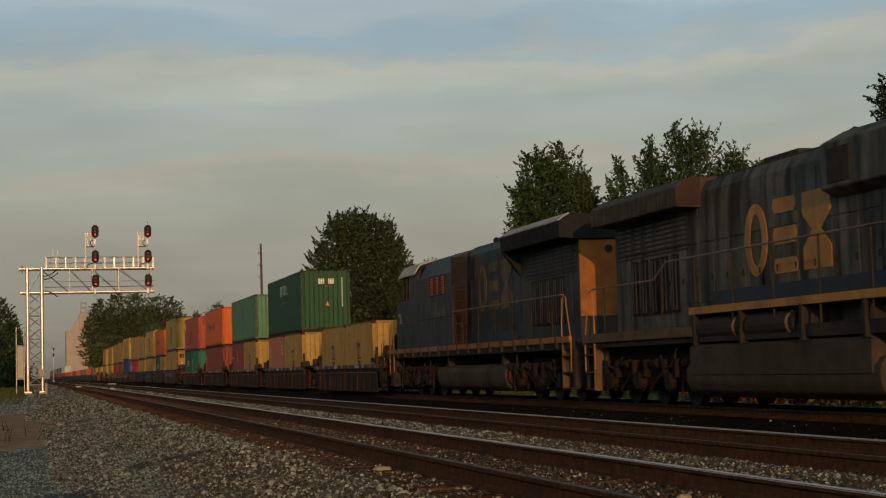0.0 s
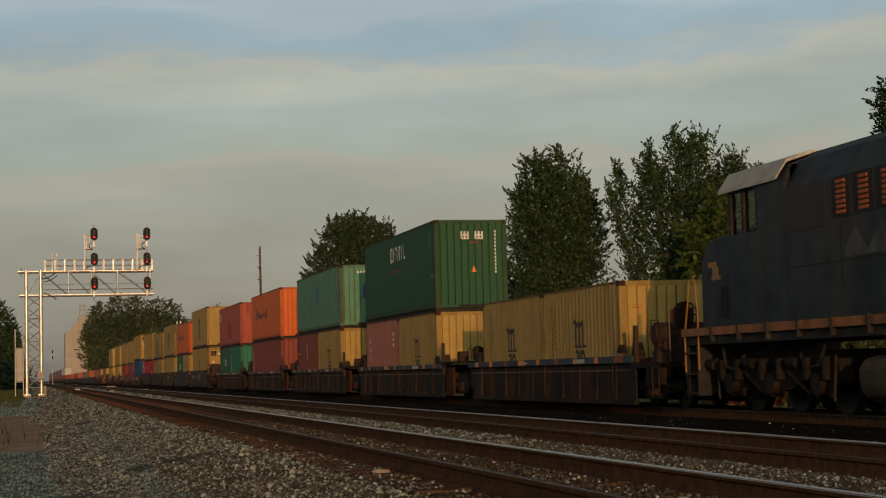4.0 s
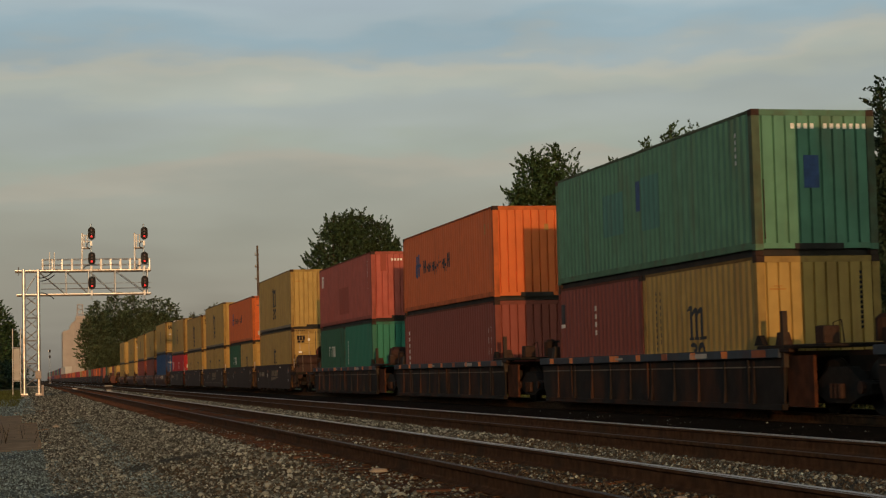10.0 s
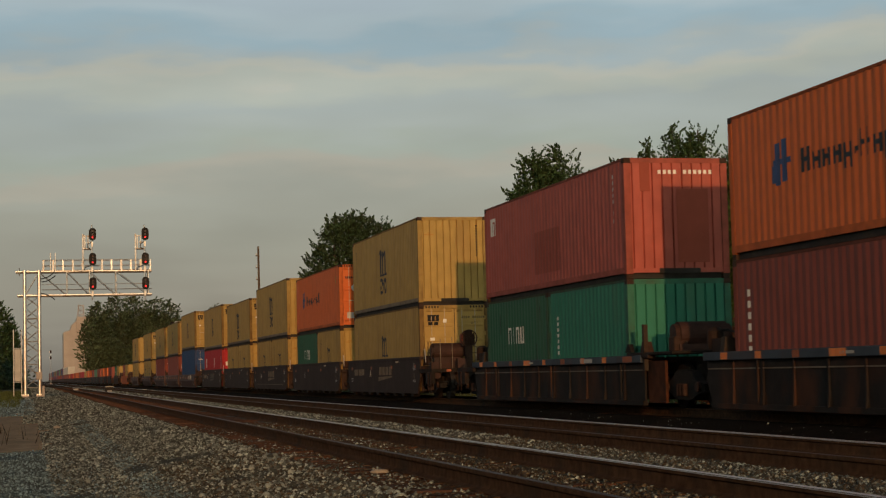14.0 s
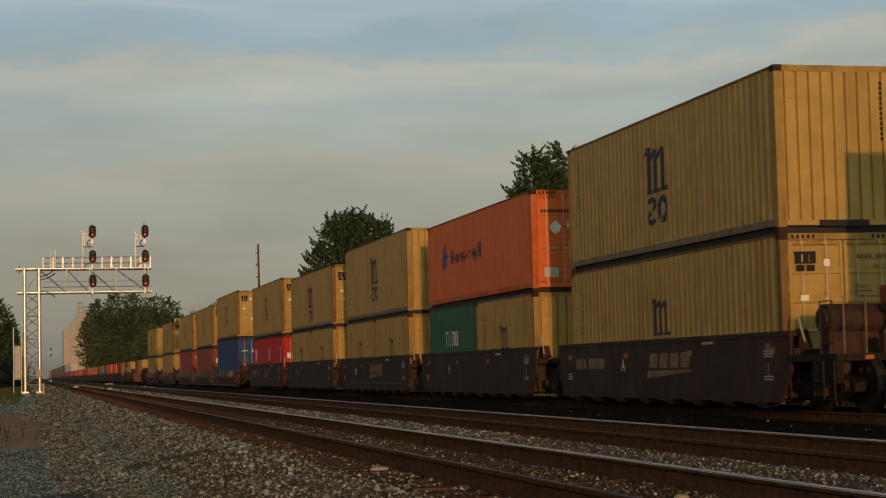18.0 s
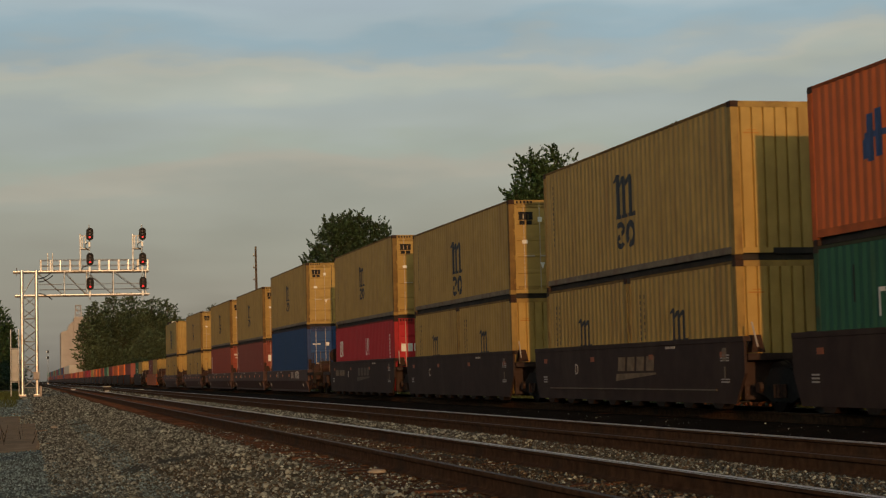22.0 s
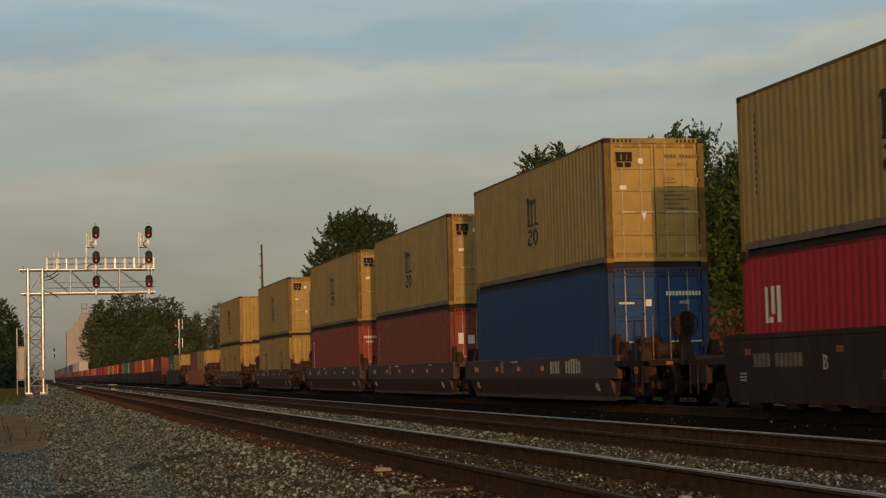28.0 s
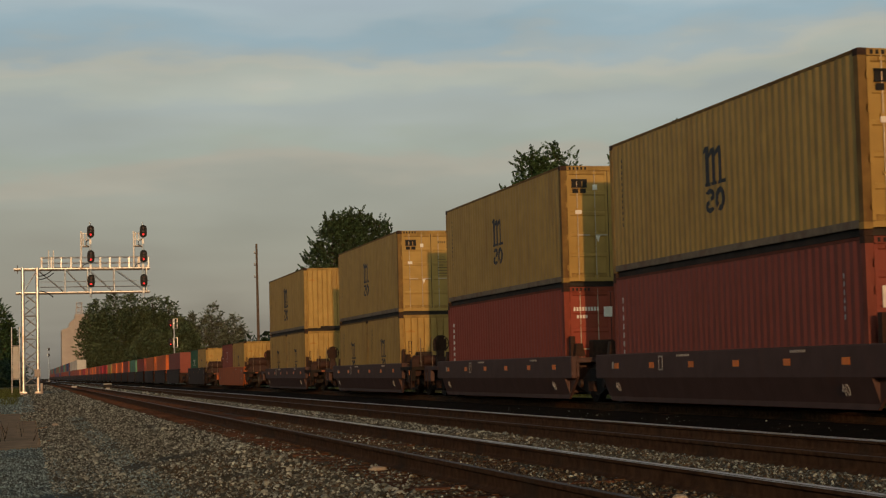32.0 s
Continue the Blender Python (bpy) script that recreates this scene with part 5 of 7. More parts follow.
def emblem_door(c, H):
    end_bars(c, M_WHITE, [(-0.95, -0.78, 1.45, 1.8), (-0.64, -0.42, 1.45, 1.73), (-0.28, -0.04, 1.45, 1.73)], "emblem", "white block emblem")
    end_bars(c, M_WHITE, [(0.3, 0.55, 2.05, 2.1), (0.4, 0.5, 1.98, 2.05)], "sticker", "white sticker")


def red_door(c, H):
    end_bars(c, M_WHITE, row_of_x(-0.98, H - 0.6, 9, 0.05, 0.1, 0.025) + row_of_x(-0.9, H - 0.78, 4, 0.05, 0.08, 0.025))
    end_bars(c, M_WHITE, [(-0.2, 0.02, H - 0.75, H - 0.5)], "sticker", "white sticker")


def blue_door(c, H):
    end_bars(c, M_WHITE, row_of_x(0.18, H - 0.66, 11, 0.055, 0.1, 0.025) + [(0.25, 0.85, 0.5 + 0.09 * k, 0.53 + 0.09 * k) for k in range(6)] + row_of_x(-0.96, H - 0.85, 8, 0.035, 0.05, 0.012) + [(-0.32, -0.18, H - 0.9, H - 0.74)])
    letters("45G1", 0.12, Matrix.Translation((0.5, -0.004, H - 0.86)) @ pose(0, 0, 0, 90), M_WHITE, c)


LL, SS, HC, SH = 12.192, 6.058, 2.896, 2.591
KINDS = {}


def kind(key, *args, **kw):
    KINDS[key] = (args, kw)


kind("crest_hc", LL, HC, M_SAND, "sand-yellow ribbed steel container with a dark crest, plain end", marks=crest_marks(LL, HC), stacked=True, end_marks=crest_plain)
kind("crest_hc_door", LL, HC, M_SAND, "sand-yellow ribbed steel container with a dark crest, door end", door=True, marks=crest_marks(LL, HC, 0.84, 1.0), stacked=True, end_marks=crest_door)
kind("crest_low_door", LL, HC, M_SAND, "sand-yellow ribbed container with a small dark crest, door end", door=True, marks=crest_marks(LL, HC, 0.72, 1.0), end_marks=crest_door)
kind("crest_std_door", LL, SH, M_SAND, "sand-yellow standard-height container with a dark crest, door end", door=True, marks=crest_marks(LL, SH), stacked=True, end_marks=crest_door)
kind("crest_short", SS, SH, M_SAND, "short sand-yellow ribbed container with a dark crest", marks=crest_marks(SS, SH, 0.68, 0.88), end_marks=crest_plain)
kind("green_top", LL, HC, M_DARKGREEN, "dark green ribbed container with white emblem and lettering bars", stacked=True, end_marks=twin_emblem_end, marks=[
    ("emblem", [(7.05, 7.25, 1.95, 2.45), (6.85, 7.25, 2.37, 2.47), (6.85, 7.25, 1.93, 2.03)] + [(6.68 - 0.36 * k, 6.78 - 0.36 * k, 1.95, 2.45) for k in range(6)] + [(6.5, 6.72, 2.2, 2.28), (6.12, 6.38, 2.37, 2.45), (5.4, 5.65, 2.37, 2.45), (4.6, 4.85, 1.95, 2.03)], M_WHITE, "white row of block shapes"),
    ("stripe", [(5.2, 7.2, HC - 1.34, HC - 1.30)], M_RED, "thin red stripe"), ("stencil", column(0.75, HC - 0.9, HC - 0.4, 0.03, 5) + [blot(0.5, HC - 1.9, 0.12, 0.14)], M_WHITE, "")])
M_TEALPATCH = paint("bluish_teal_paint", (0.075, 0.21, 0.19), 0.15)
kind("teal_top", LL, SH, M_TEAL, "faded teal container with rust stains and blue patches", stacked=True, end_marks=teal_end, marks=[("patch", [(6.1, 6.35, SH - 1.3, SH - 0.65)], M_MARKBLUE, "blue patch"), ("patch", [(4.9, 6.0, SH - 1.75, SH - 0.6), (7.2, 8.6, SH - 1.7, SH - 0.75)], M_TEALPATCH, "bluish repainted patch"), ("stencil", column(0.8, SH - 0.95, SH - 0.3, 0.05, 5), M_WHITE, "")])


def ship_mark(y, z):
    """A blue upright emblem and a row of dark blocks beside it."""
    em = [(y + 0.30, y + 0.52, z, z + 0.75), (y + 0.02, y + 0.24, z + 0.05, z + 0.8), (y - 0.12, y + 0.6, z + 0.36, z + 0.46), (y + 0.52, y + 0.68, z + 0.05, z + 0.36)]
    row = []
    yy = y - 0.55
    for k, (w, h, dz) in enumerate(((0.34, 0.42, 0.12), (0.3, 0.3, 0.12), (0.3, 0.3, 0.12), (0.3, 0.3, 0.12), (0.3, 0.42, 0.0), (0.12, 0.08, 0.2), (0.12, 0.45, 0.12), (0.12, 0.45, 0.12), (0.3, 0.3, 0.12), (0.28, 0.42, 0.0), (0.32, 0.45, 0.12))):
        row += [(yy - w * 0.3, yy, z + dz, z + dz + h), (yy - w, yy, z + dz + h * 0.42, z + dz + h * 0.42 + 0.08)] + ([(yy - w, yy - w * 0.68, z + dz, z + dz + h)] if w > 0.2 else [])
        yy -= w + 0.09
    return em, row


for key, door, em in (("orange_top", False, orange_end), ("orange_door", True, ship_door)):
    a, b = ship_mark(9.6, 1.08)
    kind(key, LL, SH, M_ORANGE, "orange ribbed container with a blue emblem" + (", door end" if door else ", plain end"), door=door, stacked=True, end_marks=em, marks=[("emblem", a, M_MARKBLUE, "blue upright emblem"), ("block_marks", b, M_NAVY, "dark blue block marks"), ("stencil", [(0.9, 1.0, SH - 0.75, SH - 0.45), (0.55, 0.62, SH - 0.62, SH - 0.45)], M_LOCOYELLOW, "yellow stencil")])
kind("coral_top", LL, SH, M_CORAL, "faded coral-red container with patched paint and white emblem", stacked=True, end_marks=coral_end, marks=[("emblem", [(11.35, 11.55, SH - 0.85, SH - 0.35), (11.0, 11.55, SH - 0.45, SH - 0.35), (11.0, 11.12, SH - 0.85, SH - 0.35), (11.2, 11.3, SH - 0.85, SH - 0.5)], M_WHITE, "white block emblem"), ("patch", [(5.0, 7.2, 0.4, 1.5)], M_BRICK, "darker repainted patch"), ("stencil", column(0.8, SH - 0.95, SH - 0.25, 0.05, 5) + column(0.8, SH - 1.4, SH - 1.05, 0.03, 2), M_WHITE, "")])
kind("pink_short", SS, SH, M_PINK, "short faded pink-red container with white stencil bars", marks=[("stencil", column(5.3, 1.1, 2.1, 0.06, 3) + column(0.9, SH - 1.0, SH - 0.4, 0.09, 3), M_WHITE, "")])
kind("maroon_short", SS, SH, M_MAROON, "short maroon ribbed container", marks=[("sticker", [(5.6, 5.9, 1.72, 2.2)], M_NAVY, "dark blue sticker"), ("sticker", [(5.6, 5.9, 1.62, 1.71)], M_WHITE, "white sticker strip"), ("stencil", column(3.2, SH - 1.2, SH - 0.45, 0.06, 4), M_WHITE, "")])
kind("maroon_long", LL, SH, M_MAROON, "maroon ribbed container with upright white lettering bars", marks=[("stencil", column(11.5, 0.85, 2.1, 0.06, 6) + column(0.85, SH - 1.5, SH - 0.6, 0.015, 3) + column(0.55, SH - 1.5, SH - 0.6, 0.015, 3), M_WHITE, "")])
kind("bottle_short", SS, SH, M_BOTTLE, "short bottle-green container with white block emblem", marks=[("emblem", [(3.75 - 0.24 * k, 3.82 - 0.24 * k, 1.35, 1.8) for k in range(7)] + [(3.6, 3.8, 1.73, 1.8), (2.85, 3.1, 1.73, 1.8), (2.3, 2.5, 1.35, 1.42)], M_WHITE, "white row of thin bars"), ("stain", [(1.1, 1.16, 0.7, 1.3), (0.7, 0.74, 1.9, 2.3), (4.6, 4.66, 1.6, 2.2)], M_SOOT, "dark scrape")])
kind("jade_short", SS, SH, M_JADE, "short jade-green ribbed container", marks=[("stencil", column(5.3, 1.0, 2.0, 0.07, 7), M_WHITE, "")])
kind("red_long", LL, SH, M_RED, "bright red ribbed container with white emblems, door end", door=True, end_marks=block_door, marks=[("emblem", sum([[(y, y + 0.3, 1.35, 1.45), (y + 0.2, y + 0.32, 1.35, 2.0), (y - 0.1, y + 0.05, 1.5, 2.0), (y - 0.35, y - 0.2, 1.35, 2.0)] for y in (10.9, 5.2)], []), M_WHITE, "white block emblem"), ("stencil", column(0.9, SH - 1.4, SH - 0.5, 0.05, 7), M_WHITE, "")])
kind("blue_long", LL, HC, M_BLUE, "blue ribbed container, door end", door=True, end_marks=blue_door)
kind("maroon_door", LL, SH, M_MAROON, "maroon ribbed container with white emblem, door end", door=True, end_marks=emblem_door, marks=[("stencil", column(11.6, 0.85, 2.2, 0.05, 7) + column(0.8, SH - 1.3, SH - 0.5, 0.03, 6), M_WHITE, "")])
kind("brick_door", LL, SH, M_BRICK, "brick-red ribbed container, door end", door=True, end_marks=red_door, marks=[("stencil", column(11.5, 0.85, 2.1, 0.07, 7), M_WHITE, "")])
for key, m, text in (("far_orange", M_ORANGE, "orange"), ("far_red", M_BRICK, "brick-red"), ("far_maroon", M_MAROON, "maroon"), ("far_sand", M_SAND, "sand-yellow"), ("far_teal", M_TEAL, "teal"), ("far_blue", M_BLUE, "blue"), ("far_grey", M_GREYBOX, "pale grey"), ("far_scarlet", M_RED, "scarlet")):
    kind(key, LL, SH, m, text + " ribbed container far along the train", plain=True)
MADE = {}


def load(key, u, z):
    if key in MADE:
        c = copy_thing(MADE[key], pose(XT, u, z))
    else:
        a, k = KINDS[key]
        c = MADE[key] = container(*a, **k)
    return place(c, u, z)


# ---- well cars ----
def wheelset(parent, y, r=0.42, x=0.755):
    """Two wheels on an axle; it turns about its own middle."""
    bm = bmesh.new()
    rod(bm, (-1.05, 0, 0), (1.05, 0, 0), 0.08, 10)
    for sx in (-1, 1):
        rod(bm, (sx * (x - 0.07), 0, 0), (sx * (x + 0.05), 0, 0), r, 28)
        rod(bm, (sx * (x - 0.1), 0, 0), (sx * (x - 0.07), 0, 0), r + 0.028, 28)
        for k in range(6):
            a = k * math.tau / 6
            rod(bm, (sx * (x + 0.05), 0.6 * r * math.cos(a), 0.6 * r * math.sin(a)), (sx * (x + 0.075), 0.6 * r * math.cos(a), 0.6 * r * math.sin(a)), 0.05, 8)
        rod(bm, (sx * (x + 0.05), 0, 0), (sx * (x + 0.24), 0, 0), 0.11, 10)
    w = part("wheelset", bm, M_WHEEL, parent, "pair of steel wheels on an axle")
    w.location = (0, y, r)
    WHEELS.append((w, (0, y, r), r))
    return w


def truck(parent, y, r=0.42):
    """A two-axle truck: bolster, side frames with springs, wheelsets."""
    bm = bmesh.new()
    box(bm, -1.05, 1.05, y - 0.2, y + 0.2, 0.36, 0.72)
    rod(bm, (0, y, 0.7), (0, y, 0.86), 0.3, 12)
    t = part("truck_bolster", bm, M_TRUCK, parent, "greasy cast-iron truck")
    for sx in (-1, 1):
        x0, x1 = (-1.13, -0.93) if sx < 0 else (0.93, 1.13)
        bm = bmesh.new()
        prism(bm, [(y - 1.15, 0.52), (y - 1.15, 0.36), (y - 0.78, 0.32), (y - 0.42, 0.2), (y + 0.42, 0.2), (y + 0.78, 0.32), (y + 1.15, 0.36), (y + 1.15, 0.52), (y + 0.75, 0.58), (y + 0.34, 0.8), (y - 0.34, 0.8), (y - 0.75, 0.58)], "x", x0, x1)
        part("side_frame", bm, M_TRUCK, t)
        xs = x0 - 0.03 if sx < 0 else x1 + 0.03
        for dy in (-0.16, 0, 0.16):
            part("coil_spring", R(((xs, y + dy, 0.28), (xs, y + dy, 0.52), 0.06, 8)), M_STEELRUST, t)
        for dy in (-0.88, 0.88):
            part("bearing_cap", R(((x1 if sx > 0 else x0, y + dy, r), ((x1 + 0.07) if sx > 0 else (x0 - 0.07), y + dy, r), 0.1, 10)), M_STEELRUST, t)
    for dy in (-0.88, 0.88):
        wheelset(t, y + dy, r)
    return t


def slope_box(bm, x0, x1, y0, y1, z0, z1, cut0, cut1):
    """A side plate whose foot is cut back at both ends."""
    prism(bm, [(y0, z1), (y0, z0 + (z1 - z0) * 0.45), (y0 + cut0, z0), (y1 - cut1, z0), (y1, z0 + (z1 - z0) * 0.45), (y1, z1)], "x", x0, x1)


def grab_iron(parent, x, y, z0, z1, w=0.4):
    bm = bmesh.new()
    bent(bm, [(x, y, z0), (x, y, z1), (x, y + w, z1), (x, y + w, z0)], 0.014, 6)
    for k in range(int((z1 - z0) / 0.35)):
        rod(bm, (x, y, z0 + 0.2 + 0.35 * k), (x, y + w, z0 + 0.2 + 0.35 * k), 0.012, 6)
    return part("grab_iron", bm, M_STEELRUST, parent, "bent steel grab iron")


def hand_brake(parent, x, y, z):
    bm = bmesh.new()
    ring(bm, (x, y, z), "y", 0.27, 0.018)
    for k in range(4):
        a = k * math.pi / 4
        rod(bm, (x - 0.27 * math.cos(a), y, z - 0.27 * math.sin(a)), (x + 0.27 * math.cos(a), y, z + 0.27 * math.sin(a)), 0.014, 6)
    w = part("hand_brake_wheel", bm, M_STEELRUST, parent, "rusty red hand-brake wheel")
    part("brake_stand", B((x - 0.12, x + 0.12, y + 0.03, y + 0.16, 1.0, z + 0.25), (x - 0.2, x + 0.2, y + 0.03, y + 0.3, z - 0.25, z + 0.15)), M_STEELRUST, parent)


def well_car(kind_, u0, u1, near_end=False, far_end=False, near_truck=None, tag="", seed=0, detail=True):
    """One platform of an articulated double-stack car; u0, u1: the load's ends. The thing's origin is at the load's near end on the rails."""
    L = u1 - u0
    text = {"ribbed": "sooty ribbed well car with a blue-grey top sill and orange reflectors", "plate": "dark brown plate-sided well car with stencilled marks", "slant": "purple-brown well car with slanting lower sides", "orange": "rusty orange well car"}[kind_]
    c = tagged(new("well_car"), text, "well car", "cars of the train")
    rng = random.Random(seed + int(u0))
    side_mat = {"ribbed": M_DARKCAR, "plate": M_BROWNCAR, "slant": M_PURPLE, "orange": M_ORANGECAR}[kind_]
    over = {"ribbed": 1.2, "plate": 0.62, "slant": 0.95, "orange": 1.0}[kind_]
    y0, y1 = -over, L + over
    for sx in (-1, 1):
        def X(a, b):
            return (-b, -a) if sx < 0 else (a, b)
        bm = bmesh.new()
        if kind_ == "ribbed":
            slope_box(bm, *X(1.27, 1.31), y0, y1, 0.1, 1.0, 0.02, 0.25)
            s = part("side_sill", bm, side_mat, c)
            part("top_chord", B((*X(1.24, 1.40), y0, y1, 0.97, 1.13)), M_BLUESILL, s, "blue-grey top chord", 0.01)
            part("bottom_chord", B((*X(1.25, 1.36), y0, y1 - 0.3, 0.06, 0.16)), side_mat, s)
            part("ledge_rod", B((*X(1.31, 1.335), y0 + 0.1, y1 - 0.1, 0.80, 0.825)), M_GREYRAIL, s, "thin pale ledge")
            n = int(L / 1.22)
            for k in range(n + 1):
                y = 0.1 + (L - 0.2) * k / n
                w = 0.035 if k % 4 else 0.06
                bm = bmesh.new()
                prism(bm, [(sx * 1.305, 0.14), (sx * 1.37, 0.14), (sx * 1.345, 0.4), (sx * 1.335, 0.97), (sx * 1.305, 0.97)], "y", y - w, y + w)
                prism(bm, [(y - w * 2.0, 0.14), (y + w * 2.0, 0.14), (y + w, 0.45), (y - w, 0.45)], "x", *X(1.305, 1.32))
                part("rib", bm, M_RIBRUST if k % 4 == 0 else side_mat, s)
                if k % 4 == 0:
                    part("rib", P([(y + 0.13, 0.14), (y + 0.25, 0.14), (y + 0.2, 0.97), (y + 0.14, 0.97)], "x", *X(1.305, 1.36)), side_mat, s)
            if sx < 0 and detail:
                for k in range(9):
                    y = -0.35 + (L + 0.5) * k / 8
                    w = (0.3, 0.14, 0.13, 0.16, 0.13)[k % 5]
                    part("reflector", B((-1.404, -1.398, y - w, y + w, 0.985, 1.115)), M_REFLECT if k % 3 else M_REFLECTDIM, s, "orange reflector strip")
                tagged(part("stencil", B((-1.404, -1.398, 2.1, 3.0, 1.0, 1.09), (-1.404, -1.398, 7.0, 7.5, 1.02, 1.07)), M_GREYBOX, s), kind="stuff")
        elif kind_ in ("plate", "orange"):
            zt = 1.40 if kind_ == "plate" else 1.3
            slope_box(bm, *X(1.33, 1.38), y0, y1, 0.16, zt, 0.45, 0.3)
            s = part("side_sill", bm, side_mat, c)
            part("top_chord", B((*X(1.24, 1.395), y0, y1, zt - 0.10, zt)), side_mat, s, "", 0.01)
            n = int(L / 1.5)
            for k in range(n if detail else 0):
                y = 0.7 + (L - 1.4) * k / (n - 1)
                part("foot_bracket", P([(y - 0.3, 0.17), (y + 0.3, 0.17), (y + 0.16, 0.06), (y - 0.16, 0.06)], "x", *X(1.15, 1.37)), M_TRUCK, s)
            if sx < 0 and detail:
                for k in range(4):
                    y = 0.3 + (L - 0.6) * k / 3 + rng.uniform(-0.2, 0.2)
                    part("reflector", B((-1.384, -1.378, y - 0.13, y + 0.13, zt - 0.38, zt - 0.27)), M_REFLECTDIM, s, "dull orange reflector")
                bars = row_of(3.4, zt - 0.17, 7, 0.05, 0.05, 0.03) + [(0.1, 0.5, z, z + 0.025) for z in (0.95, 1.0, 1.05, 0.6, 0.55)] + [(L - 0.4, L - 0.1, z, z + 0.03) for z in (0.55, 0.61, 0.67)]
                tagged(part("stencil", B(*[(-1.384, -1.378, a, b, p, q) for a, b, p, q in bars]), M_DULLWHITE, s), kind="stuff")
                if tag in ("A", "B"):
                    bars = row_of(L - 0.75, 0.80, 4, 0.14, 0.24, 0.05) + row_of(L - 1.7, 0.80, 6, 0.14, 0.24, 0.05)
                    tagged(part("stencil", B(*[(-1.384, -1.378, a, b, p, q) for a, b, p, q in bars]), M_GREYRAIL, s, "faded number bars"), kind="stuff")
                if tag == "D":
                    part("ledge", B((-1.41, -1.378, 0.7, L - 0.7, 0.40, 0.425)), M_GREYRAIL, s, "thin worn ledge")
                if kind_ == "plate" and tag in ("A", "B", "D"):
                    for k in range(4):
                        ym = 6.4 - 0.6 * k
                        part("emblem_block", P([(ym, 0.8), (ym - 0.05, 1.1), (ym - 0.5, 1.1), (ym - 0.45, 0.8)], "x", -1.384, -1.378), M_EMBLEMTAN if tag in ("A", "D") else M_EMBLEMDIM, s, "faded slanting block")
                    part("emblem_bar", P([(6.55, 0.58), (6.5, 0.74), (4.0, 0.76), (4.0, 0.72)], "x", -1.384, -1.378), M_EMBLEMTAN if tag in ("A", "D") else M_EMBLEMDIM, s, "faded swoosh bar")
                if kind_ == "plate":
                    part("panel_frame", B((-1.384, -1.378, 0.22, 0.42, 0.95, 1.2), (-1.384, -1.378, 0.28, 0.34, 0.6, 0.85)), M_GREYRAIL, s)
        else:
            part_bm = bm
            prism(part_bm, [(y0, 1.12), (y0, 0.62), (y0 + 0.7, 0.08), (y1 - 0.7, 0.08), (y1, 0.62), (y1, 1.12)], "x", *X(1.18, 1.24))
            s = part("side_sill", bm, side_mat, c)
            part("upper_plate", B((*X(1.24, 1.38), y0, y1, 0.58, 1.12)), side_mat, s, "", 0.02)
            bm = bmesh.new()
            prism(bm, [(-sx * -1.38, 0.6), (-sx * -1.22, 0.6), (-sx * -1.22, 0.12)], "y", y0 + 0.6, y1 - 0.6)
            part("lower_slope", bm, side_mat, s)
            if sx < 0 and detail:
                for k in range(6):
                    y = 0.5 + (L - 1.0) * k / 5
                    if u0 < 250 and y < 4.8:
                        continue
                    part("reflector", B((-1.385, -1.379, y - 0.14, y + 0.14, 0.80, 0.92)), M_REFLECT, s, "orange reflector strip")
                bars = row_of(8, 1.02, 9, 0.05, 0.045, 0.03) + row_of(2.6, 1.02, 8, 0.05, 0.045, 0.03) + [(L - 0.3, L - 0.2, 0.8, 0.95), (9.0, 9.03, 0.75, 1.05), (8.8, 8.83, 0.75, 1.05), (8.8, 9.03, 0.75, 0.78), (8.8, 9.03, 1.02, 1.05)]
                if u0 < 250:
                    bars += row_of(4.25, 0.72, 4, 0.11, 0.3, 0.1) + row_of(2.95, 0.72, 6, 0.11, 0.3, 0.1)
                tagged(part("stencil", B(*[(-1.385, -1.379, a, b, p, q) for a, b, p, q in bars]), M_DULLWHITE, s), kind="stuff")
                for y in (L - 0.35, 0.75):
                    letters("40", 0.3, Matrix.Translation((-1.318, y, 0.30)) @ pose(0, 0, 0, 0, -18.4) @ pose(0, 0, 0, 90, 0, -90), M_DULLWHITE, s, "dusty white stencilled figures")
    if tag:
        letters(tag, 0.36, Matrix.Translation((-1.385, {"A": 8.2, "B": 8.6, "E": 9.0}.get(tag, 9.5), 0.74)) @ pose(0, 0, 0, 90, 0, -90), M_DULLWHITE, c)
    part("well_floor", B((-1.2, 1.2, 0.05, L - 0.05, 0.18, FLOOR - 0.004)), M_SOOT, c)
    for a, b, s in ((y0, -0.25, -1), (L + 0.25, y1, 1)):
        bm = bmesh.new()
        top = 1.08
        box(bm, -1.3, 1.3, a, b, top - 0.12, top)
        box(bm, -0.5, 0.5, min(a, a + s * 0.9) if s < 0 else b - 0.1, max(a, b) if s < 0 else b + 0.9, 0.72, 0.98)
        e = part("end_deck", bm, side_mat, c)
        part("end_bulkhead", B((-1.24, 1.24, -0.27 if s < 0 else L + 0.2, -0.2 if s < 0 else L + 0.27, FLOOR, 1.0)), side_mat, c)
        if detail:
            part("guide_cone", P([(-1.2, 1.1), (-0.92, 1.1), (-1.0, 1.42), (-1.15, 1.42)], "y", (a + b) / 2 - 0.1, (a + b) / 2 + 0.1), M_STEELRUST, e, "container guide")
            part("guide_cone", P([(1.2, 1.1), (0.92, 1.1), (1.0, 1.42), (1.15, 1.42)], "y", (a + b) / 2 - 0.1, (a + b) / 2 + 0.1), M_STEELRUST, e, "container guide")
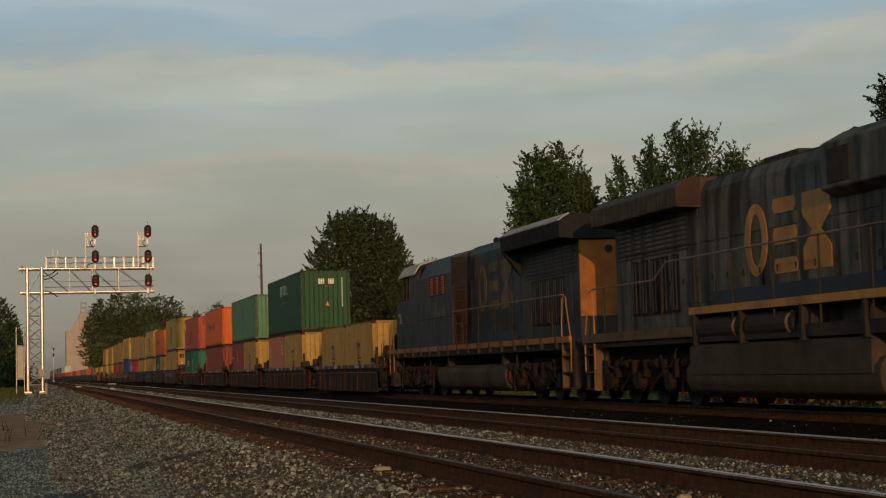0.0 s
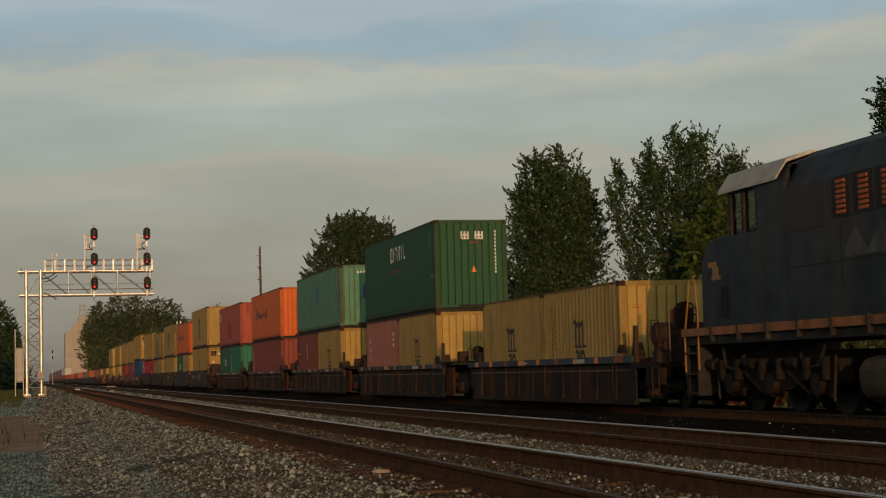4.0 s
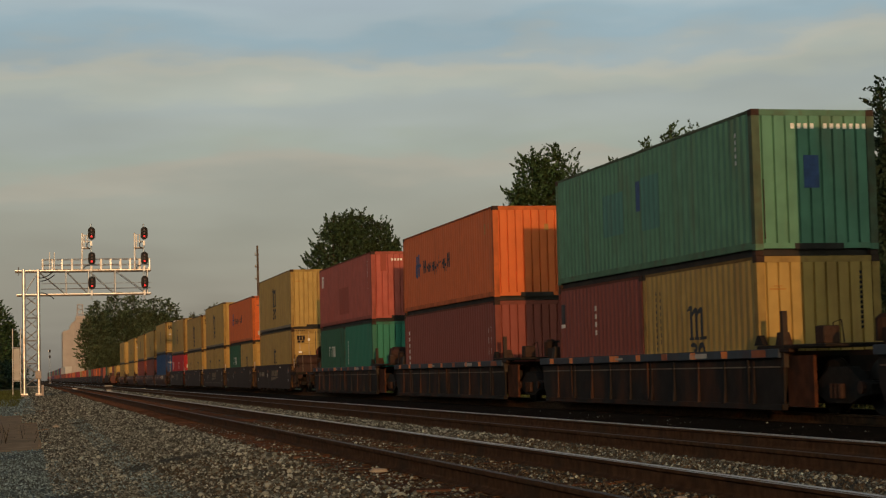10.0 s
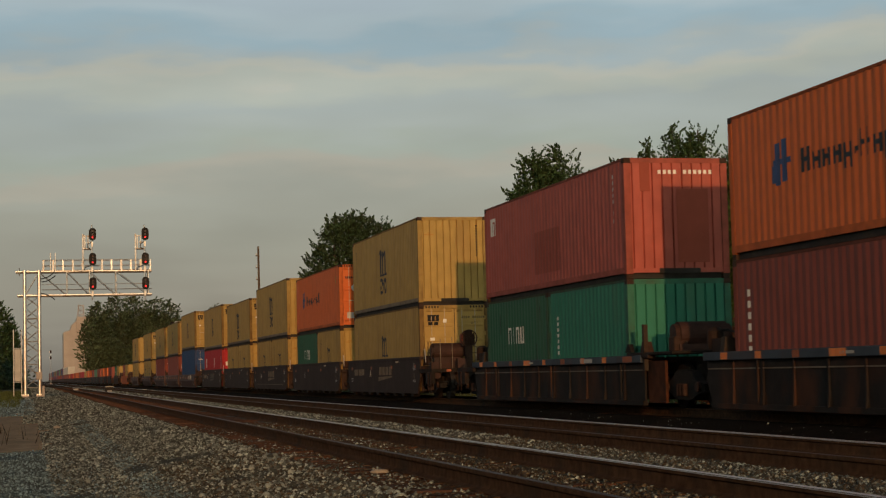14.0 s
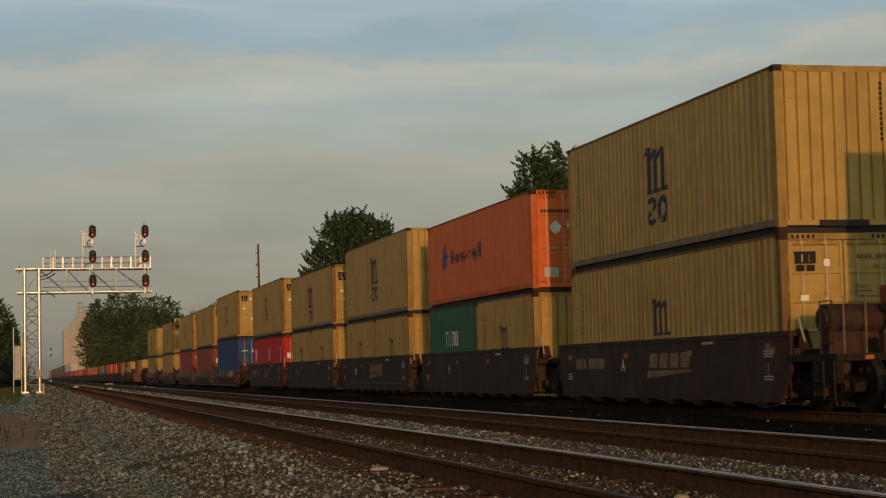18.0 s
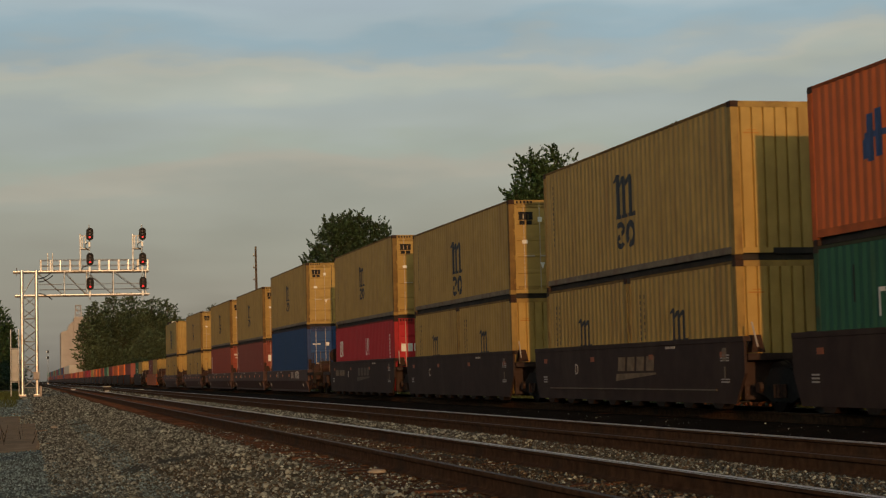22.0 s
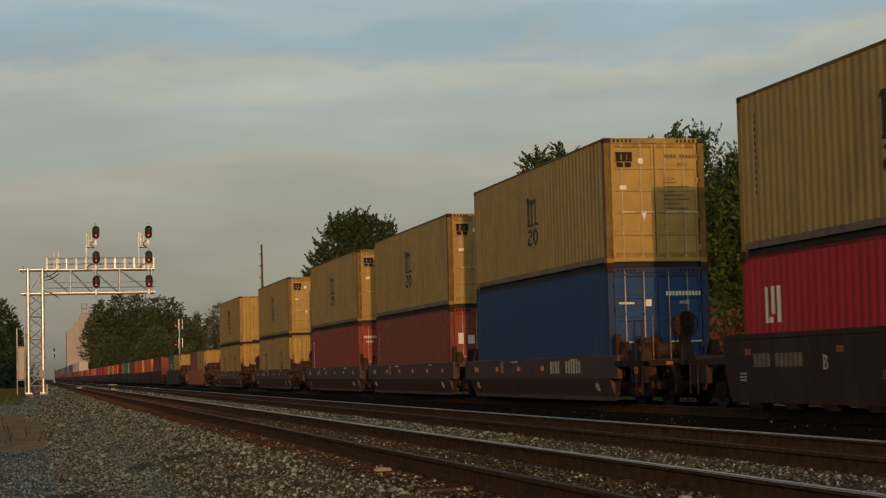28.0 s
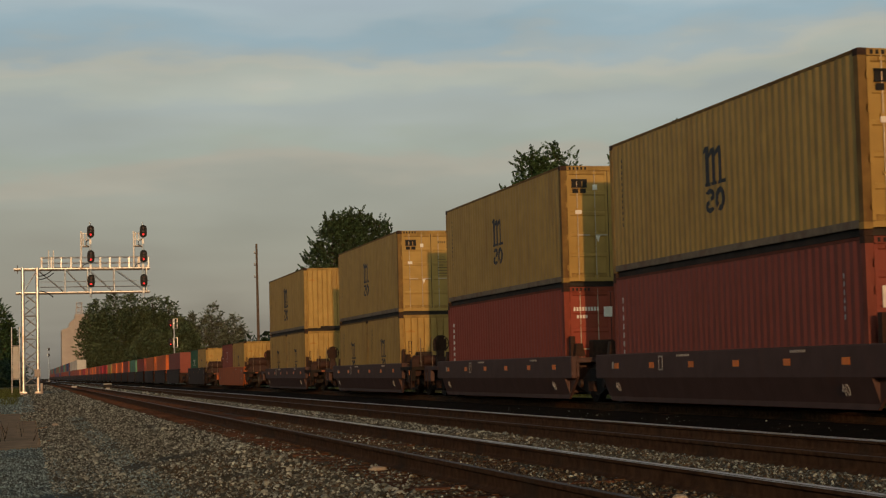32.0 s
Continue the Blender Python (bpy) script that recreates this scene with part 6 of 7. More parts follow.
    if detail:
        if kind_ == "ribbed":
            part("stake", B((-1.36, -1.27, -1.35, -1.24, 0.8, 1.78)), M_STEELRUST, c, "rusty stake")
            part("lug", P([(-0.35, 1.2), (0.05, 1.2), (-0.1, 1.38), (-0.2, 1.38)], "x", -1.3, -1.2), M_TRUCK, c, "triangular lug")
            if not near_end:
                part("deck_plate", B((-1.36, 0.4, -3.0, -0.2, 1.13, 1.19), (-1.38, -1.2, -1.6, -1.0, 1.06, 1.13)), M_TRUCK, c, "greasy deck plate over the joint", 0.01)
                for x in (-1.24, 1.18):
                    part("end_web", B((x, x + 0.06, -2.25, y0 - 0.02, 0.12, 1.0)), M_RUSTPANEL, c, "rust-orange end web")
            part("valve_box", B((-1.0, -0.7, -2.2, -1.85, 1.19, 1.5)), M_STEELRUST, c, "", 0.02)
            bm = bmesh.new()
            bent(bm, [(-0.68, -1.9, 1.19), (-0.68, -1.9, 1.55), (-0.6, -2.05, 1.6), (-0.6, -2.15, 1.19)], 0.012, 6)
            part("pipe_loop", bm, M_STEELRUST, c)
            bm = bmesh.new()
            rod(bm, (-1.0, L + 1.5, 1.19), (-1.0, L + 1.5, 1.55), 0.17, 12)
            rod(bm, (-1.0, L + 1.5, 1.55), (-1.0, L + 1.5, 1.62), 0.17, 12, 0.08)
            box(bm, -1.15, -0.55, L + 0.7, L + 1.3, 1.13, 1.4)
            bent(bm, [(-0.9, L + 1.5, 1.55), (-0.9, L + 1.1, 1.56), (-0.9, L + 0.7, 1.5), (-0.9, L + 0.5, 1.2)], 0.03, 6)
            part("brake_valve", bm, M_TRUCK, c, "round-topped brake valve with pipes")
            bm = bmesh.new()
            if u0 in (66.70, 139.45):
                rod(bm, (-0.85, -2.0, 1.56), (0.2, -2.0, 1.56), 0.25, 18)
                for x in (-0.95, 0.2):
                    rod(bm, (x, -2.0, 1.56), (x + 0.1, -2.0, 1.56), 0.2, 14)
                box(bm, -0.9, 0.25, -2.25, -1.75, 1.16, 1.34)
                part("air_reservoir", bm, M_RUSTDARK, c, "big rust-brown air reservoir")
            else:
                bm.free()
        elif kind_ == "plate":
            part("stake", B((-1.2, -1.08, 0.15, 0.27, 1.36, 2.05)), M_STEELRUST, c)
            part("locking_block", B((-1.15, -0.93, -0.42, -0.22, 1.1, 1.38)), M_GREYBOX, c, "white locking block", 0.03)
            part("strut", R(((-1.25, -0.95, 1.2), (-1.2, -0.6, 1.65), 0.018, 6)), M_DULLWHITE, c, "slanting white strut")
        else:
            part("stake", B((-1.24, -1.12, -0.5, -0.36, 1.05, 1.6)), M_STEELRUST, c)
            part("valve_box", B((-0.75, -0.2, -0.75, -0.4, 1.05, 1.5)), M_STEELRUST, c, "", 0.03)
    if near_end:
        yb = y0 - 1.3
        e = part("end_platform", B((-1.4, 1.4, yb - 0.5, y0 + 0.1, 0.86, 0.98), (-1.4, -1.28, yb - 0.5, yb + 0.4, 0.5, 0.95), (1.28, 1.4, yb - 0.5, yb + 0.4, 0.5, 0.95), (-0.3, 0.3, yb - 0.9, yb, 0.66, 0.9)), M_TRUCK, c, "end platform with coupler")
        bm = bmesh.new()
        zr = 1.56 if kind_ != "slant" else 1.2
        rod(bm, (-1.12, yb + 0.5, zr), (-0.1, yb + 0.5, zr), 0.26 if kind_ != "slant" else 0.17, 18)
        for x in (-1.18, -0.12):
            rod(bm, (x, yb + 0.5, zr), (x + 0.08, yb + 0.5, zr), 0.2 if kind_ != "slant" else 0.13, 14)
        box(bm, -1.1, -0.2, yb + 0.35, yb + 0.65, 0.95, zr - 0.2)
        part("air_reservoir", bm, M_RUSTDARK, e, "big rust-brown air reservoir")
        hand_brake(e, {"slant": -0.3, "ribbed": -0.7}.get(kind_, -0.05), yb - 0.2, 1.95 if kind_ != "slant" else 1.75)
        if kind_ == "slant":
            for gx in (-0.85, -0.35):
                grab_iron(e, gx, yb + 0.05, 0.98, 1.6, 0.3)
            part("reflector", B((-1.405, -1.4, yb - 0.1, yb + 0.1, 0.7, 0.86)), M_REFLECT, e, "orange reflector plate")
        grab_iron(e, -1.35, yb - 0.3, 0.95, 1.85, 0.45)
        grab_iron(e, -1.42, yb - 0.45, 0.25, 0.86, 0.4)
        part("air_pipe", R(((-0.95, yb + 0.1, 0.95), (-0.95, yb + 0.1, 1.95), 0.013, 6), ((-0.55, yb + 0.1, 0.95), (-0.55, yb + 0.1, 2.0), 0.013, 6)), M_GREYRAIL, e, "pale upright pipes")
        part("gear_case", B(({"slant": -0.3, "ribbed": -0.7}.get(kind_, -0.05) - 0.24, {"slant": -0.3, "ribbed": -0.7}.get(kind_, -0.05) + 0.16, yb - 0.12, yb + 0.12, 1.78, 2.1) if kind_ != "slant" else (-0.5, -0.2, yb - 0.12, yb + 0.12, 1.6, 1.85)), M_BRICK if kind_ != "slant" else M_RUSTDARK, e, "red hand-brake gear case", 0.04)
        part("brake_lever", R(((-1.2, yb - 0.35, 0.42), (-0.3, yb - 0.2, 0.62), 0.035, 6), ((-0.3, yb - 0.2, 0.62), (0.4, yb - 0.3, 0.4), 0.035, 6)), M_STEELRUST, e)
        part("brake_cylinder", R(((-1.15, yb - 0.25, 0.78), (-1.15, yb + 0.35, 0.78), 0.13, 12)), M_RUSTDARK, e, "rusty brake cylinder")
        part("bracket", B((-1.3, -1.05, yb - 0.05, yb + 0.2, 0.98, 1.2)), M_RUSTDARK, e)
        part("bracket", B((-0.5, -0.2, yb - 0.42, yb - 0.25, 0.98, 1.3)), M_RUSTDARK, e)
        for hx in (-0.75, 0.5):
            bm = bmesh.new()
            bent(bm, [(hx, yb - 0.45, 0.85), (hx, yb - 0.65, 0.6), (hx + 0.1, yb - 0.8, 0.35), (hx + 0.2, yb - 0.75, 0.55)], 0.024)
            part("air_hose", bm, M_TRUCK, e, "hanging air hose")
        part("marker_lamp", B((-0.9, -0.75, yb - 0.53, yb - 0.48, 0.88, 0.95)), M_REFLECTDIM, e, "orange reflector")
        bm = bmesh.new()
        bent(bm, [(0.2, yb - 0.7, 0.75), (0.2, yb - 0.9, 0.5), (0.15, yb - 1.0, 0.33), (0.1, yb - 1.15, 0.45)], 0.03)
        part("air_hose", bm, M_BLACK, e, "hanging black air hose")
        truck(c, yb + 0.6, 0.46)
    if far_end:
        yb = y1 + 1.3
        part("end_platform", B((-1.4, 1.4, y1 - 0.1, yb + 0.5, 0.86, 0.98), (-1.4, -1.28, yb - 0.4, yb + 0.5, 0.5, 0.95), (-0.3, 0.3, yb, yb + 0.9, 0.66, 0.9)), side_mat, c, "end platform with coupler")
        grab_iron(c, -1.42, yb, 0.3, 0.86, 0.4)
        truck(c, yb - 0.6, 0.46)
    if near_truck is not None:
        truck(c, near_truck, 0.46 if detail else 0.42)
    return place(c, u0, 0)


M_RIBRUST = material("rust_streaked_rib", (0.024, 0.016, 0.0135), 0.8, 0.0, 0.35, 5, dirt=(0.022, 0.017, 0.015), dirt_amount=0.55, dirt_scale=1.6, streak=2, spec=0.15)
M_RUSTPANEL = material("rust_orange_web", (0.07, 0.025, 0.012), 0.85, 0.0, 0.35, 4, dirt=(0.022, 0.015, 0.012), dirt_amount=0.6, dirt_scale=1.5, spec=0.15)
M_RUSTDARK = material("rust_brown_tank", (0.042, 0.019, 0.015), 0.75, 0.0, 0.3, 5, dirt=(0.025, 0.018, 0.015), dirt_amount=0.5)
M_PURPLE = paint("purple_brown_car_paint", (0.08, 0.047, 0.043), 0.15, 0.15)
M_DULLWHITE = material("dusty_white_paint", (0.42, 0.40, 0.37), 0.7, vary=0.2)
M_EMBLEMDIM = material("faded_emblem_paint", (0.105, 0.085, 0.065), 0.75, vary=0.2)
M_EMBLEMTAN = material("worn_tan_emblem_paint", (0.19, 0.14, 0.09), 0.75, vary=0.3)
M_REFLECTDIM = material("dusty_reflector", (0.30, 0.09, 0.035), 0.6, vary=0.2)

# kind of car, near end of the load, lower load, upper load, stencil letter
RAKE = (
    ("ribbed", 66.70, ("crest_short", "crest_short"), None, ""),
    ("ribbed", 84.90, ("crest_short", "pink_short"), "green_top", ""),
    ("ribbed", 103.00, ("crest_short", "maroon_short"), "teal_top", ""),
    ("ribbed", 121.30, ("maroon_long",), "orange_top", ""),
    ("ribbed", 139.45, ("jade_short", "bottle_short"), "coral_top", ""),
    ("plate", 160.60, ("crest_low_door",), "crest_hc", "A"),
    ("plate", 176.10, ("crest_short", "bottle_short"), "orange_door", "E"),
    ("plate", 191.60, ("crest_short", "crest_short"), "crest_hc", "D"),
    ("plate", 207.15, ("crest_short", "crest_short"), "crest_std_door", "C"),
    ("plate", 222.75, ("red_long",), "crest_hc_door", "B"),
    ("slant", 242.75, ("blue_long",), "crest_hc_door", ""),
    ("slant", 258.45, ("maroon_door",), "crest_hc_door", ""),
    ("slant", 274.40, ("brick_door",), "crest_hc_door", ""),
    ("slant", 294.00, ("crest_short", "crest_short"), "crest_hc_door", ""),
    ("slant", 315.75, ("crest_short", "crest_short"), "crest_hc", ""),
    ("orange", 339.70, ("crest_short", "maroon_short"), None, ""),
    ("plate", 363.20, ("crest_short", "bottle_short"), None, ""),
)
NEAR_ENDS, FAR_ENDS = (66.70, 160.60, 242.75, 294.0, 315.75, 339.70, 363.20), (139.45, 222.75, 274.40, 294.0, 315.75, 339.70, 363.2)


def build_rake():
    prev = None
    for kd, u, lower, upper, tag in RAKE:
        mid = None if u in NEAR_ENDS else (prev - u) / 2
        well_car(kd, u, u + LL, u in NEAR_ENDS, u in FAR_ENDS, mid, tag)
        uu = u
        for key in lower:
            load(key, uu, FLOOR)
            uu += KINDS[key][0][0] + 0.07
        if upper:
            load(upper, u, FLOOR + KINDS[lower[0]][0][1] + CLEAR)
        prev = u + LL
    # the long tail, one layer high and then two again
    rng = random.Random(8)
    u = 385.5
    tail = ("far_maroon", "far_orange", "far_orange", "far_red", "far_teal", "far_red", "far_orange", "far_orange", "far_sand", "far_scarlet", "far_scarlet", "far_red", "far_orange", "far_orange", "far_red", "far_orange", "far_scarlet", "far_red", "far_orange", "far_red")
    proto = None
    k = 0
    while u < 1250:
        if proto is None:
            proto = well_car("plate", u, u + LL, False, False, -1.7, "", detail=False)
        else:
            place(copy_thing(proto, pose(XT, u, 0)), u)
        key = tail[k] if k < len(tail) else rng.choice(("far_blue", "far_maroon", "far_maroon", "far_red", "far_maroon"))
        load(key, u, FLOOR)
        if k >= len(tail):
            load(("far_grey" if k < 25 else rng.choice(("far_maroon", "far_blue", "far_maroon", "far_teal"))), u, FLOOR + SH + 0.01)
        u += 15.9
        k += 1


build_rake()


# ---- the two engines ----
def engine(body, band, label, mark_mat, marks, u, turned):
    """A six-axle road engine. y = 0 is the radiator end's platform edge, the cab is at the other end."""
    g = tagged(new("diesel_locomotive"), label, "locomotive", "engines of the train")
    L = 22.0
    part("main_frame", B((-1.48, 1.48, 0.15, L - 0.1, 1.28, 1.5)), M_SOOT, g)
    for sx in (-1, 1):
        x0, x1 = (-1.55, -1.48) if sx < 0 else (1.48, 1.55)
        if turned:
            st = part("sill_band", B((x0, x1, 0.1, 7.0, 1.40, 1.60)), M_SILLBROWN, g, "brown platform edge")
            part("raised_walkway", B((min(x0, 0), max(x1, 0), 6.9, 16.5, 1.82, 1.96)), band, g, "yellow edge of the raised walkway")
            for y in (7.1, 9.4, 12.0, 14.3):
                part("walkway_bracket", B((min(x0, x0 * 0.7), max(x1, x1 * 0.7), y - 0.05, y + 0.05, 1.22, 1.84)), M_SOOT, g)
        else:
            st = part("sill_band", B((x0, x1, 0.1, L - 0.05, 1.45, 1.60)), band, g, "orange-brown sill band")
            for k in range(16):
                y = 1.2 + k * 1.28
                part("sill_bracket", B((x0 - 0.02 if sx < 0 else x0, x1 if sx < 0 else x1 + 0.02, y - 0.03, y + 0.03, 1.32, 1.62)), M_SOOT, st)
    hood = part("hood", P([(-0.97, 1.5), (0.97, 1.5), (0.97, 4.3), (0.86, 4.52), (-0.86, 4.52), (-0.97, 4.3)], "y", 0.95, 17.2), body, g, "ribbed engine hood")
    for k in range(20):
        y = 1.5 + k * 0.78
        part("hood_door", B((-0.995, 0.995, y + 0.03, y + 0.73, 1.75 if k > 6 else 2.1, 3.25)), body, hood)
        part("hood_panel", B((-0.99, 0.99, y + 0.02, y + 0.74, 3.3, 4.2)), body, hood)
        part("latch", B((-1.01, 1.01, y + 0.62, y + 0.68, 2.5, 2.62)), M_SOOT, hood)
    part("lower_band", B((-1.004, 1.004, 6.8, 17.0, 1.97 if turned else 1.62, 2.28 if turned else 1.9)), M_BANDBLUE, hood, "dark blue lower band")
    # radiator wings
    wing = part("radiator_wing", P([(-0.97, 4.0), (-1.5, 4.02), (-1.52, 4.42), (-1.2, 4.62), (1.2, 4.62), (1.52, 4.42), (1.5, 4.02), (0.97, 4.0)], "y", 0.8, 6.3), M_WINGGREY if turned else M_WING, g, "overhanging radiator housing", 0.02)
    if turned:
        part("wing_end", P([(-1.49, 4.04), (-1.5, 4.41), (-1.19, 4.6), (-0.99, 4.6), (-0.99, 4.04)], "y", 6.3, 6.312), M_RUSTDARK, wing, "rusty brown end plate")
        part("wing_end", P([(1.49, 4.04), (1.5, 4.41), (1.19, 4.6), (0.99, 4.6), (0.99, 4.04)], "y", 6.3, 6.312), M_RUSTDARK, wing, "rusty brown end plate")
        for k in range(9):
            part("rivet_strip", B((1.505, 1.535, 1.2 + 0.58 * k, 1.24 + 0.58 * k, 4.06, 4.4)), M_SOOT, wing)
    if not turned:
        for sx in (-1, 1):
            # pale plates paint the sunlight on the wing's sloping top
            part("wing_top", P([(sx * 1.21, 4.626), (sx * 1.51, 4.435), (sx * 1.52, 4.46), (sx * 1.21, 4.65)], "y", 0.85, 6.2), M_PALEROOF, wing, "pale dusty sloping top")
    part("radiator_louvre", B(*[(-1.0, 1.0, 1.2, 5.6, z, z + 0.05) for z in [3.2 + 0.1 * i for i in range(8)]]), M_SOOT, wing)
    part("wing_gusset", P([(-0.97, 3.35), (-1.48, 4.02), (-0.97, 4.02)], "y", 6.1, 6.3), M_WING, wing)
    part("end_panel", B((-0.96, 0.96, 0.925, 0.95, 2.1, 3.98)), M_ENDPANEL, g, "orange-yellow hood end")
    part("end_panel", B((-0.96, 0.96, 0.92, 0.95, 1.52, 2.1)), M_LOCOBLUE, g, "blue hood end")
    part("end_lamp", R(((-0.2, 0.9, 3.75), (-0.2, 0.95, 3.75), 0.1, 12), ((0.2, 0.9, 3.75), (0.2, 0.95, 3.75), 0.1, 12)), M_GLASS, g)
    for k in range(5):
        y = 2.1 + 0.62 * k
        lv = part("louvre_panel", B((-1.005, 1.005, y, y + 0.46, 1.95, 3.15)), M_WING, g, "upright dark louvre panel")
        part("louvre_blade", B((-1.03, 1.03, y + 0.1, y + 0.13, 2.0, 3.1)), M_LOCOBLUE, lv)
        part("louvre_blade", B((-1.03, 1.03, y + 0.28, y + 0.31, 2.0, 3.1)), M_LOCOBLUE, lv)
    # roof gear
    part("exhaust_stack", B((-0.35, 0.35, 8.0, 9.6, 4.5, 4.78)), M_SOOT, g, "sooty exhaust box", 0.02)
    part("roof_hatch", B((-0.7, 0.7, 6.5, 12.4, 4.52, 4.6)), M_SOOT, g, "", 0.02)
    part("horn", R(*[((-0.15 + 0.14 * i, 11.2, 4.75), (-0.15 + 0.14 * i, 11.75, 4.78), 0.05, 10, 0.1) for i in range(4)]), M_SOOT, g, "air horns")
    if turned:
        part("air_intake", P([(-0.97, 3.55), (-1.28, 3.7), (-1.28, 4.45), (-0.8, 4.7), (0.8, 4.7), (1.28, 4.45), (1.28, 3.7), (0.97, 3.55)], "y", 12.4, 15.8), body, g, "bulging brake-grid housing", 0.02)
        part("intake_grille", B((-1.3, 1.3, 12.7, 13.5, 3.78, 4.35)), M_SOOT, g, "dark intake grille")
    else:
        aux = part("auxiliary_cab", P([(-1.5, 1.5), (1.5, 1.5), (1.5, 3.85), (1.2, 4.35), (0.9, 4.5), (-0.9, 4.5), (-1.2, 4.35), (-1.5, 3.85)], "y", 12.2, 17.0), body, g, "full-width equipment cab", 0.015)
        for k in range(3):
            y = 13.0 + 0.78 * k
            part("louvre_frame", B((-1.515, -1.47, y - 0.06, y + 0.6, 3.2, 3.85)), M_SOOT, aux)
            bm = bmesh.new()
            for j in range(7):
                box(bm, -1.53, -1.5, y + 0.12, y + 0.42, 3.25 + 0.082 * j, 3.30 + 0.082 * j)
            part("grid_louvre", bm, M_ORANGECAR, aux, "rusty red louvre stack")
        # the pane's brown colour stands for a reflection in the glass
        part("tinted_panel", B((-1.512, -1.49, 15.4, 17.2, 3.1, 3.85)), M_BROWNREFLECTION, aux, "dusty brown window panel")
        # dark panels added so the sunlit end face reads dark
        part("end_screen", B((-1.49, -0.98, 12.18, 12.2, 3.42, 4.3)), M_WING, aux)
        part("end_screen", B((-1.49, -0.98, 12.18, 12.2, 1.55, 1.68)), M_WING, aux)
        part("service_door", B((-1.44, -1.0, 12.17, 12.2, 1.7, 3.4)), M_TRUCK, aux, "brown service door")
        part("door_ladder", R(*[((-1.42, 12.12, z), (-1.08, 12.12, z), 0.02, 6) for z in (1.9, 2.25, 2.6, 2.95, 3.3)], ((-1.42, 12.12, 1.6), (-1.42, 12.12, 3.5), 0.02, 6), ((-1.08, 12.12, 1.6), (-1.08, 12.12, 3.5), 0.02, 6)), M_STEELRUST, aux)
        part("aux_window", B((-1.01, -0.96, 11.1, 11.6, 3.55, 4.2)), M_SOOT, aux)
        part("panel_seam", B((-1.507, -1.49, 12.3, 16.9, 2.48, 2.51), (-1.507, -1.49, 14.9, 14.93, 1.6, 3.1)), M_SOOT, aux)
        part("wear_patch", P([(13.0, 2.6), (13.5, 3.05), (14.0, 2.62), (14.4, 3.0), (14.8, 2.65), (14.8, 2.55), (13.0, 2.55)], "x", -1.506, -1.49), M_LOCOGREY, aux, "pale scuffed zigzag")
    # cab and nose
    cab = part("cab", P([(-1.5, 1.5), (1.5, 1.5), (1.5, 3.25), (-1.5, 3.25)], "y", 17.0, 19.5), body, g, "wide crew cab")
    for x in (-1.5, 1.38):
        for y in (18.15, 18.78, 19.38):
            part("window_post", B((x, x + 0.12, y, y + 0.1, 3.25, 4.05)), M_SOOT, cab)
        part("cab_side", B((x, x + 0.12, 17.0, 18.15, 3.25, 4.05)), body, cab)
        part("side_window", B((x + 0.05, x + 0.065, 18.25, 18.78, 3.27, 4.03)), M_CABGLASS, cab, "clear cab window")
        part("side_window", B((x + 0.05, x + 0.065, 18.88, 19.38, 3.27, 4.03)), M_CABGLASS, cab, "clear cab window")
    part("cab_back", B((-1.38, 1.38, 17.0, 17.1, 3.25, 4.3)), M_SOOT, cab)
    part("center_post", B((-0.08, 0.08, 19.38, 19.48, 3.25, 4.05)), M_SOOT, cab)
    part("cab_ceiling", P([(-1.5, 4.03), (1.5, 4.03), (1.32, 4.32), (0.9, 4.46), (-0.9, 4.46), (-1.32, 4.32)], "y", 17.0, 19.5), body, cab)
    part("cab_roof", P([(-1.56, 4.05), (-1.34, 4.36), (-0.9, 4.5), (0.9, 4.5), (1.34, 4.36), (1.56, 4.05), (1.56, 4.1), (1.34, 4.42), (0.9, 4.56), (-0.9, 4.56), (-1.34, 4.42), (-1.56, 4.1)], "y", 17.2, 19.8), M_PALEROOF, cab, "pale overhanging cab roof")
    part("nose", P([(19.4, 1.5), (21.3, 1.5), (21.3, 2.9), (20.9, 3.25), (19.4, 3.4)], "x", -1.35, 1.35), body, g, "low wide nose", 0.03)
    part("nose_louvre", B((-1.36, -1.345, 20.0, 20.3, 1.75, 2.35)), M_SOOT, g)
    part("nose_emblem", B((-1.36, -1.345, 20.3, 20.75, 2.5, 2.58), (-1.36, -1.345, 20.4, 20.7, 2.58, 2.75), (-1.36, -1.345, 20.5, 20.9, 2.75, 2.85)), M_LOCOYELLOW, g, "small yellow emblem")
    # tank and tanks
    part("fuel_tank", P([(-1.15, 0.22), (1.15, 0.22), (1.36, 0.34), (1.44, 0.5), (1.44, 0.78), (1.34, 0.92), (1.1, 0.98), (-1.1, 0.98), (-1.34, 0.92), (-1.44, 0.78), (-1.44, 0.5), (-1.36, 0.34)], "y", 6.4, 14.6), M_TANK, g, "long dusty fuel tank", 0.03)
    if turned:
        part("tank_upper", B((-1.46, 1.46, 6.6, 14.4, 0.6, 1.24)), M_TANK, g, "deep tank side", 0.06)
    part("tank_end", P([(-1.1, 0.26), (1.1, 0.26), (1.38, 0.5), (1.38, 0.78), (1.1, 0.94), (-1.1, 0.94), (-1.38, 0.78), (-1.38, 0.5)], "y", 6.2, 6.4), M_RUSTPANEL, g, "rusty tank end")
    part("tank_hanger", B((-1.3, 1.3, 7.0, 7.2, 0.95, 1.3)), M_SOOT, g)
    part("tank_hanger", B((-1.3, 1.3, 13.6, 13.8, 0.95, 1.3)), M_SOOT, g)
    if turned:
        for y in (7.25, 9.6):
            tank = part("air_tank", R(((1.3, y, 1.53), (1.3, y + 2.05, 1.53), 0.24, 16)), M_SOOT, g, "round black air tank")
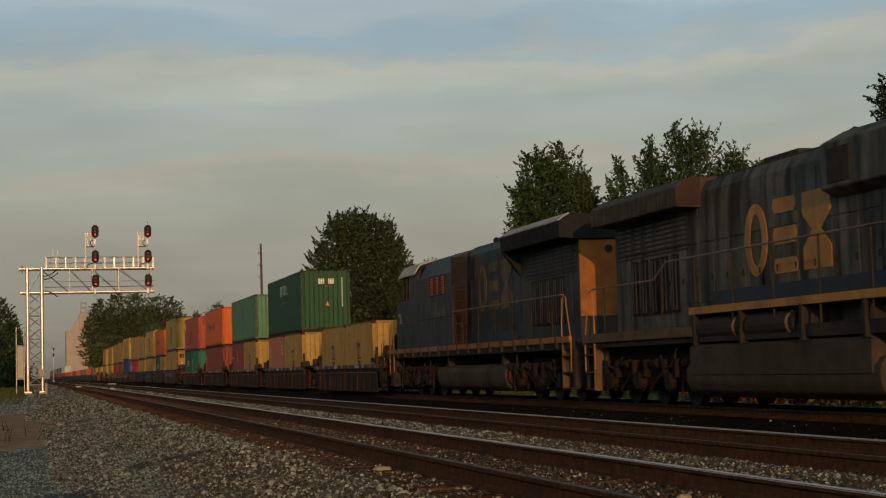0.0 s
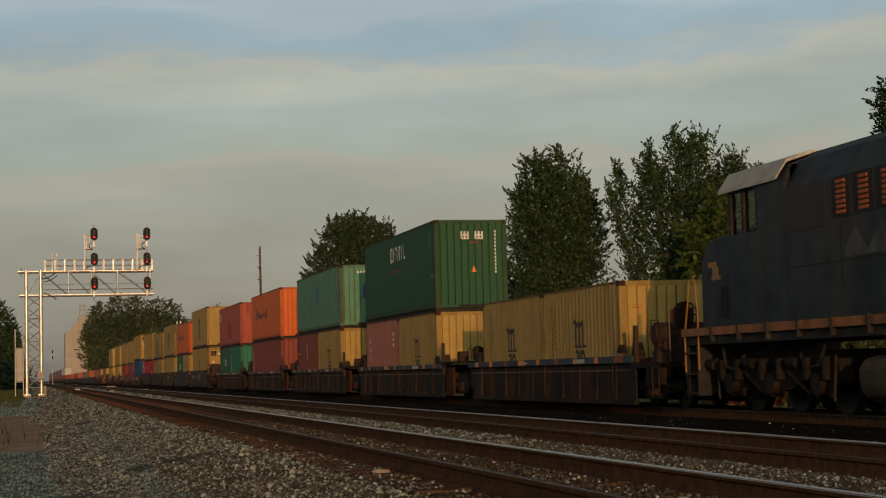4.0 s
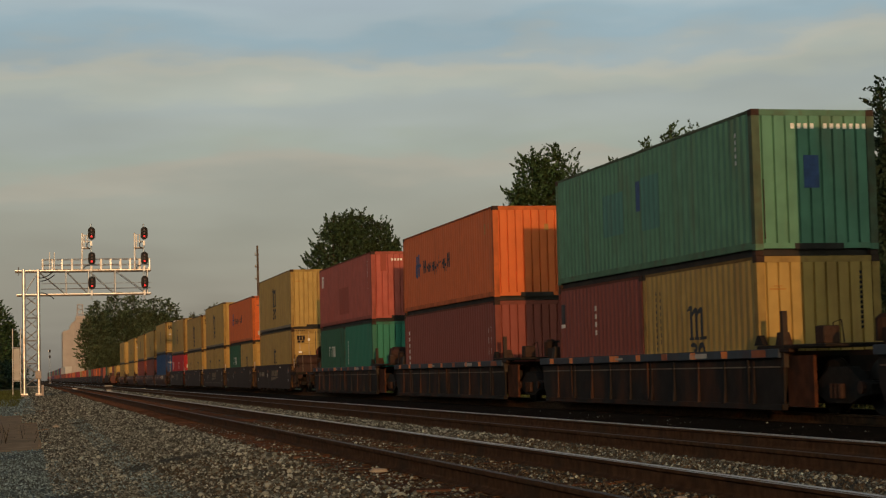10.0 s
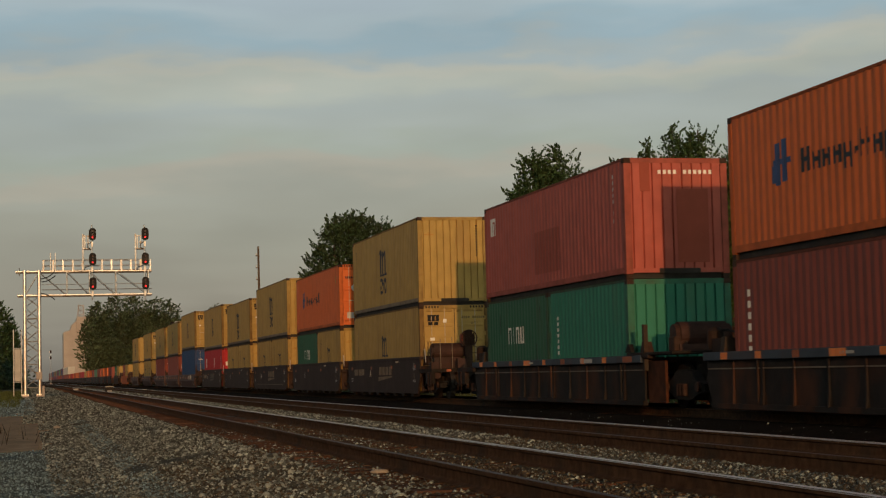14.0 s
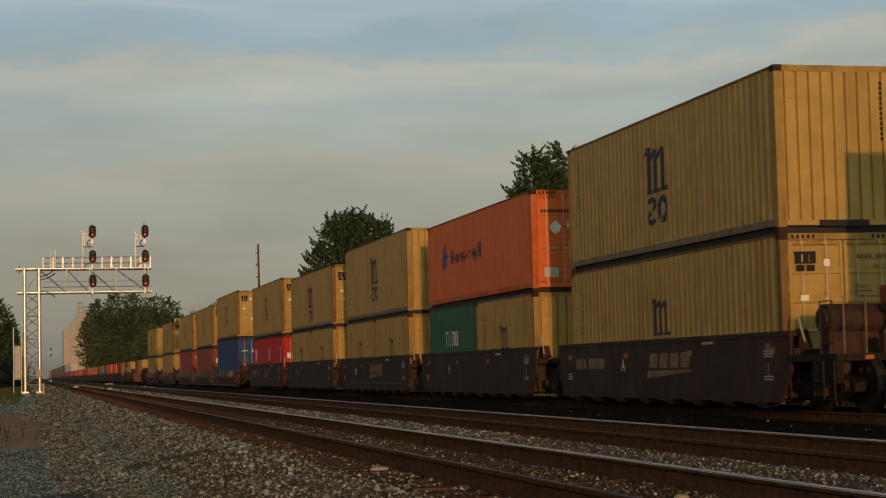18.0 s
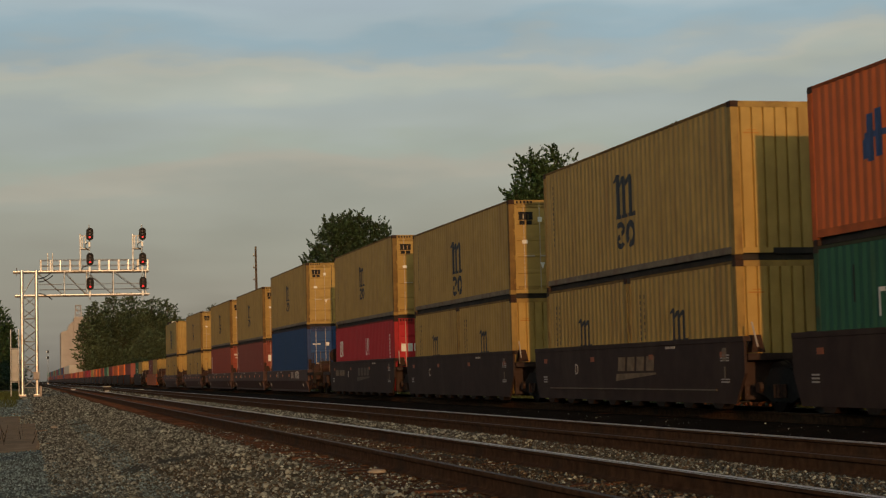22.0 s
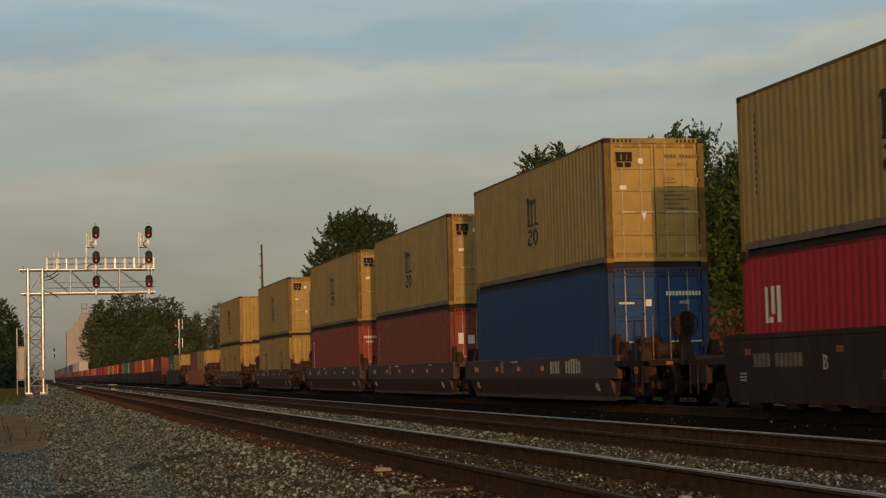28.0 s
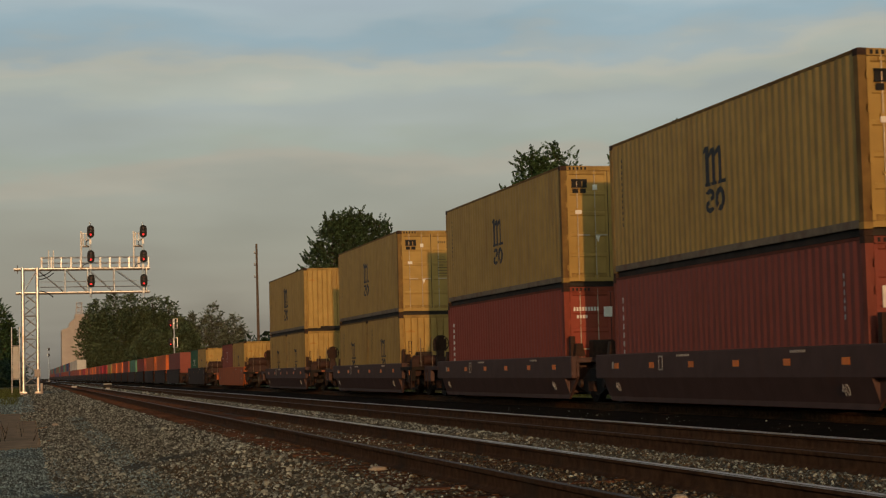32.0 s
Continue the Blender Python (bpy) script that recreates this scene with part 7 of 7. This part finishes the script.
            part("tank_band", R(((1.3, y + 1.75, 1.53), (1.3, y + 1.85, 1.53), 0.245, 16)), M_RAILYELLOW, tank, "pale tank strap")
    # trucks
    for yc in (3.4, 18.2):
        bm = bmesh.new()
        box(bm, -0.9, 0.9, yc - 2.0, yc + 2.0, 0.75, 1.1)
        t = part("truck_frame", bm, M_TRUCK, g, "greasy three-axle truck")
        for sx in (-1, 1):
            x0, x1 = (-1.25, -1.02) if sx < 0 else (1.02, 1.25)
            part("side_frame", P([(yc - 2.6, 0.55), (yc - 2.3, 0.5), (yc - 1.2, 0.62), (yc - 0.6, 0.42), (yc + 0.6, 0.42), (yc + 1.2, 0.62), (yc + 2.3, 0.5), (yc + 2.6, 0.55), (yc + 2.5, 0.95), (yc + 1.0, 0.95), (yc + 0.7, 0.8), (yc - 0.7, 0.8), (yc - 1.0, 0.95), (yc - 2.5, 0.95)], "x", x0, x1), M_TRUCK, t)
            xs = x0 - 0.06 if sx < 0 else x1 + 0.06
            for dy in (-1.85, 0, 1.85):
                part("journal_box", R(((xs - 0.06, yc + dy, 0.53), (xs + 0.12, yc + dy, 0.53), 0.19, 12)), M_TRUCK, t)
                for q in (-0.36, 0.36):
                    part("coil_spring", R(((xs, yc + dy + q, 0.6), (xs, yc + dy + q, 0.98), 0.09, 10)), M_TRUCK, t)
                part("pedestal_jaw", P([(yc + dy - 0.32, 0.3), (yc + dy - 0.18, 0.3), (yc + dy - 0.2, 0.8), (yc + dy - 0.36, 0.8)], "x", x0 + 0.02, x1 - 0.02), M_TRUCK, t)
                part("pedestal_jaw", P([(yc + dy + 0.18, 0.3), (yc + dy + 0.32, 0.3), (yc + dy + 0.36, 0.8), (yc + dy + 0.2, 0.8)], "x", x0 + 0.02, x1 - 0.02), M_TRUCK, t)
                part("brake_cylinder", R(((xs, yc + dy + 0.75, 0.88), (xs, yc + dy + 1.1, 0.9), 0.1, 10)), M_TRUCK, t)
            for q in (-1, 1):
                part("sand_pipe", R(((xs, yc + q * 2.55, 1.0), (xs, yc + q * 2.45, 0.25), 0.02, 6)), M_STEELRUST, t)
                part("brake_beam", R(((xs - 0.05 * sx, yc + q * 0.95 - 0.5, 0.35), (xs - 0.05 * sx, yc + q * 0.95 + 0.4, 0.75), 0.035, 6)), M_STEELRUST, t)
                bm = bmesh.new()
                bent(bm, [(xs, yc + q * 2.2, 1.2), (xs + 0.05 * sx, yc + q * 2.0, 0.85), (xs + 0.05 * sx, yc + q * 1.5, 0.78), (xs, yc + q * 1.2, 1.05)], 0.03)
                part("air_hose", bm, M_SOOT, t)
        for dy in (-1.85, 0, 1.85):
            wheelset(t, yc + dy, 0.53)
    # ends: steps, pilot, coupler, handrails
    for ye, s in ((0.0, 1), (L, -1)):
        part("pilot", B((-1.45, 1.45, min(ye, ye + s * 0.15), max(ye, ye + s * 0.15), 0.35, 1.3)), M_SOOT, g)
        part("coupler", B((-0.2, 0.2, min(ye - s * 0.75, ye), max(ye - s * 0.75, ye), 0.72, 1.0)), M_TRUCK, g, "", 0.03)
        for sx in (-1, 1):
            xa, xb = (-1.52, -1.2) if sx < 0 else (1.2, 1.52)
            st = part("step_well", B(*[(xa, xb, min(ye + s * 0.1, ye + s * 0.75), max(ye + s * 0.1, ye + s * 0.75), z, z + 0.04) for z in (0.32, 0.7, 1.1)]), M_STEELRUST, g, "end steps")
            # brown at the radiator end puts the orange light into the colour
            part("step_side", B((xa, xb, min(ye + s * 0.76, ye + s * 0.8), max(ye + s * 0.76, ye + s * 0.8), 0.3, 1.4)), M_SILLBROWN if s > 0 else M_SOOT, st)
            bm = bmesh.new()
            xr = sx * 1.5
            bent(bm, [(xr, ye + s * 0.12, 0.75), (xr, ye + s * 0.1, 1.5), (xr, ye + s * 0.35, 2.2), (xr, ye + s * 0.45, 2.55), (xr, ye + s * 0.75, 2.62)], 0.016, 8)
            part("grab_rail", bm, M_RAILYELLOW, g, "yellow bent handrail")
            bm = bmesh.new()
            bent(bm, [(xr, ye + s * 0.82, 0.8), (xr, ye + s * 0.82, 1.9), (xr, ye + s * 0.72, 2.5), (xr, ye + s * 0.6, 2.62)], 0.016, 8)
            part("grab_rail", bm, M_RAILYELLOW, g, "yellow bent handrail")
    for sx in (-1, 1):
        xr = sx * 1.5
        bm = bmesh.new()
        if turned:
            bent(bm, [(xr, 0.75, 2.62), (xr, 4.8, 2.62), (xr, 5.6, 2.95), (xr, 15.6, 2.95)], 0.02, 8)
        else:
            bent(bm, [(xr, 0.75, 2.62), (xr, 12.1, 2.62)], 0.02, 8)
        part("handrail", bm, M_GREYRAIL, g, "long steel handrail")
        part("stanchion", R(*[((xr, y, 1.5), (xr, y, 2.62 if y < 5 or not turned else 2.95), 0.02, 6) for y in [1.6 + 1.85 * i for i in range(8 if turned else 6)]]), M_SOOT, g)
    x = -1.0 if not turned else 1.0
    for outline in marks:
        part("emblem_shape", P(outline, "x", x - 0.008, x + 0.008), mark_mat, g, "large faded yellow shape")
    return g


M_SILLBROWN = material("tan_brown_sill_paint", (0.12, 0.075, 0.04), 0.7, 0, 0.25, 3, dirt=(0.05, 0.03, 0.02), dirt_amount=0.5)
M_BANDBLUE = material("blue_band_paint", (0.012, 0.026, 0.058), 0.6, 0, 0.3, 3, dirt=(0.02, 0.02, 0.02), dirt_amount=0.4, streak=2)
M_WINGGREY = material("grey_wing_paint", (0.062, 0.056, 0.048), 0.7, 0, 0.3, 3, dirt=(0.03, 0.024, 0.018), dirt_amount=0.45, spec=0.15)
M_WING = material("sooty_wing_paint", (0.021, 0.023, 0.026), 0.8, 0, 0.25, 3, dirt=(0.018, 0.016, 0.014), dirt_amount=0.5, spec=0.08)
M_PALEROOF = material("pale_roof_paint", (0.4, 0.4, 0.38), 0.55, 0, 0.15, 3, dirt=(0.15, 0.14, 0.12), dirt_amount=0.3)
M_BROWNREFLECTION = material("brown_reflection_pane", (0.03, 0.02, 0.014), 0.6, 0, 0.3, 2, dirt=(0.02, 0.018, 0.015), dirt_amount=0.5)
M_TANK = material("dusty_tank", (0.055, 0.048, 0.032), 0.85, 0, 0.25, 3, dirt=(0.022, 0.018, 0.014), dirt_amount=0.5, streak=3)
M_RAILYELLOW = material("yellow_handrail_paint", (0.34, 0.18, 0.05), 0.5, 0, 0.15, 6, dirt=RUST, dirt_amount=0.2)


def block_marks(y, z0, z1, step, w, dirn):
    """Three tall plain shapes: a ring in two halves, a stack of bars, a bow of two wedges."""
    h, out = z1 - z0, []

    def at(a, p):
        return (y + dirn * a * w, z0 + p * h)

    for s in (1, -1):
        arc = [(0.5 + s * r * math.cos(a), 0.5 + q * math.sin(a)) for r, q, seq in ((0.5, 0.5, range(9)), (0.26, 0.36, range(8, -1, -1))) for a in [math.radians(-88 + 22 * k) for k in seq]]
        out.append([at(*q) for q in arc])
    k = step / w
    for p, q in ((0.0, 0.2), (0.39, 0.61), (0.8, 1.0)):
        out.append([at(k + 0.08, p), at(k + 0.92, p), at(k + 0.98, (p + q) / 2), at(k + 0.92, q), at(k + 0.08, q), at(k + 0.02, (p + q) / 2)])
    k *= 2
    out.append([at(k, 0), at(k + 1.05, 0), at(k + 1.05, 0.28), at(k + 0.68, 0.5), at(k + 0.36, 0.5), at(k, 0.28)])
    out.append([at(k, 1), at(k + 1.05, 1), at(k + 1.05, 0.72), at(k + 0.68, 0.5), at(k + 0.36, 0.5), at(k, 0.72)])
    return out


place(engine(M_LOCOGREY, M_LOCOYELLOW, "grimy grey six-axle diesel locomotive with yellow sill band", M_LOCOYELLOW, block_marks(8.5, 2.45, 3.8, 1.28, 1.05, 1), 39.2, True), 39.2, 0, True)
place(engine(M_LOCOBLUE, M_LOCOBAND, "dirty dark-blue six-axle diesel locomotive, cab end trailing", M_LOCODIM, block_marks(10.9, 2.55, 3.95, 1.35, 1.1, -1), 40.1, False), 40.1, 0, False)


# ---- motion of the train ----
def motions():
    times = [2.0 * i for i in range(17)]
    for thing, u, z, turned in MOVERS:
        walk(thing, [(t, pose(XT, u - s_of(t), z, 0, 0, 180 if turned else 0)) for t in times])
    for w, at, r in WHEELS:
        back = -1 if w.parent.parent["category"] == "locomotive" and w.parent.parent.rotation_quaternion.z ** 2 > 0.5 else 1
        n = int(s_of(32.0) / r / radians(80)) + 1
        walk(w, [(32.0 * k / n, pose(*at, back * math.degrees(s_of(32.0 * k / n) / r))) for k in range(n + 1)])


motions()
